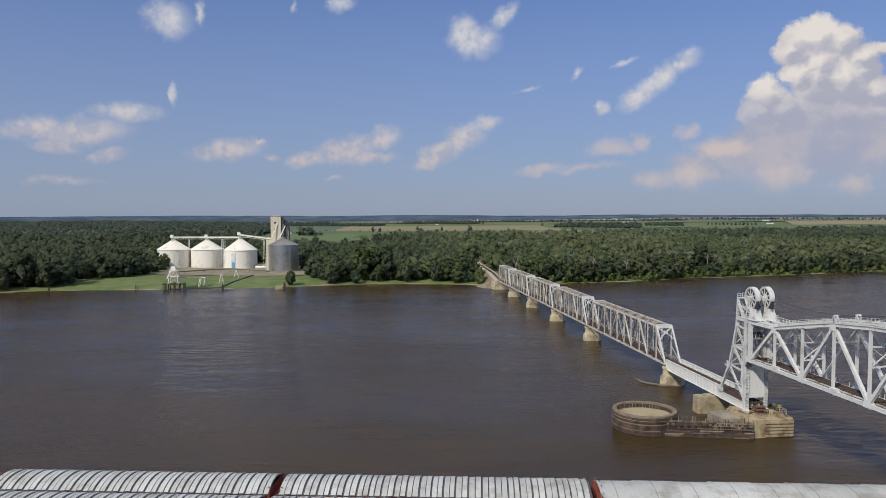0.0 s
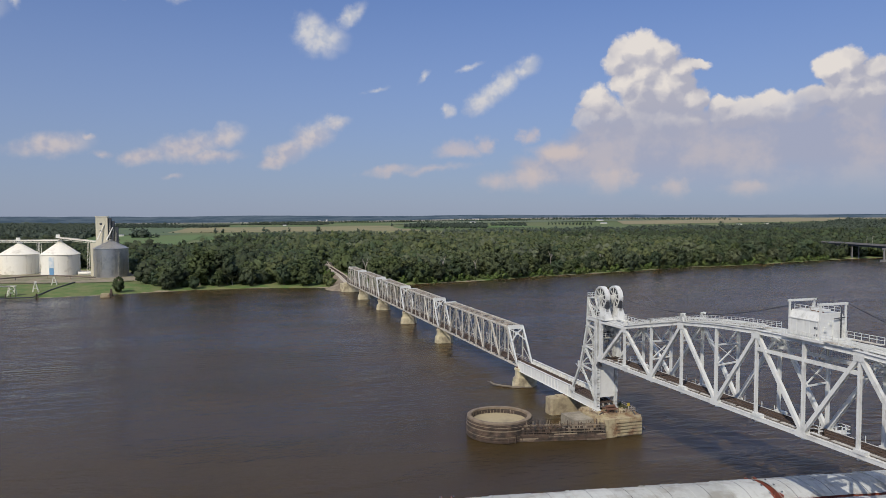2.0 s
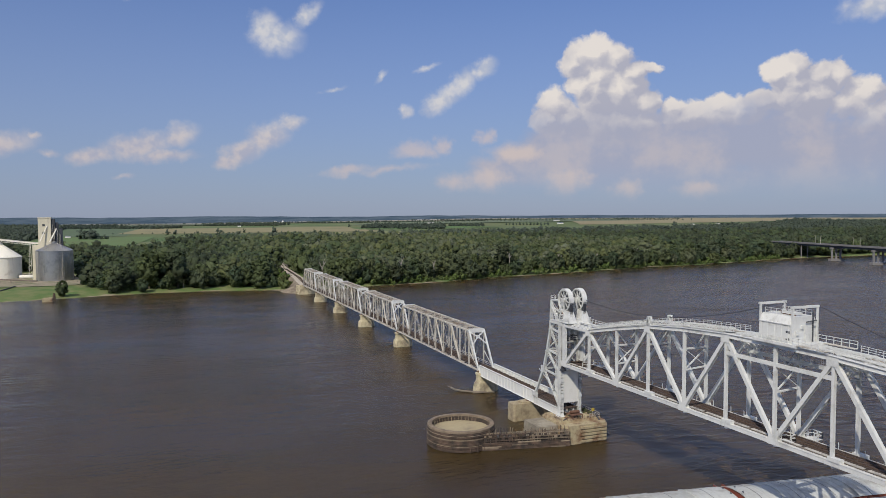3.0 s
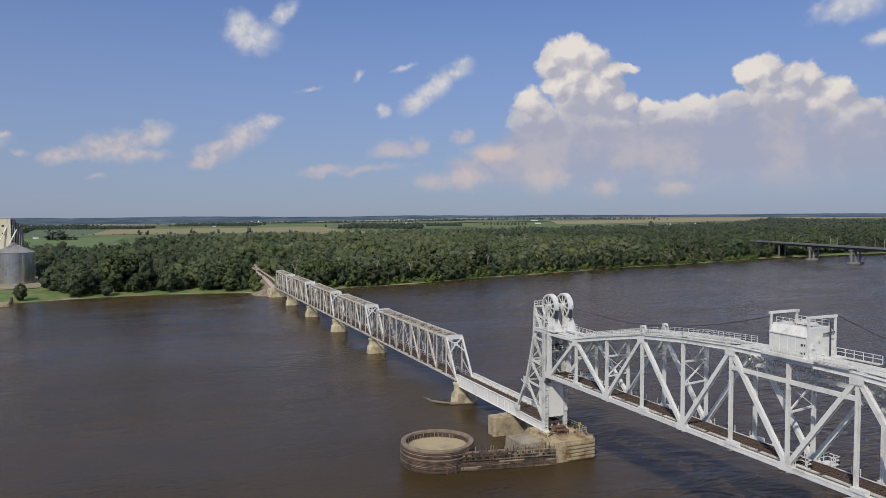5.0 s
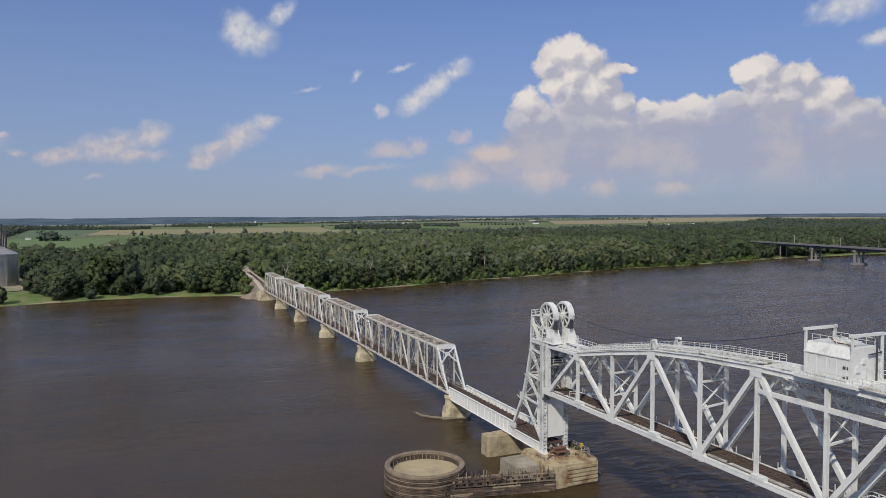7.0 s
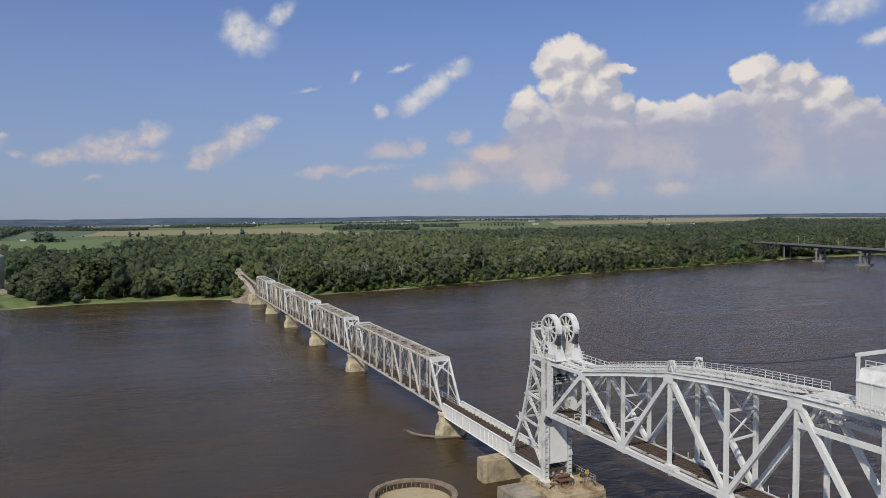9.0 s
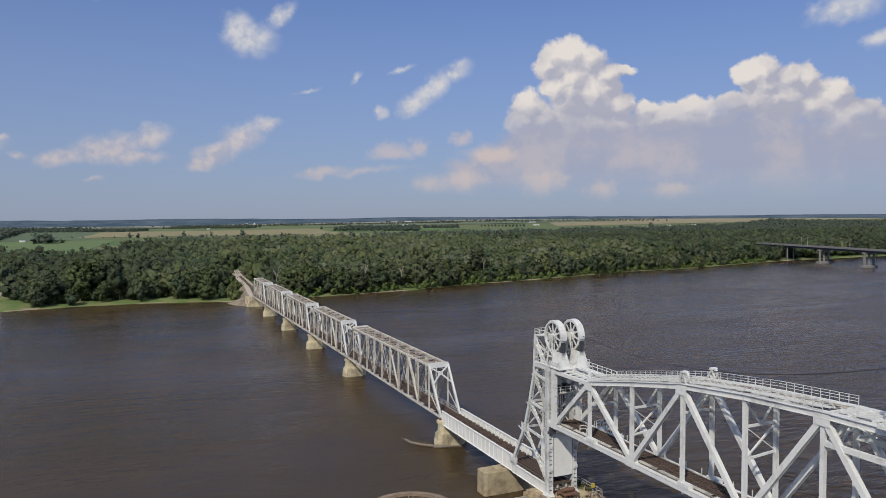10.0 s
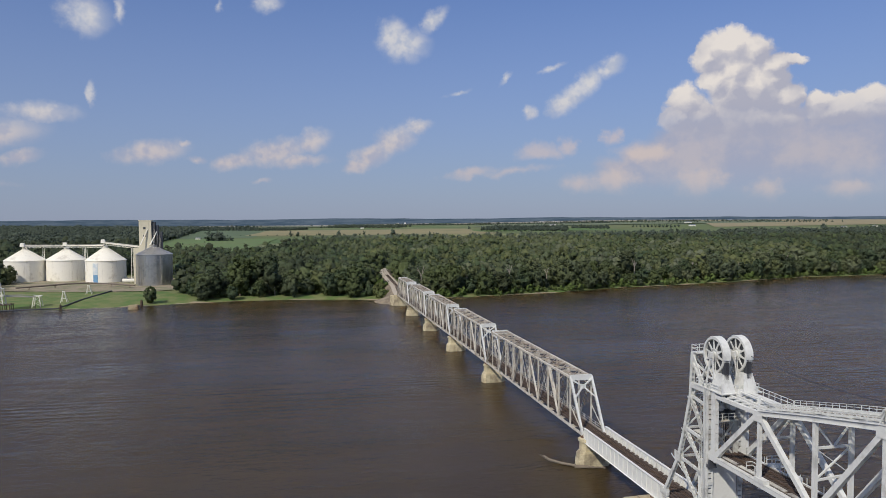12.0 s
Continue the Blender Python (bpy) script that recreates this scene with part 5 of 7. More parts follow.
def lift_tower(name="lift_tower"):
    t = thing(name, "white riveted steel lift tower with two large sheaves and a counterweight", "lift tower", group="lift towers")
    for x in (XL, XR):
        o = 1 if x == XL else -1
        # front column: two wide legs tied together, on the river pier
        part("front_column", Shape().laced((x, 23.8, 5.3), (x, 23.8, 28.2), 0.75, 1.35, 0.12, 0.75, fill=0.74).box(x - 0.4, x + 0.4, 23.2, 24.4, 5.0, 5.6), M["tower_steel"], t)
        # cranked back leg
        pts = [(36.6, 7.4), (32.0, 15.1), (30.2, 20.4), (28.6, 26.0), (28.1, 33.0)]
        for (ya, za), (yb, zb) in zip(pts, pts[1:]):
            part("back_leg", Shape().laced((x, ya, za), (x, yb, zb), 0.55, 0.62, 0.1, 0.8, fill=0.5), M["tower_steel"], t)
        for (ya, za), zf in zip(pts[1:4], (15.1, 20.4, 26.0)):
            part("strut", Shape().laced((x, ya, za), (x, 24.2, zf - 0.6), 0.36, 0.4, 0.08, 0.8, fill=0.45), M["tower_steel"], t)
        for (ya, za), zf in zip(pts[1:4], (7.2, 14.6, 19.8)):
            part("diagonal", Shape().laced((x, ya, za), (x, 24.3, zf), 0.4, 0.45, 0.08, 0.8, fill=0.45), M["tower_steel"], t)
        part("diagonal", Shape().laced((x, 28.3, 31.5), (x, 24.3, 27.0), 0.36, 0.4, 0.08, 0.9), M["tower_steel"], t)
        part("gusset_plate", Shape().box(x - 0.32, x - 0.28, 31.2, 33.0, 14.3, 15.9).box(x + 0.28, x + 0.32, 31.2, 33.0, 14.3, 15.9), M["tower_steel"], t)
        part("gusset_plate", Shape().box(x - 0.30, x + 0.30, 35.6, 37.6, 6.9, 8.0), M["tower_steel"], t)
        part("base_casting", Shape().prism([(x - 0.75, 22.9), (x + 0.75, 22.9), (x + 0.75, 24.7), (x - 0.75, 24.7)], 4.95, 5.6, 0.7), M["tower_steel"], t)
    # cross bracing between the two sides
    for z, y in ((28.0, 24.2), (23.0, 24.2), (17.0, 24.2)):
        part("cross_strut", Shape().laced((XL, y, z), (XR, y, z), 0.4, 0.5, 0.08, 1.0, (0, 1, 0)), M["tower_steel"], t)
    for za, zb in ((23.0, 28.0), (17.0, 23.0)):
        part("cross_brace", Shape().beam((XL, 24.2, za), (XR, 24.2, zb), 0.2, 0.25, (0, 1, 0)).beam((XR, 24.2, za), (XL, 24.2, zb), 0.2, 0.25, (0, 1, 0)), M["tower_steel"], t)
    for (ya, za), (yb, zb) in zip(pts[1:], pts[2:]):
        part("back_brace", Shape().beam((XL, ya, za), (XR, yb, zb), 0.18, 0.2, (0, 1, 0)).beam((XR, ya, za), (XL, yb, zb), 0.18, 0.2, (0, 1, 0)).beam((XL, ya, za), (XR, ya, za), 0.3, 0.34, (0, 1, 0)), M["tower_steel"], t)
    part("cross_strut", Shape().laced((XL, 28.1, 32.8), (XR, 28.1, 32.8), 0.4, 0.4, 0.08, 1.0, (0, 1, 0)), M["tower_steel"], t)
    # head platform and sheave stands
    part("platform", Shape().box(XL - 0.5, XR + 1.1, 19.6, 26.6, 28.2, 28.36), WHITE, t, "white plate platform")
    part("head_girder", Shape().box(XL - 0.35, XL + 0.35, 22.9, 28.4, 27.4, 28.19), WHITE, t)
    part("head_girder", Shape().box(XR - 0.35, XR + 0.35, 22.9, 28.4, 27.4, 28.19), WHITE, t)
    for x in (XL + 0.85, XR - 0.55):
        for q in (-0.85, 0.85):
            st = Shape().beam((x + q, 21.9, 28.36), (x + q, 22.95, 33.1), 0.16, 0.34).beam((x + q, 24.5, 28.36), (x + q, 23.35, 33.1), 0.16, 0.34)
            st.beam((x + q, 22.2, 30.0), (x + q, 24.1, 30.0), 0.12, 0.26).beam((x + q, 22.4, 30.1), (x + q, 23.9, 31.6), 0.1, 0.18)
            st.box(x + q - 0.12, x + q + 0.12, 22.55, 23.75, 32.75, 33.2)
            part("sheave_stand", st, WHITE, t)
        part("drive_case", Shape().prism([(x - 1.2, 19.9), (x + 1.2, 19.9), (x + 1.2, 22.9), (x - 1.2, 22.9)], 28.36, 31.0, 0.56), WHITE, t, "white gear case")
        sheave(t, x, 23.1, 33.5, 2.72)
        for q in (-0.3, -0.1, 0.1, 0.3):
            part("hoist_rope", Shape().tube((x + q, 25.8, 15.5), (x + q, 25.8, 33.4), 0.04, n=5), M["cable"], t)
            part("hoist_rope", Shape().tube((x + q, 20.4, 28.3), (x + q, 20.4, 33.4), 0.04, n=5), M["cable"], t)
        # added dark box imitates the shade between hood end and gear case
        part("rope_well", Shape().box(x - 0.40, x + 0.40, 20.40, 21.1, 31.02, 32.8), M["dark_steel"], t, "dark box standing in for the shaded gap under the hood")
        part("bearing_block", Shape().box(x - 1.1, x - 0.7, 22.6, 23.6, 33.1, 33.9), WHITE, t)
        part("bearing_block", Shape().box(x + 0.7, x + 1.1, 22.6, 23.6, 33.1, 33.9), WHITE, t)
    handrail(t, (XR + 1.05, 20.3, 28.36), (XR + 1.05, 26.5, 28.36), WHITE, 1.2, 1.05, (0.55, 1.03), 0.035)
    handrail(t, (XL - 0.4, 20.3, 28.36), (XR + 1.05, 20.3, 28.36), WHITE, 1.2, 1.05, (0.55, 1.03), 0.035)
    part("back_platform", Shape().box(XL - 0.1, XR + 0.1, 26.8, 28.6, 33.0, 33.1), WHITE, t)
    handrail(t, (XL - 0.05, 28.5, 33.1), (XR + 0.05, 28.5, 33.1), WHITE, 1.4, 1.1, (0.55, 1.08), 0.035)
    handrail(t, (XL - 0.05, 26.9, 33.1), (XL - 0.05, 28.45, 33.1), WHITE, 1.1, 1.1, (0.55, 1.08), 0.035)
    # drive gear, rope guides and landings between the columns
    for x in (XC - 1.1, XC + 0.9):
        part("motor", Shape().tube((x, 22.6, 25.4), (x, 24.6, 25.4), 0.5, n=12), M["tower_steel"], t)
        part("gear_box", Shape().prism([(x - 0.6, 22.7), (x + 0.6, 22.7), (x + 0.6, 24.3), (x - 0.6, 24.3)], 23.6, 24.8, 0.85), M["dark_steel"], t, "dark oily gear box")
    part("landing", Shape().box(XL + 0.4, XR - 0.4, 22.3, 24.6, 23.4, 23.55), M["grey_steel"], t)
    part("landing", Shape().box(XL + 0.4, XR - 0.4, 24.7, 28.6, 20.3, 20.42), M["grey_steel"], t)
    handrail(t, (XL + 0.45, 22.35, 23.55), (XR - 0.45, 22.35, 23.55), WHITE, 1.1, 1.05, (0.55, 1.03), 0.035)
    for i in range(7):
        part("rope_guide", Shape().tube((XC - 1.2 + 0.4 * i, 24.9, 16.3), (XC - 1.2 + 0.4 * i, 24.9, 28.1), 0.05, n=5), M["cable"], t)
    part("hood_frame", Shape().beam((XL + 0.2, 28.0, 26.4), (XL + 0.2, 24.4, 31.6), 0.3, 0.3).beam((XL + 0.2, 28.1, 31.4), (XL + 0.2, 24.6, 30.4), 0.26, 0.26), M["tower_steel"], t)
    for x in (XL - 0.42, XL + 0.42):
        part("edge_angle", Shape().box(x - 0.05, x + 0.05, 23.05, 23.2, 5.6, 28.2), M["tower_steel"], t)
    part("guide_shoe", Shape().prism([(XL - 0.55, 22.5), (XL + 0.75, 22.5), (XL + 0.75, 23.4), (XL - 0.55, 23.4)], 16.3, 17.4, 0.7), M["dark_steel"], t, "dark greased guide shoe")
    for i, (px, py, pz, w_, h_) in enumerate(((XL - 0.2, 25.6, 28.36, 0.5, 1.5), (XL + 0.3, 26.2, 28.36, 0.35, 1.0), (XC, 25.9, 28.36, 0.7, 1.2), (XR + 0.5, 24.9, 28.36, 0.4, 1.3), (XC - 0.1, 20.3, 28.36, 0.45, 0.9))):
        part("control_box", Shape().prism([(px - w_ / 2, py - 0.3), (px + w_ / 2, py - 0.3), (px + w_ / 2, py + 0.3), (px - w_ / 2, py + 0.3)], pz, pz + h_, 0.9), M["tower_steel"], t)
    for px, py in ((XL - 0.5, 24.6), (XL - 0.5, 25.0), (XR + 0.5, 24.4)):
        part("conduit", Shape().path([(px, py, 5.6), (px, py, 16.0), (px + 0.1, py + 0.3, 18.0), (px + 0.1, py + 0.3, 28.1)], 0.06, 6), M["tower_steel"], t)
    for z in (9.5, 13.5, 18.2, 22.6):
        part("tie_plate", Shape().box(XL - 0.42, XL + 0.42, 22.98, 23.06, z, z + 0.55), M["tower_steel"], t)
        part("tie_plate", Shape().box(XR - 0.42, XR + 0.42, 22.98, 23.06, z, z + 0.55), M["tower_steel"], t)
    handrail(t, (XL - 0.45, 19.7, 28.36), (XL - 0.45, 26.5, 28.36), WHITE, 1.0, 1.05, (0.55, 1.03), 0.03)
    part("stay", Shape().beam((XL - 0.1, 28.0, 32.6), (XL - 0.1, 24.6, 28.4), 0.2, 0.24).beam((XR + 0.1, 28.0, 32.6), (XR + 0.1, 24.6, 28.4), 0.2, 0.24), M["tower_steel"], t)
    for x in (XL, XR):
        for za, zb, ya in ((10.0, 15.1, 35.1), (15.1, 20.4, 32.0), (20.4, 26.0, 30.2)):
            part("lacing", Shape().beam((x, 24.4, za), (x, ya - 0.5, zb - 0.4), 0.10, 0.14), M["tower_steel"], t)
    # counterweight, hanging low while the span is up
    part("counterweight", Shape().box(XL + 0.5, XR - 0.5, 23.3, 27.2, 8.3, 16.2), M["fresh_white"], t, "white steel-plated counterweight")
    part("ladder", Shape().beam((XL - 0.62, 24.1, 5.6), (XL - 0.62, 24.1, 28.2), 0.05, 0.05).beam((XL - 0.62, 23.7, 5.6), (XL - 0.62, 23.7, 28.2), 0.05, 0.05), WHITE, t)
    return t


TOWER = lift_tower()
copy_thing(TOWER, pose(2 * XC, 2 * LY[6], 0, 0, 0, 180))


# ---------------------------------------------------------------- tower pier, fender and protection cell
def tower_pier(name="tower_pier"):
    p = thing(name, "stained concrete tower pier with timber rubbing strips", "pier", group="lift tower piers")
    main = [(-1.6, 18.4), (-0.4, 16.9), (9.6, 16.9), (10.6, 18.4), (10.6, 28.4), (-1.6, 28.4)]
    part("core", Shape().prism(main, -2.0, 4.45, 0.985), M["rust_concrete"], p)
    part("cap", Shape().prism([(-1.2, 19.6), (9.9, 19.6), (9.9, 28.0), (-1.2, 28.0)], 4.45, 4.95, 0.98), M["rust_concrete"], p, "concrete cap stained with rust")
    part("old_wing", Shape().prism([(-7.0, 20.2), (-1.61, 20.2), (-1.61, 27.6), (-7.0, 27.6)], -2.0, 4.0, 0.97), M["grey_concrete"], p, "older grey concrete wing")
    rng = random.Random(61)
    for z in (0.5, 1.3, 2.1, 2.9, 3.7):
        part("rubbing_strip", Shape().beam((2.6 + rng.uniform(-0.5, 0.5), 16.84, z), (9.65, 16.84, z + rng.uniform(-0.06, 0.06)), 0.30, 0.46, (0, 1, 0)), M["rust_concrete"], p)
        part("rubbing_strip", Shape().beam((9.65, 16.9, z), (10.75, 18.5, z), 0.30, 0.46, (0, 1, 0)), M["rust_concrete"], p)
    # scrap iron, bolts and broken timbers on the cap
    for i in range(26):
        px, py, a = rng.uniform(-0.8, 9.4), rng.uniform(19.8, 27.4), rng.uniform(0, 3.1)
        if 0.2 < px < 7.2 and 22.7 < py < 25.0:
            continue
        d = Vector((math.cos(a), math.sin(a), 0)) * rng.uniform(0.3, 1.1)
        q = Vector((px, py, 5.05))
        part("scrap", Shape().beam(q - d, q + d + Vector((0, 0, rng.uniform(0, 0.35))), rng.uniform(0.08, 0.26), rng.uniform(0.1, 0.24), (0, 0, 1)), M[rng.choice(("rust", "rust", "old_timber", "dark_steel"))], p)
    for i in range(14):
        px = -0.9 + 0.8 * i
        part("anchor_rod", Shape().tube((px, 19.75, 4.9), (px + rng.uniform(-0.1, 0.1), 19.7, 5.5 + rng.uniform(0, 0.7)), 0.045, n=5), M["rust"], p)
    return p


TPIER = tower_pier()
copy_thing(TPIER, pose(2 * XC, 2 * LY[6], 0, 0, 0, 180))

girder_pier = thing("girder_pier", "broad buff concrete pier under the girder span", "pier")
part("body", Shape().prism([(-4.0, 39.3), (-3.4, 38.9), (10.6, 38.9), (11.6, 40.6), (10.6, 42.6), (-3.4, 42.6), (-4.0, 42.2)], -2.0, 4.5, 0.985), M["concrete"], girder_pier)
part("coping", Shape().box(-1.2, 8.6, 39.35, 41.95, 4.5, 4.8), M["concrete"], girder_pier)
rocker = thing("rocker_bearing", "rusty steel bearing under the girder", "bearing")
for x in (XL, XR):
    part("shoe", Shape().box(x - 0.4, x + 0.4, 39.9, 41.0, 4.8, 4.97), M["rust"], rocker)
winch = thing("winch_platform", "rusty steel machinery platform on the tower pier", "platform")
part("deck", Shape().box(2.3, 5.4, 20.4, 23.0, 5.75, 5.9), M["rust"], winch)
for x in (2.4, 5.3):
    for y in (20.5, 22.9):
        part("leg", Shape().box(x - 0.08, x + 0.08, y - 0.08, y + 0.08, 4.95, 5.75), M["rust"], winch)
part("drum", Shape().tube((2.7, 21.7, 6.3), (4.9, 21.7, 6.3), 0.38, n=14), M["rust"], winch)
part("frame", Shape().beam((2.5, 21.7, 5.9), (2.5, 21.7, 6.4), 0.12, 0.5).beam((5.1, 21.7, 5.9), (5.1, 21.7, 6.4), 0.12, 0.5), M["rust"], winch)
rails = thing("pier_railing", "bent rusty railing round the pier cap", "railing")
handrail(rails, (9.7, 19.8, 4.95), (9.7, 27.6, 4.95), M["brace_steel"], 1.5)
handrail(rails, (6.9, 19.8, 4.95), (9.6, 19.8, 4.95), M["brace_steel"], 1.3)
handrail(rails, (-1.1, 19.8, 4.95), (-1.1, 23.4, 4.95), M["brace_steel"], 1.5)
lamp = thing("navigation_light", "yellow navigation light box on a short mast", "navigation light")
part("mast", Shape().tube((8.6, 21.0, 4.95), (8.6, 21.0, 6.9), 0.06), M["grey_steel"], lamp)
part("box", Shape().box(8.3, 8.9, 20.8, 21.2, 6.2, 6.9), material("faded_yellow", (0.45, 0.33, 0.05), 0.6), lamp)
steps = thing("pier_stair", "steep galvanised stair from the pier cap to the water", "stair")
part("stringer", Shape().beam((8.6, 19.4, 5.4), (10.9, 17.3, 1.2), 0.08, 0.25, (0, 1, 0)).beam((8.9, 20.0, 5.4), (11.2, 17.9, 1.2), 0.08, 0.25, (0, 1, 0)), M["dark_steel"], steps)


def fender_wall():
    f = thing("timber_fender", "weathered timber fender wall on piles leading to the tower pier", "fender")
    a, b = Vector((-21.2, 21.05, 0)), Vector((-0.6, 16.6, 0))
    d = (b - a)
    u = d.normalized()
    out = Vector((u.y, -u.x, 0))
    rng = random.Random(11)

    def plank(z, s0, s1, proud, thick, pale):
        lift = Vector((0, 0, rng.uniform(-0.03, 0.03)))
        p, q = a + u * s0 + out * proud + Vector((0, 0, z)) + lift, a + u * s1 + out * proud + Vector((0, 0, z)) - lift
        part("waler", Shape().beam(p, q, 0.20, thick, out), M["pale_timber" if rng.random() < pale else "old_timber"], f)

    # close-set planks at the foot, broken at uneven places
    for i in range(6):
        s0 = 0.0
        while s0 < d.length - 0.3:
            s1 = min(d.length, s0 + rng.uniform(3.2, 7.5))
            plank(0.15 + 0.30 * i, s0, s1 - 0.03, 0.18 + rng.uniform(-0.04, 0.07), 0.24, 0.16)
            s0 = s1
    # three rails above, with blocks between them and dark gaps behind
    for z in (2.15, 2.85, 3.55):
        s0 = rng.uniform(-2, 0)
        while s0 < d.length - 0.3:
            s1 = min(d.length, s0 + rng.uniform(4.5, 8.5))
            plank(z, max(0.0, s0), s1 - 0.03, 0.12 + rng.uniform(-0.04, 0.05), 0.20, 0.28)
            s0 = s1
    for row in (2.5, 3.2):
        at = 0.5
        while at < d.length - 0.8:
            part("block", Shape().beam(a + u * at + out * 0.10 + Vector((0, 0, row)), a + u * (at + rng.uniform(0.35, 0.8)) + out * 0.10 + Vector((0, 0, row)), 0.18, 0.42, out), M["pale_timber" if rng.random() < 0.25 else "old_timber"], f)
            at += rng.uniform(1.0, 1.7)
    n = 34
    for i in range(n):
        p = a + d * ((i + 0.5) / n)
        h = 4.5 + rng.uniform(-0.7, 0.6)
        lean = Vector((rng.uniform(-0.05, 0.05), rng.uniform(-0.05, 0.05), 0))
        part("timber_post", Shape().tube(p - out * 0.14 + Vector((0, 0, -1.5)), p - out * 0.14 + lean * h + Vector((0, 0, h)), rng.uniform(0.09, 0.15), 0.09, 7), M["pale_timber" if rng.random() < 0.55 else "old_timber"], f)
    part("backing", Shape().beam(a - out * 0.42 + Vector((0, 0, 1.0)), b - out * 0.42 + Vector((0, 0, 1.0)), 0.12, 3.6, out), M["deep_brown_timber"], f, "dark sheeting behind the rails")
    part("cap_timber", Shape().beam(a - out * 0.6 + Vector((0, 0, 3.7)), b - out * 0.6 + Vector((0, 0, 3.7)), 0.3, 0.3, out), M["pale_timber"], f)
    for i in range(9):
        p = a + d * ((i + 0.5) / 9)
        part("raking_post", Shape().tube(p - out * 1.5 + Vector((0, 0, -1.5)), p - out * 0.7 + Vector((0, 0, 4.0)), 0.16, 0.14, 7), M["old_timber"], f)
    return f


fender_wall()


def protection_cell():
    c = thing("protection_cell", "round sheet-pile protection cell filled with pale dry silt", "mooring cell")
    cx, cy, r, top = -23.3, 28.6, 7.9, 4.85
    at = (cx, cy)
    wall = Shape()
    n = 112
    prof = []
    for i in range(n):
        a = 2 * math.pi * i / n
        k = 0.09 if i % 4 < 2 else 0.0
        prof.append((math.cos(a) * (r - k), math.sin(a) * (r - k)))
    wall.add([(cx + x, cy + y, z) for z in (-2.0, top - 0.5) for x, y in prof], [(i, (i + 1) % n, n + (i + 1) % n, n + i) for i in range(n)])
    part("sheet_piling", wall, M["old_timber"], c, "rust-brown interlocking sheet piles")
    part("inner_wall", Shape().turned([(r - 0.95, 2.8), (r - 0.95, top - 0.5)], 64, at), M["deep_brown_timber"], c)
    part("rim", Shape().turned([(r - 0.98, top - 0.5), (r - 0.98, top), (r - 0.15, top + 0.02), (r + 0.06, top - 0.05), (r + 0.06, top - 0.5)], 72, at, True), M["cell_rim"], c, "worn weathered rim", smooth=False)
    v = [(cx, cy, 3.3)]
    rng = random.Random(3)
    m = 48
    for k in range(1, 7):
        for i in range(m):
            a = 2 * math.pi * i / m
            rr = (r - 0.94) * k / 6
            v.append((cx + rr * math.cos(a), cy + rr * math.sin(a), 3.3 + 0.14 * noise.noise((rr * math.cos(a) * 0.5, rr * math.sin(a) * 0.5, 1)) + 0.05 * (k / 6) ** 2))
    f = [(0, 1 + i, 1 + (i + 1) % m) for i in range(m)]
    for k in range(5):
        f += [(1 + k * m + i, 1 + (k + 1) * m + i, 1 + (k + 1) * m + (i + 1) % m, 1 + k * m + (i + 1) % m) for i in range(m)]
    part("fill", Shape().add(v, f), M["silt"], c, "pale cracked silt fill", smooth=True)
    for k in range(14):
        z = 0.22 + 0.295 * k + rng.uniform(-0.03, 0.03)
        w = 0.07 + 0.05 * rng.random()
        part("waler_ring", Shape().turned([(r, z - w), (r + 0.16 + 0.1 * (k % 2), z - w), (r + 0.16 + 0.1 * (k % 2), z + w), (r, z + w)], 64, at, True), M["pale_timber" if k in (4, 9, 12) else "old_timber"], c)
    for i in range(3):
        a = radians(262 + i * 13)
        part("leaning_post", Shape().tube((cx + (r + 0.36) * math.cos(a), cy + (r + 0.36) * math.sin(a), -1), (cx + (r + 0.34) * math.cos(a + 0.02), cy + (r + 0.34) * math.sin(a + 0.02), 1.2 + 0.6 * (i % 3)), 0.16, 0.13, 7), M["old_timber"], c)
    for i in range(16):
        a = radians(35 + i * 7.5)
        part("weed_stalk", Shape().beam((cx + (r - 1.3) * math.cos(a), cy + (r - 1.3) * math.sin(a), 3.2), (cx + (r - 1.2) * math.cos(a), cy + (r - 1.2) * math.sin(a), 4.1 + 0.2 * (i % 3)), 0.09, 0.09), M["pale_timber"], c)
    return c


protection_cell()

def refuge(x, y, z, w=0.9):
    """A small railed standing place beside the track."""
    r = thing("refuge_platform", "small white railed refuge platform beside the track", "platform", group="refuge platforms")
    part("deck", Shape().box(x - w, x + w, y - 1.0, y + 1.0, z, z + 0.08), M["white_steel"], r)
    part("bracket", Shape().box(x - 0.12, x + 0.12, y - 0.9, y + 0.9, z - 0.35, z - 0.001), M["white_steel"], r)
    u = w - 0.05
    for a, b in (((-u, -0.95), (u, -0.95)), ((-u, 0.95), (u, 0.95)), ((u, -0.95), (u, 0.95))):
        handrail(r, (x + a[0], y + a[1], z + 0.08), (x + b[0], y + b[1], z + 0.08), M["white_steel"], 0.9, 1.15, (0.6, 1.1), 0.05)


for rx_, ry_, rw_ in ((2.0, 13.8, 0.5), (7.45, 16.3, 0.9), (7.45, -43.4, 0.9), (2.0, -43.6, 0.5)):
    refuge(rx_, ry_, 18.66 if rw_ < 0.6 else 18.3, rw_)
drift = thing("driftwood", "pale driftwood trunk and branches caught against the pier", "driftwood")
part("log", Shape().path([(-6.4, 76.6, 0.9), (-5.6, 75.4, 0.45), (-3.4, 73.0, 0.25), (-0.6, 70.3, 0.3), (2.4, 69.2, 0.25)], 0.30, 8), M["driftwood"], drift)
part("log", Shape().tube((-1.6, 70.2, 0.2), (4.8, 68.6, 0.25), 0.24, 0.16, 8), M["driftwood"], drift)
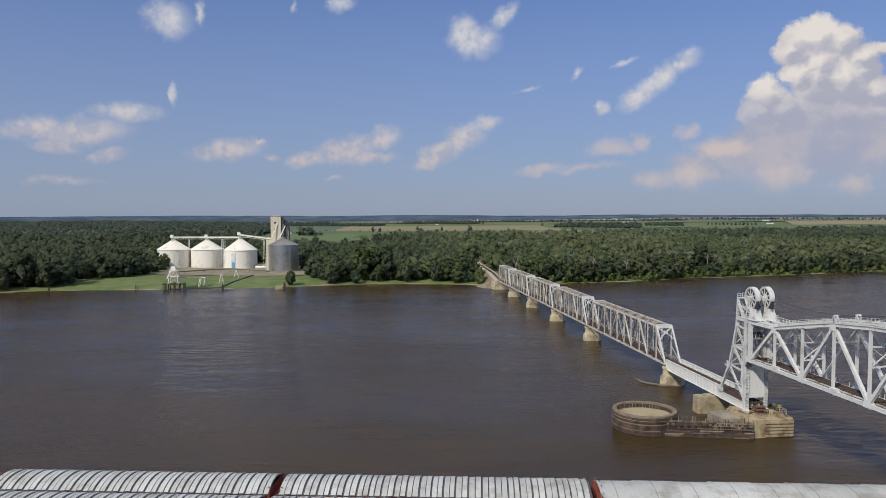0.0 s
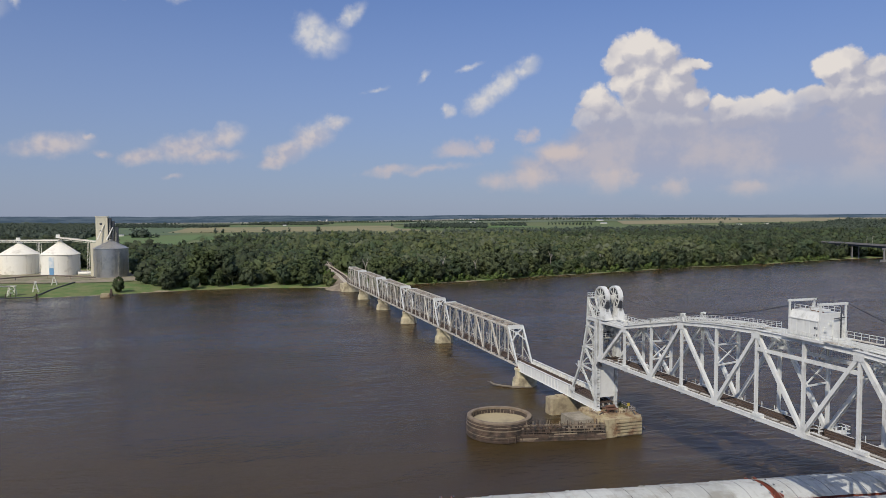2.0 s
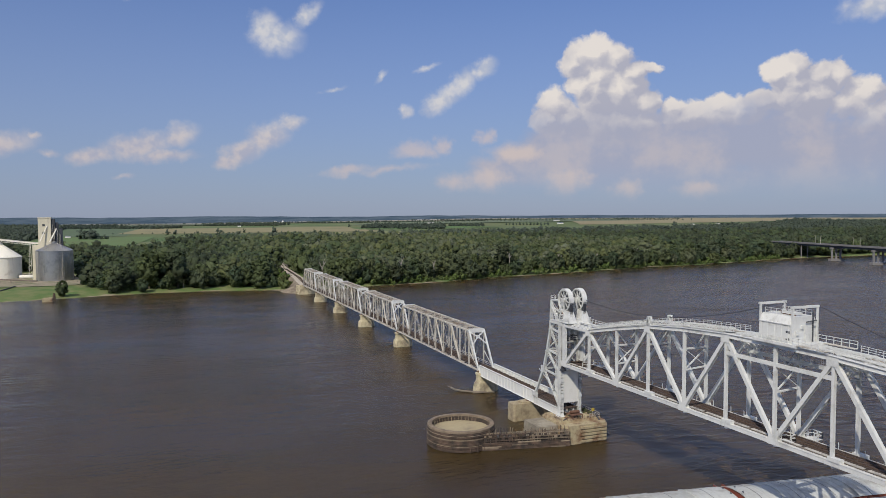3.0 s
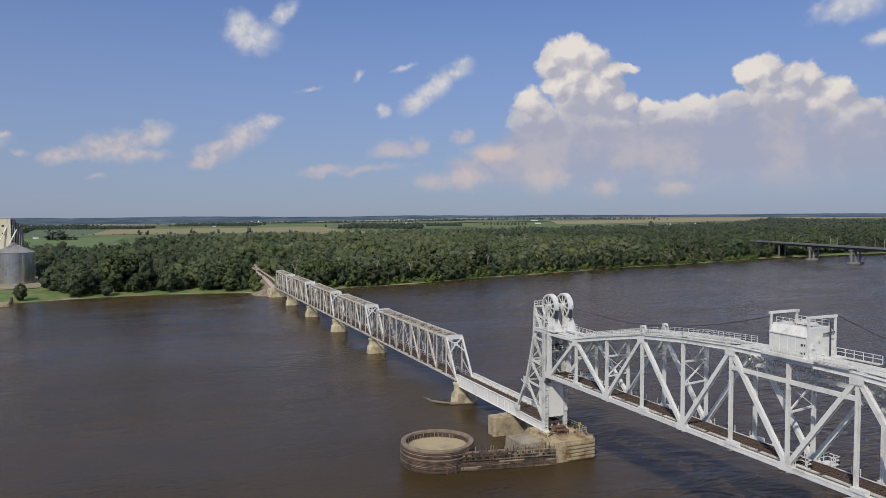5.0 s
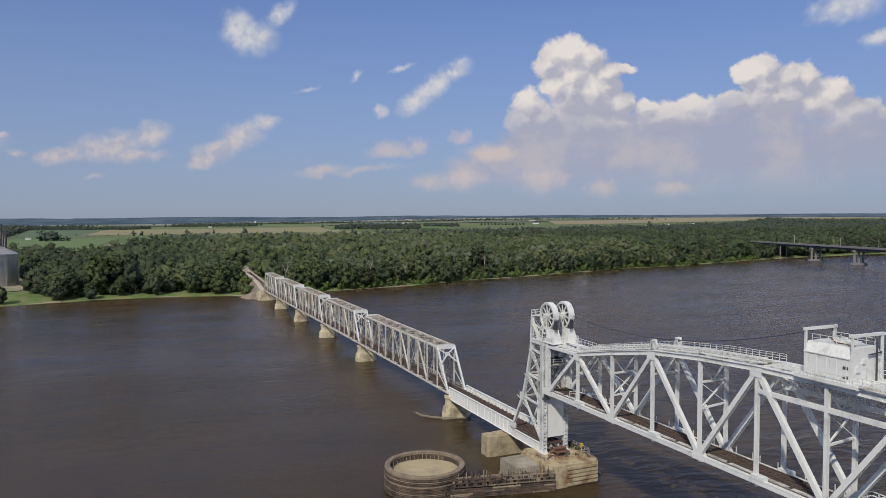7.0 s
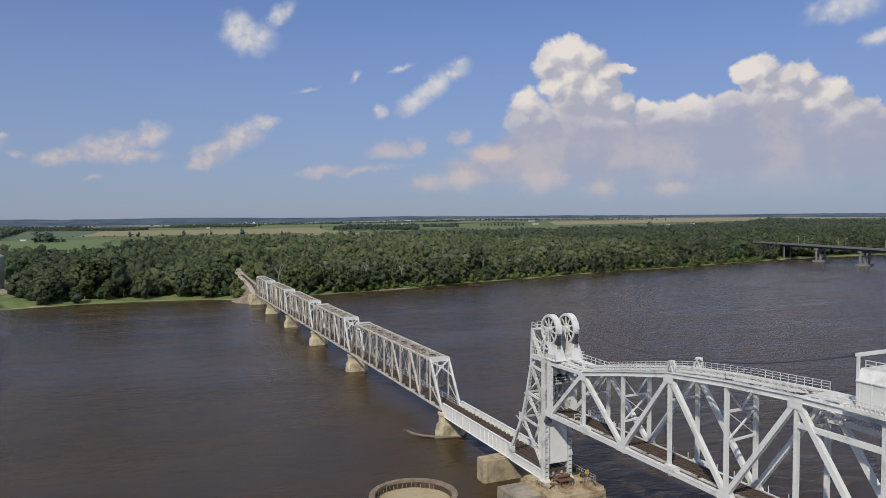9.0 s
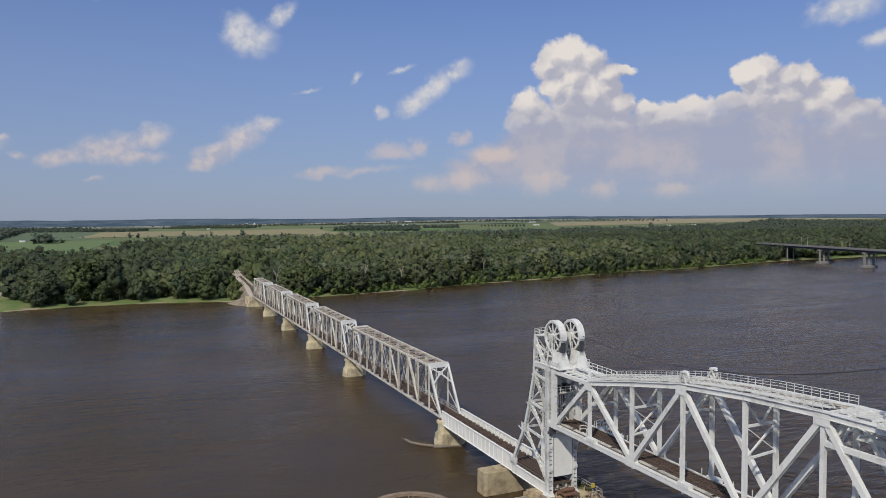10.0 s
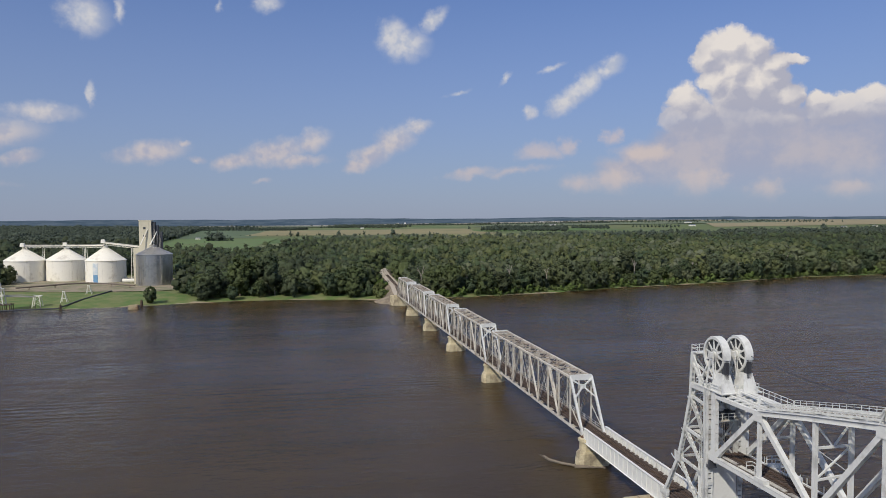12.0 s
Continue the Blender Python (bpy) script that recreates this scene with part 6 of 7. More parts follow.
part("root", Shape().tube((-5.9, 75.8, 0.6), (-7.6, 76.4, 1.5), 0.14, 0.05, 6), M["driftwood"], drift)
for i in range(7):
    at = Vector((-3.2 + 1.1 * i, 72.4 - 0.55 * i, 0.25))
    part("branch", Shape().tube(at, at + Vector((0.9 * math.cos(2.1 * i), -1.3 + 0.5 * math.sin(3.0 * i), 0.15 + 0.16 * (i % 3))), 0.10, 0.03, 5), M["driftwood"], drift)

# ---------------------------------------------------------------- ropes of the lift span
def hanging(a, b, sag, n=22):
    a, b = Vector(a), Vector(b)
    return [a.lerp(b, i / n) - Vector((0, 0, sag * 4 * (i / n) * (1 - i / n))) for i in range(n + 1)]


for x in (XR - 0.3,):
    for y_from, y_to in ((22.5, -38.6), (2 * LY[6] - 22.5, -45.6)):
        c = thing("power_cable", "thin dark cable sagging from tower to machinery house", "cable", group="power cables")
        part("strand", Shape().path(hanging((x, y_from, 33.9 if x < 3 else 33.9), (x, y_to, 39.9), 3.6), 0.06, 5), M["cable"], c)

# ---------------------------------------------------------------- far abutment and the line beyond
abut = thing("abutment", "buff stone abutment on the sandy bank", "abutment")
part("body", Shape().prism([(-1.5, 362.0), (9.0, 362.0), (10.5, 369.0), (-3.0, 369.0)], -1.0, 5.85, 0.94), M["stone"], abut)
part("parapet", Shape().box(-1.0, 8.4, 364.8, 367.2, 5.85, 6.35), M["stone"], abut)

LINE = [(3.7, 364), (5.8, 390), (9.3, 425), (12.4, 480), (15.2, 535), (18.6, 572), (25.5, 600), (40.0, 624), (66.0, 650)]


def line_x(y):
    return float(np.interp(y, [p[1] for p in LINE], [p[0] for p in LINE]))


def embankment():
    v, f = [], []
    prof = [(-9.5, 1.2), (-5.2, 5.3), (-4.4, 6.1), (3.2, 6.3), (4.0, 5.7), (8.5, 1.2)]
    ys = [365.5 + 6 * i for i in range(52)]
    for y in ys:
        cx = line_x(y)
        low = max(0.0, 1 - (y - 365) / 30)
        for o, z in prof:
            wob = 0.5 * noise.noise((o * 0.4, y * 0.15, 3))
            v.append((cx + o * (1 - 0.35 * low) + wob, y, z + (0.2 * wob)))
    k = len(prof)
    for i in range(len(ys) - 1):
        for j in range(k - 1):
            f.append((i * k + j, i * k + j + 1, (i + 1) * k + j + 1, (i + 1) * k + j))
    f.append(tuple(range(k)))
    whole("embankment", Shape().add(v, f), M["mud"], "earth railway embankment with a gravel track bed", "embankment", smooth=True, kind="structure")
    t = thing("approach_track", "rusty railway track curving into the woods", "railway track")
    ys = list(range(366, 664, 4))
    bed = [(line_x(y) + o, y, z) for y in ys for o, z in ((-4.2, 6.12), (-2.6, 6.44), (2.4, 6.44), (3.2, 6.30))]
    part("track_bed", Shape().add(bed, [(i * 4 + j, i * 4 + j + 1, i * 4 + j + 5, i * 4 + j + 4) for i in range(len(ys) - 1) for j in range(3)]), M["ballast"], t, "pale gravel track bed")
    for o in (-0.75, 0.75):
        part("rail", Shape().path([(line_x(y) + o, y, 6.62) for y in range(364, 660, 8)], 0.09, 5), M["rail_steel"], t)
    tie = Shape().box(-1.3, 1.3, -0.13, 0.13, -0.2, 0.0).mesh("tie", M["tie_wood"])
    for i in range(120):
        y = 364.5 + i * 1.3
        o = part("tie", tie, None, t)
        o.location = (line_x(y), y, 6.52)


embankment()


def sand_apron():
    """Sand and rubble round the foot of the abutment."""
    v, f = [(3.6, 376, 4.2)], []
    n, rings = 40, 6
    for k in range(1, rings + 1):
        for i in range(n):
            a = 2 * math.pi * i / n
            t = k / rings
            rx, ry = 11.5 * t, 15 * t
            wob = 1 + 0.14 * noise.noise((math.cos(a) * 1.4, math.sin(a) * 1.4, 7))
            v.append((0.0 + rx * math.cos(a) * wob, 384 + ry * math.sin(a) * wob, 4.2 * (1 - t) ** 0.8 - 0.5 * t + 0.35 * noise.noise((rx * math.cos(a) * 0.35, ry * math.sin(a) * 0.35, 2))))
    f = [(0, 1 + i, 1 + (i + 1) % n) for i in range(n)]
    for k in range(rings - 1):
        f += [(1 + k * n + i, 1 + (k + 1) * n + i, 1 + (k + 1) * n + (i + 1) % n, 1 + k * n + (i + 1) % n) for i in range(n)]
    whole("sand_bank", Shape().add(v, f), M["mud"], "sandy eroded bank round the abutment", "sand bank", smooth=True, kind="structure")


sand_apron()


# ---------------------------------------------------------------- barges
TOW_TURN = -9.06
TOW_X, TOW_Y = 6.4, -23.4
BARGE_L, BARGE_W = 58.0, 10.67


def arch(y, flat):
    """Height of the cover across the barge; y from -1 to 1."""
    return (1.30 if not flat else 1.05) * (1 - abs(y) ** 2.2)


def barge(ribbed, seed, bow=False):
    b = thing("barge", "red-hulled river barge under %s" % ("ribbed white arched covers" if ribbed else "smooth white rolling covers"), "barge", group="barges of the tow")
    L, W = BARGE_L, BARGE_W
    rng = random.Random(seed)
    rake = 4.5 if bow else 0.6
    hull = Shape().add([(rake, 0, -1), (L, 0, -1), (L, -W, -1), (rake, -W, -1), (0, 0, 2.5), (L, 0, 2.5), (L, -W, 2.5), (0, -W, 2.5)],
                       [(3, 2, 1, 0), (4, 5, 6, 7), (0, 1, 5, 4), (1, 2, 6, 5), (2, 3, 7, 6), (3, 0, 4, 7)])
    part("hull", hull, M["barge_red"], b, "red oxide steel hull")
    x0, x1 = (4.6 if bow else 0.62), L - 0.62
    y0, y1 = -0.55, -W + 0.55
    co = Shape().box(x0, x1, y0 - 0.1, y0, 2.5, 3.7).box(x0, x1, y1, y1 + 0.1, 2.5, 3.7).box(x0, x0 + 0.1, y1 + 0.1, y0 - 0.1, 2.5, 4.3).box(x1 - 0.1, x1, y1 + 0.1, y0 - 0.1, 2.5, 4.3)
    part("coaming", co, M["barge_red"], b, "red hatch coaming")
    for i in range(9):
        y = -W * (i + 0.5) / 9
        part("coaming_bracket", Shape().box(x0 - 0.25, x0 - 0.001, y - 0.06, y + 0.06, 2.5, 3.7), M["barge_red"], b)
    ym, hw = (y0 + y1) / 2, (y0 - y1) / 2 + 0.15
    N = 14

    def strip(xa, xb, lift, edge=0.10):
        v, f = [], []
        for x, dz in ((xa, -edge), (xa, 0), (xb, 0), (xb, -edge)):
            for i in range(N + 1):
                t = -1 + 2 * i / N
                v.append((x, ym + t * hw, 3.62 + lift + dz + arch(t, not ribbed)))
        for j in range(3):
            for i in range(N):
                f.append((j * (N + 1) + i, (j + 1) * (N + 1) + i, (j + 1) * (N + 1) + i + 1, j * (N + 1) + i + 1))
        return Shape().add(v, f)

    if ribbed:
        part("cover_seams", strip(x0 + 0.1, x1 - 0.1, 0.0), M["barge_seam"], b, "dark seams between the covers")
        # narrow arched panels, overlapping in pairs, with dark gaps of uneven width
        x, k = x0 + 0.05, 0
        while x < x1 - 0.4:
            wdt, gap = rng.uniform(0.78, 0.98), (0.16, 0.34)[k % 2] + rng.uniform(-0.05, 0.08)
            part("cover_panel", strip(x, min(x + wdt, x1), 0.10 + 0.07 * (k % 2) + rng.uniform(0, 0.04), 0.16), M["barge_cover"], b)
            part("cover_flange", strip(min(x + wdt, x1) - 0.07, min(x + wdt, x1), 0.19 + 0.07 * (k % 2), 0.07), M["barge_cover"], b)
            x += wdt + gap
            k += 1
    else:
        n = 8
        for i in range(n):
            a, c = x0 + (x1 - x0) * i / n, x0 + (x1 - x0) * (i + 1) / n
            part("cover_panel", strip(a - 0.05, c + 0.12, 0.09 if i % 2 else 0.0, 0.10), M["barge_cover"], b)
            part("cover_rib", strip(a + 0.02, a + 0.14, 0.20 if i % 2 else 0.11, 0.14), M["barge_cover"], b)
            for q in range(1, 5):
                at = a + (c - a) * q / 5
                part("cover_seam", strip(at - 0.03, at + 0.03, 0.125 if i % 2 else 0.035, 0.03), M["barge_seam" if q == 2 else "barge_cover"], b)
    for x in (x0 + 0.25, x1 - 0.55):
        for i in range(4):
            y = ym - hw * 0.75 + hw * 0.5 * i
            part("lifting_port", Shape().box(x, x + 0.22, y - 0.16, y + 0.16, 4.2 + 0.7 * (1 - abs((y - ym) / hw) ** 2.2), 4.2 + 0.86 * (1 - abs((y - ym) / hw) ** 2.2)), M["dark_steel"], b)
    for x in (0.22, L - 0.25):
        for y in (-0.3, -W + 0.3):
            part("bollard", Shape().tube((x, y, 2.5), (x, y, 3.1), 0.14), M["barge_red"], b)
    return b


rot = Matrix.Rotation(radians(TOW_TURN), 4, "Z")
for row in (0, 1):
    for k in range(4):
        s = -58.4 * k
        d = rot @ Vector((s, -10.9 * row, 0))
        ob = barge(k in (2, 3), 20 + k + 7 * row, bow=(k == 3))
        ob.matrix_basis = Matrix.Translation((TOW_X + d.x, TOW_Y + d.y, 0)) @ rot

# ---------------------------------------------------------------- grain terminal on the far bank
def grain_bin(x, y, r, eave, peak, mat, label, ribs, door=False):
    b = thing("grain_bin", label, "grain bin", group="grain bins")
    z0 = 2.2
    n = 60
    part("foundation", Shape().turned([(r + 0.5, 1.5), (r + 0.5, z0 + 0.3), (r - 0.2, z0 + 0.35)], n, (x, y)), M["concrete"], b)
    part("wall", Shape().turned([(r, z0), (r, eave)], n, (x, y)), mat, b, smooth=True)
    for i in range(ribs):
        a = 2 * math.pi * i / ribs
        part("stiffener", Shape().beam((x + (r + 0.06) * math.cos(a), y + (r + 0.06) * math.sin(a), z0 + 0.3), (x + (r + 0.06) * math.cos(a), y + (r + 0.06) * math.sin(a), eave - 0.2), 0.12, 0.2, (math.cos(a), math.sin(a), 0)), mat, b)
    part("roof", Shape().turned([(r + 0.5, eave - 0.25), (r + 0.5, eave), (1.8, peak - 0.7)], n, (x, y)), mat, b)
    for i in range(30):
        a = 2 * math.pi * i / 30
        part("roof_rib", Shape().beam((x + (r + 0.4) * math.cos(a), y + (r + 0.4) * math.sin(a), eave + 0.05), (x + 1.9 * math.cos(a), y + 1.9 * math.sin(a), peak - 0.6), 0.12, 0.14), mat, b)
    part("cap", Shape().turned([(1.9, peak - 0.8), (1.9, peak + 0.4), (0.6, peak + 1.0), (0.01, peak + 1.0)], 20, (x, y)), mat, b)
    for i in range(9):
        a = 2 * math.pi * (i + 0.4) / 9
        q = Vector((x + (r - 2) * math.cos(a), y + (r - 2) * math.sin(a), eave + (peak - eave) * 1.6 / r))
        part("roof_vent", Shape().box(q.x - 0.4, q.x + 0.4, q.y - 0.4, q.y + 0.4, q.z - 0.5, q.z + 0.7), mat, b)
    if door:
        a = radians(-107)
        u, t = Vector((math.cos(a), math.sin(a), 0)), Vector((-math.sin(a), math.cos(a), 0))
        c = Vector((x, y, 0)) + u * (r + 0.05)
        part("access_panel", Shape().beam(c + Vector((0, 0, z0 + 0.4)), c + Vector((0, 0, z0 + 7.4)), 3.6, 0.3, t), M["bin_blue"], b, "faded blue access panel")
        part("upper_panel", Shape().beam(c + Vector((0, 0, z0 + 7.5)), c + Vector((0, 0, z0 + 16.5)), 4.2, 0.3, t), material("pale_blue_panel", (0.56, 0.64, 0.68), 0.6, second=(0.74, 0.75, 0.72), patch=0.5), b, "pale blue painted panel")
    lad = Shape()
    a = radians(-60)
    for o in (-0.25, 0.25):
        lad.beam((x + (r + 0.3) * math.cos(a) + o, y + (r + 0.3) * math.sin(a), z0), (x + (r + 0.3) * math.cos(a) + o, y + (r + 0.3) * math.sin(a), eave + 0.8), 0.08, 0.08)
    part("ladder", lad, M["grey_steel"], b)
    return b


grain_bin(-279, 576, 15.4, 20.4, 30.0, M["bin_white"], "white-painted steel grain bin with a conical roof", 0)
grain_bin(-247.6, 577, 15.3, 20.4, 30.0, M["bin_white"], "white-painted steel grain bin with a conical roof", 0)
grain_bin(-212, 556, 15.3, 20.6, 31.5, M["bin_white"], "white-painted grain bin with blue access panels", 0, True)
grain_bin(-167.5, 517, 13.2, 26.8, 33.2, M["bin_steel"], "galvanised corrugated steel grain bin", 40)


def conveyor(a, b, label, legs=()):
    c = thing("conveyor", label, "conveyor", group="grain conveyors")
    a, b = Vector(a), Vector(b)
    part("gallery", Shape().beam(a, b, 1.1, 0.9, (0, 0, 1)), M["bin_white"], c)
    part("roof", Shape().beam(a + Vector((0, 0, 0.75)), b + Vector((0, 0, 0.75)), 1.7, 0.12, (0, 1, 0)), M["bin_white"], c)
    tr = Shape()
    n = max(3, int((b - a).length / 2.4))
    dn = Vector((0, 0, -1.7))
    for i in range(n):
        p, q = a.lerp(b, i / n), a.lerp(b, (i + 1) / n)
        for o in (-0.7, 0.7):
            ov = Vector((0, o, 0))
            tr.beam(p + ov, (p + q) / 2 + dn + ov, 0.1, 0.1).beam((p + q) / 2 + dn + ov, q + ov, 0.1, 0.1)
    for o in (-0.7, 0.7):
        tr.beam(a + dn + Vector((0, o, 0)), b + dn + Vector((0, o, 0)), 0.14, 0.14)
    part("truss", tr, M["bin_white"], c)
    for t in legs:
        p = a.lerp(b, t) + dn
        lg = Shape()
        for o in (-1.2, 1.2):
            lg.beam(p + Vector((o * 0.4, 0, 0)), Vector((p.x + o, p.y, 2.2)), 0.25, 0.25)
        z = 6.0
        while z < p.z - 3:
            lg.beam((p.x - 1.0, p.y, z), (p.x + 1.0, p.y, z + 3), 0.1, 0.1)
            z += 3.2
        part("trestle", lg, M["bin_white"], c)
    return c


conveyor((-281, 574, 32.4), (-247.6, 575, 32.0), "white conveyor gallery between bin peaks", (0.5,))
conveyor((-247.6, 575, 32.0), (-213, 554, 32.6), "white conveyor gallery between bin peaks", (0.48, 0.55))
conveyor((-213, 553, 35.0), (-172, 527, 31.0), "white conveyor gallery from the elevator", (0.62,))


def bin_head(x, y, z):
    h = thing("transfer_head", "white conveyor transfer head on the bin peak", "conveyor head", group="transfer heads")
    part("house", Shape().prism([(x - 1.6, y - 1.5), (x + 1.6, y - 1.5), (x + 1.6, y + 1.5), (x - 1.6, y + 1.5)], z - 0.6, z + 2.4, 0.8), M["bin_white"], h)
    part("post", Shape().box(x - 0.2, x + 0.2, y - 0.2, y + 0.2, z - 3.2, z - 0.6), M["bin_white"], h)


for x, y, z in ((-280, 574, 32.3), (-248, 575, 32.3), (-213, 553, 35.2)):
    bin_head(x, y, z)


def elevator():
    e = thing("grain_elevator", "tall buff concrete grain elevator with dark leg casings", "grain elevator")
    part("tower", Shape().box(-179.5, -170.4, 523, 531, 2.2, 52.6), M["elevator"], e)
    part("roof", Shape().box(-179.8, -170.1, 522.7, 531.3, 52.6, 53.1), M["elevator"], e)
    part("leg_casing", Shape().box(-170.3, -167.8, 524, 529, 20, 51.6), M["dark_steel"], e, "dark steel leg casing")
    part("leg_casing", Shape().box(-167.6, -165.6, 525, 529, 20, 49.0), M["dark_steel"], e, "dark steel leg casing")
    part("annex", Shape().box(-184.0, -179.6, 524, 530, 2.2, 31.0), M["elevator"], e, "lower buff annex")
    for z in (40.0, 46.0):
        part("window", Shape().box(-176.4, -174.6, 522.90, 522.995, z, z + 1.6), M["dark_steel"], e, "dark louvred opening")
    for i in range(7):
        part("leg_rail", Shape().beam((-170.2 + 1.1 * i, 523.6, 22), (-170.2 + 1.1 * i, 523.6, 49 - 1.6 * i), 0.18, 0.18), M["grey_steel"], e)
    part("spout", Shape().tube((-166.5, 524, 44), (-171, 520, 33.5), 0.5, n=8).tube((-173, 523, 46), (-178, 520, 34), 0.4, n=8), M["bin_white"], e, "white grain spout")
    for i in range(5):
        part("catwalk", Shape().box(-170.3, -163.8, 523.4, 524.0, 24 + i * 5.5, 24.2 + i * 5.5), M["dark_steel"], e)
    part("stair_tower", Shape().box(-164.6, -162.6, 524, 528, 2.2, 44), M["dark_steel"], e, "dark steel stair tower")


elevator()


def dock_frame(x, y, high, top=True):
    d = thing("dock_frame", "white steel loading frame on timber piles at the water's edge", "dock frame", group="dock frames")
    g = min(0.3, ground_height(x, y))
    for ox in (-2.2, 2.2):
        for oy in (-2.0, 2.0):
            part("leg", Shape().beam((x + ox * 1.25, y + oy * 1.25, g - 1.5), (x + ox * 0.7, y + oy * 0.7, high), 0.36, 0.36), M["bin_white"], d)
    for z in (high * 0.45, high * 0.8):
        part("brace", Shape().beam((x - 2.2, y - 2.0, z - 1.5), (x + 2.2, y - 2.0, z + 1.5), 0.18, 0.18).beam((x + 2.2, y - 2.0, z - 1.5), (x - 2.2, y - 2.0, z + 1.5), 0.18, 0.18), M["bin_white"], d)
    part("deck", Shape().box(x - 2.4, x + 2.4, y - 2.2, y + 2.2, high, high + 0.3), M["bin_white"], d)
    if top:
        part("cabin", Shape().box(x - 1.6, x + 1.6, y - 1.5, y + 1.5, high + 0.3, high + 3.0), M["bin_white"], d)
        part("spout", Shape().tube((x, y - 1.5, high + 1.5), (x + 2.2, y - 7.0, high - 3.0), 0.45), M["bin_white"], d)
    for ox in (-3.0, 0, 3.0):
        part("pile", Shape().tube((x + ox, y - 4.5, -2), (x + ox * 0.9, y - 4.2, 3.2), 0.3, 0.25), M["old_timber"], d)




def loading_tower(x, y):
    d = thing("loading_tower", "white steel barge-loading tower on dark timber piles", "loading tower")
    rng = random.Random(17)
    for i in range(5):
        for oy in (-3.0, 0.0, 3.0):
            px = x - 7.0 + 3.5 * i
            part("pile", Shape().tube((px, y + oy, -2.5), (px + rng.uniform(-0.3, 0.3), y + oy, 4.3 + rng.uniform(0, 1.2)), 0.30, 0.24), M["old_timber"], d)
    part("pile_cap", Shape().box(x - 7.6, x + 7.6, y - 3.4, y + 3.4, 4.2, 4.6), M["old_timber"], d, "dark timber pile cap")
    for z0, z1, w0, w1 in ((4.6, 9.4, 3.6, 2.9), (9.7, 13.6, 2.9, 2.4)):
        for ox in (-1, 1):
            for oy in (-0.75, 0.75):
                part("leg", Shape().beam((x + ox * w0, y + oy * w0, z0), (x + ox * w1, y + oy * w1, z1), 0.42, 0.42), M["bin_white"], d)
            part("brace", Shape().beam((x - w0, y + ox * 2.2, z0), (x + w1, y + ox * 2.0, z1), 0.22, 0.22).beam((x + w0, y + ox * 2.2, z0), (x - w1, y + ox * 2.0, z1), 0.22, 0.22), M["bin_white"], d)
        part("deck", Shape().box(x - w1 - 0.8, x + w1 + 0.8, y - w1, y + w1, z1, z1 + 0.28), M["bin_white"], d)
        handrail(d, (x - w1 - 0.7, y - w1 + 0.1, z1 + 0.28), (x + w1 + 0.7, y - w1 + 0.1, z1 + 0.28), M["bin_white"], 1.4, 1.1, (0.55, 1.05), 0.06)
    part("cabin", Shape().prism([(x - 1.9, y - 1.6), (x + 1.5, y - 1.6), (x + 1.5, y + 1.6), (x - 1.9, y + 1.6)], 13.9, 17.2, 0.95), M["bin_white"], d, "small white hoist cabin")
    part("stair", Shape().beam((x + 3.8, y - 2.6, 4.6), (x - 2.6, y - 2.8, 9.6), 0.9, 0.22, (0, 1, 0)).beam((x - 2.6, y - 2.6, 9.7), (x + 2.4, y - 2.4, 13.8), 0.9, 0.22, (0, 1, 0)), M["grey_steel"], d)
    part("chute", Shape().tube((x - 1.5, y - 1.8, 14.6), (x - 3.6, y - 5.4, 8.6), 0.42, n=8), M["bin_white"], d, "white loading chute")
    part("gangway", Shape().beam((x + 3.4, y + 0.5, 9.5), (x + 17.0, y + 10.0, 7.6), 0.5, 0.9).beam((x + 3.4, y + 0.5, 10.6), (x + 17.0, y + 10.0, 8.7), 0.12, 0.12), M["grey_steel"], d, "grey steel gangway to the bank")


loading_tower(-231, 388)
dock_frame(-214, 401, 7.5, False)
feed = thing("feed_pipe", "weathered brown feed pipe on low stands before the bins", "pipe")
part("run", Shape().path([(-256, 488, 5.2), (-242, 499, 5.3), (-228, 509, 5.6), (-214, 513, 5.7), (-196, 503, 5.5), (-176, 487, 5.2)], 0.55, 8), M["walk_wood"], feed)
for x, y in ((-249, 493), (-235, 504), (-214, 513), (-196, 503), (-180, 490)):
    part("stand", Shape().box(x - 0.25, x + 0.25, y - 0.25, y + 0.25, 2.8, 5.0), M["pale_timber"], feed)


def trestle_bent(x, y, high):
    """A white A-shaped stand that once carried the loading pipe."""
    b = thing("trestle_bent", "white A-shaped steel pipe stand on the grassy bank", "pipe stand", group="pipe stands")
    g = ground_height(x, y) - 0.2
    for o in (-1.9, 1.9):
        part("leg", Shape().beam((x + o, y, g), (x + o * 0.15, y, g + high), 0.32, 0.32), M["bin_white"], b)
        part("back_leg", Shape().beam((x + o, y + 3.0, g), (x + o * 0.15, y + 0.3, g + high), 0.28, 0.28), M["bin_white"], b)
    part("cross_bar", Shape().beam((x - 1.2, y, g + high * 0.38), (x + 1.2, y, g + high * 0.38), 0.25, 0.25, (0, 1, 0)), M["bin_white"], b)
    part("saddle", Shape().box(x - 0.8, x + 0.8, y - 0.3, y + 0.6, g + high, g + high + 0.4), M["bin_white"], b)


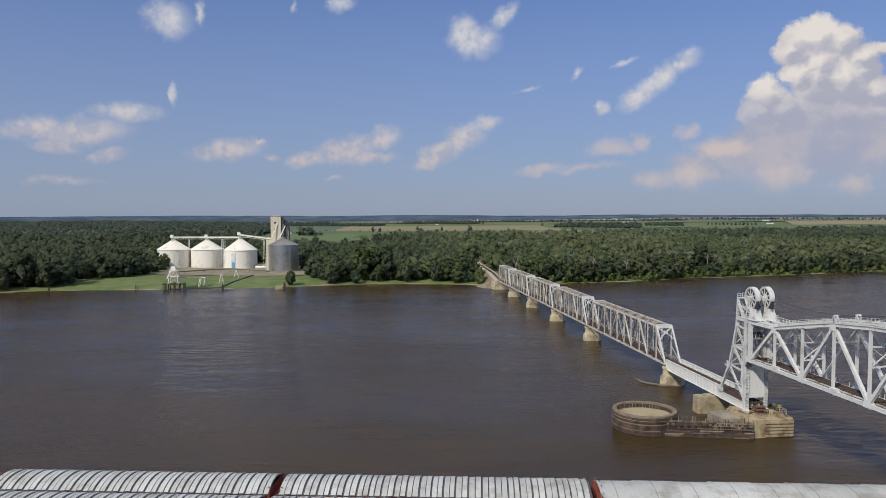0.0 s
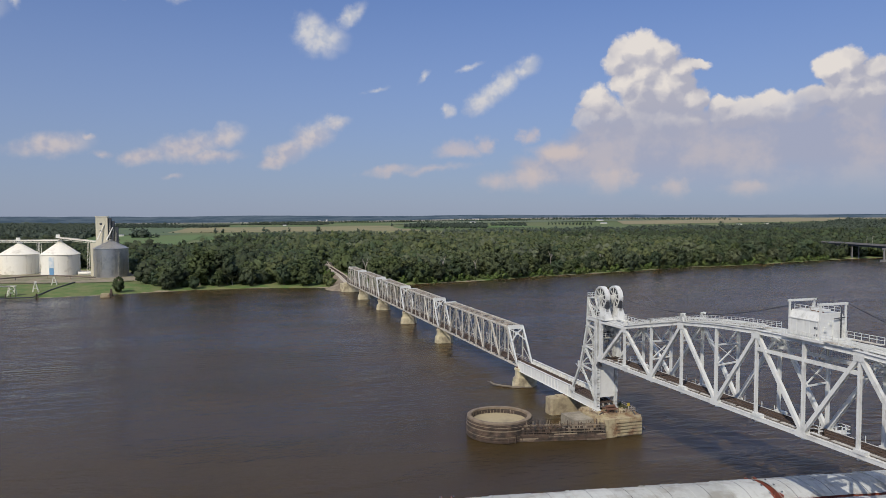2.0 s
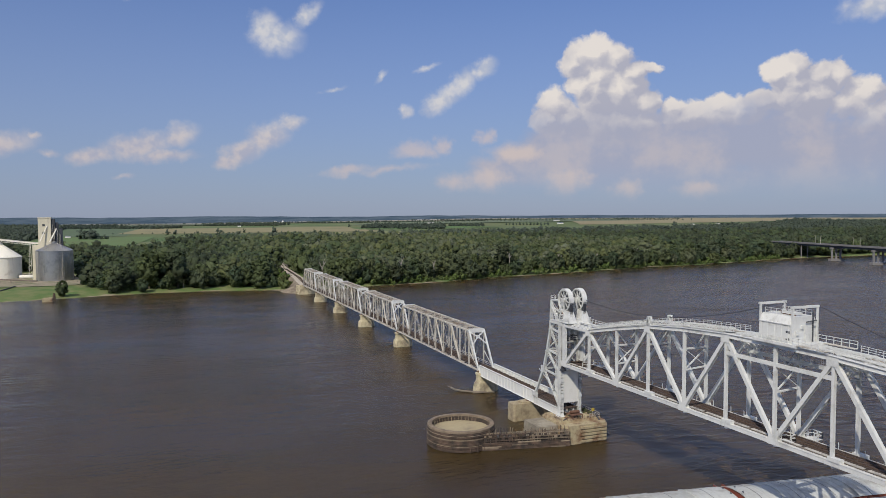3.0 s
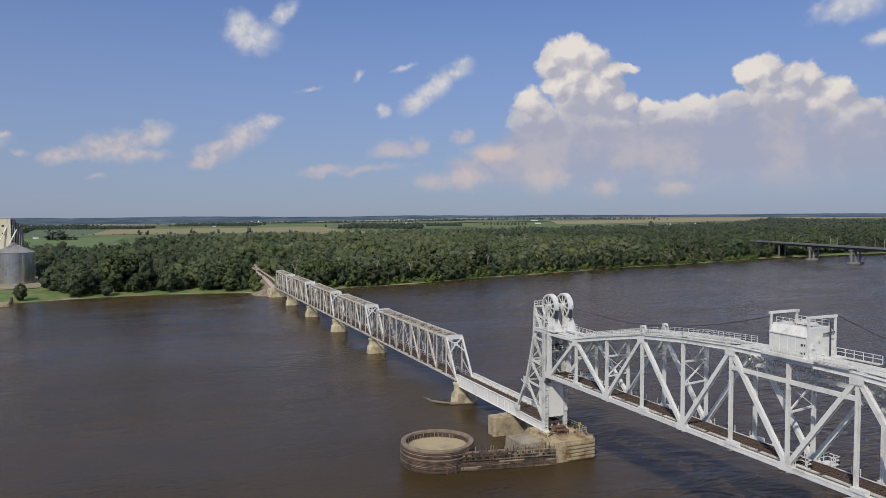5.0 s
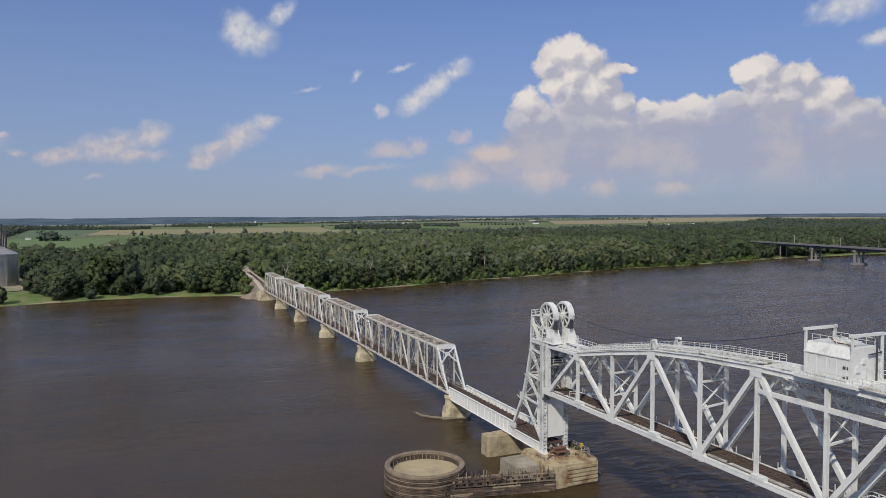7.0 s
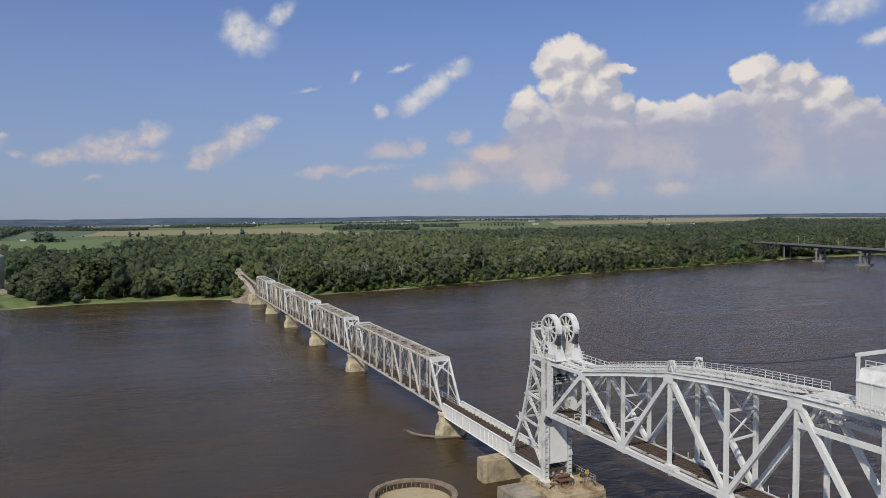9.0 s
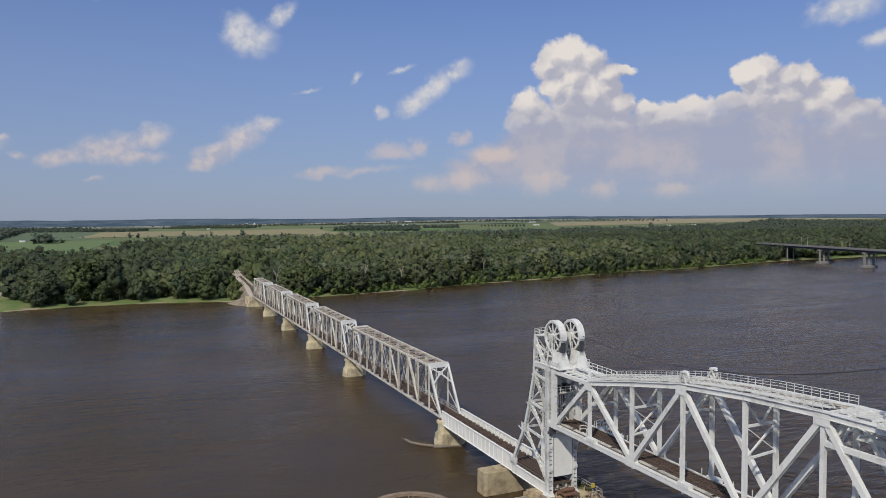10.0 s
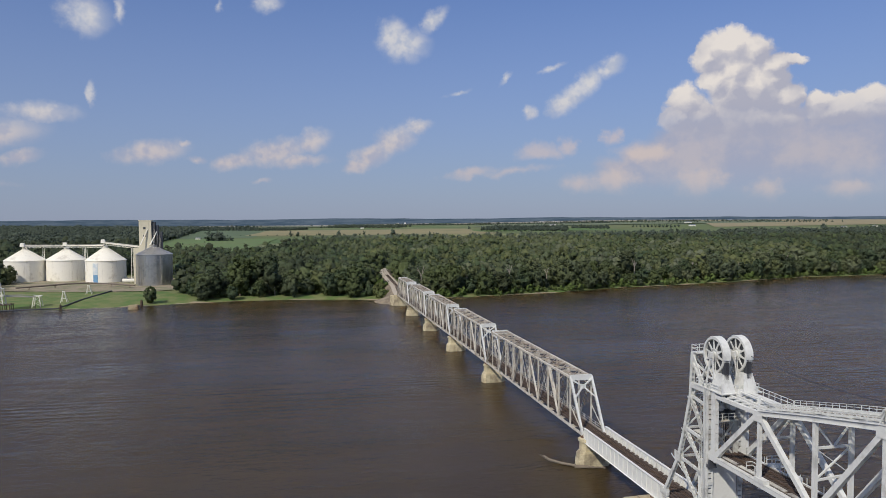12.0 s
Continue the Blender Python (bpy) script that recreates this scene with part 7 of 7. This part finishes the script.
trestle_bent(-202.9, 413.5, 7.0)
trestle_bent(-198.8, 453.6, 6.0)
pipe = thing("loading_pipe", "dark rusty pipe running up the bank from the dock", "pipe")
part("run", Shape().path([(-231, 384, 1.1), (-215, 386, 1.3), (-199, 388, 1.2), (-195, 420, 2.6), (-191, 445, 3.1), (-187, 465, 3.7)], 0.45, 8), M["dark_steel"], pipe)
ruin = thing("concrete_block", "broken reddish concrete block in the shallows", "concrete block")
part("block", Shape().prism([(-159, 382), (-153, 382.6), (-152.4, 386.4), (-158.4, 386)], -1.5, 2.6, 0.85), M["rust_concrete"], ruin)
shed = thing("storage_tank", "small white horizontal tank by the bins", "tank")
part("shell", Shape().tube((-196, 540, 4.6), (-186, 540, 4.6), 1.6, n=16), M["bin_white"], shed)
for x in (-194, -188):
    part("saddle", Shape().box(x - 0.4, x + 0.4, 538.6, 541.4, 2.2, 3.4), M["concrete"], shed)


def mooring_pile(x, y, n):
    m = thing("mooring_dolphin", "cluster of dark timber mooring piles in the shallows", "mooring piles", group="mooring piles")
    for i in range(n):
        a = 2 * math.pi * i / max(1, n)
        part("pile", Shape().tube((x + math.cos(a) * 0.9, y + math.sin(a) * 0.9, -2), (x + math.cos(a) * 0.35, y + math.sin(a) * 0.35, 3.6 + 0.5 * (i % 2)), 0.28, 0.24), M["old_timber"], m)


for x, y, n in ((-316, 386, 5), (-256, 384, 2), (-196.5, 385, 3), (-236, 385, 3), (-154, 398, 6)):
    mooring_pile(x, y, n)


# ---------------------------------------------------------------- road bridge downstream
def road_bridge():
    r = thing("road_bridge", "grey concrete girder road bridge far down the river", "road bridge", (633, 473, 0), -14.0)
    z, y_end, y_far, gap = 18.0, 118.0, -660.0, 66.0
    part("deck", Shape().box(-6, 6, y_far, y_end, z - 0.6, z), M["shaded_concrete"], r)
    for o in (-5.8, 5.8):
        part("parapet", Shape().box(o - 0.2, o + 0.2, y_far, y_end, z, z + 0.85), M["shaded_concrete"], r)
    for o in (-4.5, -1.5, 1.5, 4.5):
        part("girder", Shape().box(o - 0.25, o + 0.25, y_far, y_end, z - 2.7, z - 0.6), M["dark_steel"], r, "dark steel girder")
    for i in range(10):
        y = -gap * i
        part("pier_cap", Shape().prism([(-7.5, y - 1.3), (7.5, y - 1.3), (7.5, y + 1.3), (-7.5, y + 1.3)], z - 4.4, z - 2.7), M["shaded_concrete"], r)
        for o in (-5.0, 0, 5.0):
            part("column", Shape().tube((o, y, 2.2), (o * 1.1, y, z - 4.4), 1.15, n=12), M["shaded_concrete"], r)
        part("pier_base", Shape().prism([(-8.5, y - 2.6), (8.5, y - 2.6), (8.5, y + 2.6), (-8.5, y + 2.6)], -1.5, 2.3, 0.96), M["shaded_concrete"], r)
        part("lamp_post", Shape().tube((-5.8, y + 20, z + 0.85), (-5.8, y + 20, z + 9.5), 0.16, 0.1, 6).tube((-5.8, y + 20, z + 9.5), (-3.8, y + 20, z + 9.9), 0.09, n=6), M["grey_steel"], r)
        part("lamp_post", Shape().tube((5.8, y + 46, z + 0.85), (5.8, y + 46, z + 9.5), 0.16, 0.1, 6).tube((5.8, y + 46, z + 9.5), (3.8, y + 46, z + 9.9), 0.09, n=6), M["grey_steel"], r)
    for y in (58, 72, 86, 100):
        for o in (-4, 4):
            part("bank_column", Shape().tube((o, y, 0), (o, y, z - 2.7), 0.7, n=10), M["shaded_concrete"], r)


road_bridge()

# ---------------------------------------------------------------- trees
ICO = bmesh.new()
bmesh.ops.create_icosphere(ICO, subdivisions=1, radius=1.0)
ICO_V = np.array([v.co[:] for v in ICO.verts])
ICO_F = np.array([[v.index for v in f.verts] for f in ICO.faces])
ICO.free()
ICO = bmesh.new()
bmesh.ops.create_icosphere(ICO, subdivisions=2, radius=1.0)
FINE_V = np.array([v.co[:] for v in ICO.verts])
FINE_F = np.array([[v.index for v in f.verts] for f in ICO.faces])
ICO.free()


def crown_arrays(rng, high, wide, clumps, cards, card, low=0.12):
    """Vertices and triangles of a crown: a shaded heart, and clumps of small leaf sprays spread through an uneven outline."""
    V, F, N, o = [], [], [], 0
    heart = np.array([0, 0, high * 0.45])
    BV, BF = (FINE_V, FINE_F) if clumps > 11 else (ICO_V, ICO_F)
    v = BV * (0.55 + 0.65 * rng.random((len(BV), 1))) * np.array([wide * 0.33, wide * 0.33, high * 0.37]) + heart
    V.append(v), F.append(BF), N.append(0.7 * BV + 0.45 * rng.normal(size=BV.shape))
    o += len(v)
    bulge, peak = rng.uniform(0.38, 0.58), rng.uniform(0.5, 0.8)
    sway = rng.normal(size=2) * wide * 0.07
    for k in range(clumps):
        t = (k + rng.random()) / clumps
        z = low + (0.97 - low) * t
        girth = (z / bulge) ** 0.55 if z < bulge else max(0.05, 1 - ((z - bulge) / (1 - bulge)) ** 2) ** peak
        out = wide * 0.45 * girth * rng.uniform(0.55, 1.08)
        a = 2.4 * k + rng.normal() * 0.5
        c = np.array([math.cos(a) * out + sway[0] * z, math.sin(a) * out + sway[1] * z, z * high])
        spread = wide * rng.uniform(0.065, 0.135) * (1.0 if clumps > 18 else 1.25 if clumps > 9 else 1.6)
        # a dense bough in the middle of the clump, its leaf sprays over it
        aim = (c - heart) / (wide * 0.45)
        b = ICO_V * (0.75 + 0.6 * rng.random((len(ICO_V), 1)))
        V.append(b * np.array([0.85, 0.85, 0.85]) * spread + c), F.append(ICO_F + o)
        N.append(0.75 * ICO_V + 0.8 * aim + np.array([0, 0, 0.3]) + 0.2 * rng.normal(size=ICO_V.shape))
        o += len(ICO_V)
        spot = rng.normal(size=(cards, 3))
        spot *= rng.uniform(0.75, 1.7, (cards, 1)) / np.linalg.norm(spot, axis=1, keepdims=True)
        ctr = c + spot * spread
        d = 0.5 * spot + 0.9 * aim + np.array([0, 0, 0.3])
        d /= np.linalg.norm(d, axis=1, keepdims=True)
        nrm = d + rng.normal(size=(cards, 3)) * 0.8
        nrm /= np.linalg.norm(nrm, axis=1, keepdims=True)
        s = np.cross(nrm, rng.normal(size=(cards, 3)))
        s /= np.linalg.norm(s, axis=1, keepdims=True)
        u = np.cross(nrm, s)
        size = card * (0.45 + 0.95 * rng.random((cards, 1)) ** 1.5)
        quad = np.stack([ctr + s * size * rng.uniform(0.5, 1.2, (cards, 1)) + u * size * 0.3, ctr + u * size * rng.uniform(0.4, 1, (cards, 1)) - s * size * 0.35,
                         ctr - s * size * rng.uniform(0.5, 1.2, (cards, 1)) - u * size * 0.25, ctr - u * size * rng.uniform(0.4, 1, (cards, 1)) + s * size * 0.3], 1)
        V.append(quad.reshape(-1, 3))
        N.append(np.repeat(d + 0.25 * nrm, 4, axis=0))
        i = o + 4 * np.arange(cards)[:, None]
        F.append(np.concatenate([i + np.array([[0, 1, 2]]), i + np.array([[0, 2, 3]])]))
        o += 4 * cards
    N = np.concatenate(N)
    return np.concatenate(V), np.concatenate(F), N / np.linalg.norm(N, axis=1, keepdims=True)


def mesh_from(name, V, F, N, mat):
    m = bpy.data.meshes.new(name)
    m.vertices.add(len(V))
    m.vertices.foreach_set("co", V.astype(np.float32).ravel())
    m.loops.add(F.size)
    m.loops.foreach_set("vertex_index", F.astype(np.int32).ravel())
    m.polygons.add(len(F))
    m.polygons.foreach_set("loop_start", np.arange(0, F.size, 3, dtype=np.int32))
    m.materials.append(mat)
    m.update(calc_edges=True)
    m.polygons.foreach_set("use_smooth", np.ones(len(F), dtype=bool))
    m.normals_split_custom_set_from_vertices(N.astype(np.float32))
    return m


def trunk_shape(rng, high, r):
    s = Shape()
    p = Vector((0, 0, -0.4))
    top = Vector((rng.uniform(-0.5, 0.5), rng.uniform(-0.5, 0.5), high * 0.45))
    s.tube(p, top, r, r * 0.6, 7)
    for i in range(4):
        a = 2 * math.pi * (i + rng.random()) / 4
        e = top + Vector((math.cos(a) * high * 0.16, math.sin(a) * high * 0.16, high * (0.2 + 0.12 * rng.random())))
        s.tube(top - Vector((0, 0, high * 0.05)), e, r * 0.45, r * 0.12, 5)
    return s


def tree_kind(seed, high, wide, lobes, cards, mat, name="tree", label="", group=""):
    rng = np.random.default_rng(seed)
    t = thing(name, label, "tree" if name == "tree" else "bush", group=group)
    if name == "tree":
        part("trunk", trunk_shape(random.Random(seed), high, high * 0.018), M["bark"], t)
    V, F, N = crown_arrays(rng, high, wide, lobes, cards, 0.80 if name == "tree" else 0.45 * min(1.0, high / 3))
    part("crown", mesh_from("crown", V, F, N, mat), None, t)
    return t


KINDS = [tree_kind(s, h, wd, lb - 6, 62, M["leaf"], "tree", "broadleaf %s tree with an uneven green crown on the bank" % k, "trees along the bank")
         for s, h, wd, lb, k in ((1, 21, 13, 30, "cottonwood"), (2, 17, 14, 30, "maple"), (3, 24, 14, 34, "cottonwood"), (4, 15, 12, 26, "maple"), (5, 20, 16, 34, "sycamore"), (6, 12, 11, 22, "willow"))]
DARK_KINDS = [tree_kind(s, h, wd, lb, 50, M["dark_leaf"], "tree", "tall dark green tree on the bank, its leaves darkened for cloud shade", "trees along the bank")
              for s, h, wd, lb in ((41, 24, 13, 32), (42, 20, 14, 30), (43, 26, 14, 34))]
BUSHES = [tree_kind(20 + s, h, wd, lb, 26, M["bush_leaf"], "bush", "bright green willow bush at the water's edge", "bushes along the bank") for s, h, wd, lb in ((1, 4.2, 5.5, 6), (2, 3.2, 4.8, 5), (3, 5.2, 5.0, 6))]

WEEDS = tree_kind(31, 0.9, 1.5, 4, 16, M["dry_weed"], "bush", "scrubby weeds growing on the pier cap", "pier weeds")
WEEDS.matrix_basis = pose(9.0, 22.6, 4.9)
for px, py, sc in ((8.6, 24.4, 1.1), (7.6, 26.2, 0.8), (9.2, 26.0, 1.0), (6.9, 20.4, 0.6)):
    copy_thing(WEEDS, pose(px, py, 4.9, 0, 0, px * 70)).scale = (sc, sc, sc * 0.8)


yard = Shape()
yard.add([(-302, 520, 0), (-282, 492, 0), (-240, 478, 0), (-205, 466, 0), (-160, 462, 0), (-140, 468, 0), (-142, 540, 0), (-180, 600, 0), (-300, 602, 0)], [(0, 1, 2, 3, 4, 5, 6, 7, 8)])
yard.v = [(a, b, 3.3) for a, b, _ in yard.v]
whole("yard", yard, M["yard_gravel"], "pale gravel yard round the grain bins", "gravel yard", kind="structure")


def clear(x, y):
    """Ground kept free of trees: the terminal, the railway, the road bridge."""
    if x < -277 and y < np.interp(x, (-340, -318, -311, -283, -277), (bank(x) + 1, bank(x) + 9, 449, 471, 540)):
        return True
    if -277 <= x < -146 and y < 612 and not (x > -158 and y > 470):
        return True
    if -162 < x < -132 and y < 428 or -162 < x < -135 and y < 520:
        return True
    if -296 < x < -270 and 558 < y < 596:
        return True
    if 360 < y < 680 and -17 < x - line_x(y) < 9.5:
        return True
    if abs(x - 633 - 0.25 * (y - 473)) < 10 and y < 570:
        return True
    return False


rng = random.Random(77)
used_k, used_b = set(), set()
x = -452.0
count = 0
while x < 690:
    first = 6.5 if -150 < x < 0 else 3.5 if x < -300 else 6.0
    for d in (first, first + 8.5, first + 17):
        px, py = x + rng.uniform(-4.2, 4.2), bank(x) + d + rng.uniform(-3.5, 3.5)
        if -318 < x < -277:
            py += np.interp(x, (-318, -311, -283, -277), (bank(x) + 9, 452, 474, 542)) - bank(x)
        if clear(px, py) or count > 290 or rng.random() < (0.30 if d == first else 0.08):
            continue
        k = rng.randrange(6)
        sc = rng.uniform(0.50, 1.22) * (0.82 if d == first else 1.0)
        m = pose(px, py, ground_height(px, py), 0, 0, rng.uniform(0, 360))
        # trees with cloud shade in their leaf colour stand upstream
        model, k = (DARK_KINDS[k % 3], k % 3 + 10) if x < -268 else (KINDS[k], k)
        o = copy_thing(model, m) if k in used_k else model
        used_k.add(k)
        o.matrix_basis = m
        o.scale = (sc * 1.05, sc * 1.05, sc * rng.uniform(0.72, 1.02))
        count += 1
    x += rng.uniform(7.0, 12.4)
x = 22.0
nb = 0
while x < 600 and nb < 200:
    for d in (2.4, 5.0):
        if rng.random() < 0.75:
            k = rng.randrange(3)
            px, py = x + rng.uniform(-2, 2), bank(x) + d + rng.uniform(-0.8, 0.8)
            m = pose(px, py, ground_height(px, py) - 0.1, 0, 0, rng.uniform(0, 360))
            if k not in used_b:
                used_b.add(k)
                BUSHES[k].matrix_basis = m
            else:
                o = copy_thing(BUSHES[k], m)
                o.scale = [rng.uniform(0.7, 1.25)] * 3
            nb += 1
    x += rng.uniform(4.5, 8)
for i in range(26):
    y = 398 + 7.5 * i
    px = line_x(y) - rng.uniform(8.5, 13)
    o = copy_thing(BUSHES[i % 3], pose(px, y, ground_height(px, y) - 0.1, 0, 0, i * 50))
    o.scale = [rng.uniform(0.9, 1.6)] * 3
# single trees: before the first bin, before the steel bin, beside the abutment
for px, py, k, sc in ((-280, 541, 1, 0.85), (-290, 548, 2, 0.85), (-150.5, 405, 3, 0.72), (-7, 407, 3, 0.55), (-3, 418, 5, 0.6), (-12, 409, 5, 0.62), (-118, 419, 4, 0.8), (-62, 417, 0, 0.75)):
    o = copy_thing(KINDS[k], pose(px, py, ground_height(px, py), 0, 0, px * 7 % 360))
    o.scale = (sc, sc, sc)


def snag(seed, high):
    """A dead tree: a pale bare trunk that forks into a few broken limbs."""
    r = random.Random(seed)
    t = thing("dead_tree", "pale bare dead tree among the green riverside trees", "dead tree", group="dead trees")
    top = Vector((r.uniform(-1.2, 1.2), r.uniform(-0.6, 0.6), high * 0.62))
    part("trunk", Shape().path([(0, 0, -0.3), (top.x * 0.4, 0, high * 0.3), top], 0.26, 7), M["dead_bark"], t)
    for i in range(5):
        a = 2.2 * i + r.random()
        e = top + Vector((math.cos(a) * high * 0.14, math.sin(a) * high * 0.14, high * r.uniform(0.15, 0.36)))
        part("limb", Shape().path([top - Vector((0, 0, 0.5 * i)), (top + e) / 2 + Vector((0, 0, 0.4)), e], 0.13, 5), M["dead_bark"], t)
    return t


SNAGS = [snag(s, h) for s, h in ((1, 17), (2, 14), (3, 20))]
for i, px in enumerate((-74, -38, 24, 31, 58, 92, 121, 163, 204, 262, 318, 371)):
    py = bank(px) + (14, 21, 17)[i % 3]
    o = SNAGS[i] if i < 3 else copy_thing(SNAGS[i % 3], pose(0, 0, 0))
    o.matrix_basis = pose(px, py, ground_height(px, py), 0, 0, 73 * i)


def woodland(name, label, seed, places, lobes, cards, card, kinds=9, mat="forest", low=0.12):
    """Many trees that nobody could count, as one mesh."""
    g = np.random.default_rng(seed)
    models = [crown_arrays(g, 1.0, g.uniform(0.74, 1.10), lobes, cards, card, low) for _ in range(kinds)]
    V, F, N, T, o = [], [], [], [], 0
    for px, py, pz, h in places:
        pz += far_rise(px, py)
        v, f, nn = models[g.integers(kinds)]
        a = g.random() * 2 * math.pi
        c, s = math.cos(a) * h, math.sin(a) * h
        q = g.uniform(0.9, 1.4)
        V.append(np.stack([v[:, 0] * c * q - v[:, 1] * s * q + px, v[:, 0] * s * q + v[:, 1] * c * q + py, v[:, 2] * h + pz], 1))
        N.append(np.stack([(nn[:, 0] * c - nn[:, 1] * s) / h, (nn[:, 0] * s + nn[:, 1] * c) / h, nn[:, 2]], 1))
        F.append(f + o)
        # cloud shade put into the tree tones: darker at both ends, paler mid reach
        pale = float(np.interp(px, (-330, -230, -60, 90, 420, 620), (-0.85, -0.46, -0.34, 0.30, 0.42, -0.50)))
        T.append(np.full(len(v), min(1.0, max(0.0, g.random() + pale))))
        o += len(v)
    mesh = mesh_from(name, np.concatenate(V), np.concatenate(F), np.concatenate(N), M[mat])
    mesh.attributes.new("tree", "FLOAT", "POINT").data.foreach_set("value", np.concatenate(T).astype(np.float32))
    ob = new(name, mesh)
    return tagged(ob, label, "woodland", kind="stuff")


def scatter(seed, x0, x1, y0, y1, step, keep, low, high):
    g = random.Random(seed)
    out = []
    y = y0
    while y < y1:
        xx = x0
        while xx < x1:
            px, py = xx + g.uniform(-0.45, 0.45) * step, y + g.uniform(-0.45, 0.45) * step
            if keep(px, py) and not clear(px, py):
                h = g.uniform(low, high) * (1 + 0.30 * noise.noise((px * 0.02, py * 0.02, 4)))
                out.append((px, py, 2.2, h))
            xx += step
        y += step
    return out


def in_view_x(px, py):
    return -230 - 0.50 * py < px < 60 + 1.62 * py


near = scatter(1, -560, 1500, 400, 900, 10.4, lambda a, b: in_view_x(a, b) and b > bank(a) + (5 if a > 560 else 31 if a > -150 else 22) and b < bank(a) + 130, 8, 20.5)
woodland("woods", "dense green riverside woodland", 3, near, 13, 22, 0.040, 18)
middle = scatter(2, -760, 1300, 520, 860, 11.0, lambda a, b: in_view_x(a, b) and bank(a) + 130 <= b < bank(a) + 330, 11.5, 21)
woodland("woods", "dense green woodland on the flood plain", 4, middle, 10, 14, 0.048, 14)


def far_edge(px):
    """Where the woods give way to the fields."""
    return float(np.interp(px, (-1400, -420, -300, -215, -100, -60, 25, 110, 200, 356, 600, 860, 1340, 2000, 2700), (3900, 3000, 1050, 900, 900, 1220, 1480, 1400, 1380, 1450, 1450, 1600, 1780, 1950, 2400))) + 40 * noise.noise((px * 0.008, 0, 9))


beyond = scatter(3, -2200, 2700, 700, 3900, 20.0, lambda a, b: in_view_x(a, b) and b >= bank(a) + 330 and b < far_edge(a), 12, 19)
woodland("woods", "far green woodland on the flood plain", 5, [p for p in beyond if p[1] < 1250], 6, 7, 0.075)
woodland("woods", "distant woodland on the flood plain, its green tinted blue for haze", 8, [p for p in beyond if p[1] >= 1250], 4, 5, 0.13, mat="haze_blue_leaf")

rows = []
g = random.Random(9)


def copse(x0, y0, x1, y1, deep, h, gap=9.0):
    """A belt of trees from one end to the other, some rows deep."""
    steps = max(1, int(math.hypot(x1 - x0, y1 - y0) / gap))
    for i in range(steps + 1):
        for d in np.arange(0, max(1, deep), gap * 2.6):
            if g.random() < 0.85:
                t = i / steps
                rows.append((x0 + (x1 - x0) * t + 0.4 * d + g.uniform(-6, 6), y0 + (y1 - y0) * t + d + g.uniform(-6, 6), 2.4, h * g.uniform(0.6, 1.2)))


NEAR_COPSES = ((67, 3380, 400, 3140, 260, 12, 12), (-640, 2900, -110, 2700, 300, 11, 12), (600, 2420, 850, 2250, 420, 13, 11), (990, 2520, 1090, 2440, 160, 12, 10),
          (-252, 1600, -212, 1575, 45, 17, 9), (226, 1862, 334, 1795, 10, 8, 9), (640, 3660, 1500, 3300, 60, 11, 13), (150, 3920, 700, 3700, 40, 11, 15),
          (900, 3700, 2500, 2900, 30, 10, 17))
FAR_COPSES = ((-500, 3960, 700, 3950, 20, 9, 22), (-1100, 3300, -300, 3400, 160, 12, 15), (1300, 3900, 2600, 3100, 50, 11, 16), (-240, 2010, 180, 2000, 0, 6, 26),
          (-60, 1760, 240, 1745, 0, 5, 22), (560, 1720, 900, 1580, 70, 12, 11), (1020, 1580, 1300, 1440, 90, 14, 10), (2000, 4300, 3600, 3300, 40, 11, 18))
for c in NEAR_COPSES + FAR_COPSES:
    copse(*c)
for px, py, h in ((-70, 1915, 15), (-52, 1908, 13), (70, 2090, 13), (211, 1931, 18), (140, 2040, 12), (10, 2000, 9), (620, 2700, 12), (1640, 1980, 22), (1655, 1990, 19)):
    rows.append((px, py, 2.4, h))
for i in range(13):
    rows.append((1281 + 11.8 * i, 2615 - 9 * i, 2.4, g.uniform(9, 13)))
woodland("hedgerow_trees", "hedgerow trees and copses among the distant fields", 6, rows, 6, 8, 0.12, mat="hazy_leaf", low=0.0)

for px, py, w_, d_, h_ in ((545, 4180, 13, 9, 10), (590, 4190, 8, 8, 13), (1800, 3080, 34, 14, 9), (1560, 2640, 26, 12, 7), (2300, 3500, 30, 14, 8), (2060, 2220, 16, 10, 6), (1890, 2180, 22, 10, 6), (-286, 1720, 11, 8, 5), (1100, 3050, 26, 12, 9), (1400, 3800, 40, 14, 10), (1330, 3850, 30, 14, 9), (2700, 4100, 40, 16, 10), (230, 3080, 14, 9, 5)):
    b = thing("farm_building", "small white farm building among distant fields", "farm building", (px, py, 3.0 + far_rise(px, py)), group="farm buildings")
    part("wall", Shape().box(-w_ / 2, w_ / 2, -d_ / 2, d_ / 2, 0, h_ * 0.65), M["bin_white"], b)
    part("roof", Shape().add([(-w_ / 2 - 0.5, -d_ / 2 - 0.5, h_ * 0.65), (w_ / 2 + 0.5, -d_ / 2 - 0.5, h_ * 0.65), (w_ / 2 + 0.5, d_ / 2 + 0.5, h_ * 0.65), (-w_ / 2 - 0.5, d_ / 2 + 0.5, h_ * 0.65), (-w_ / 2, 0, h_), (w_ / 2, 0, h_)],
                                   [(0, 1, 5, 4), (2, 3, 4, 5), (1, 2, 5), (3, 0, 4)]), M["bin_steel"], b)

# ---------------------------------------------------------------- track pieces, laid last
lay_track(LIFT, LY[12], LY[0], LZ + 0.62, step=0.62)
lay_track(GIRDER, 23.2, 71.9, DECK, step=0.62)
for (a, b), sp in zip(zip(PIERS, PIERS[1:]), SPANS):
    lay_track(sp, a + 0.2, b - 0.2, DECK, step=0.75)
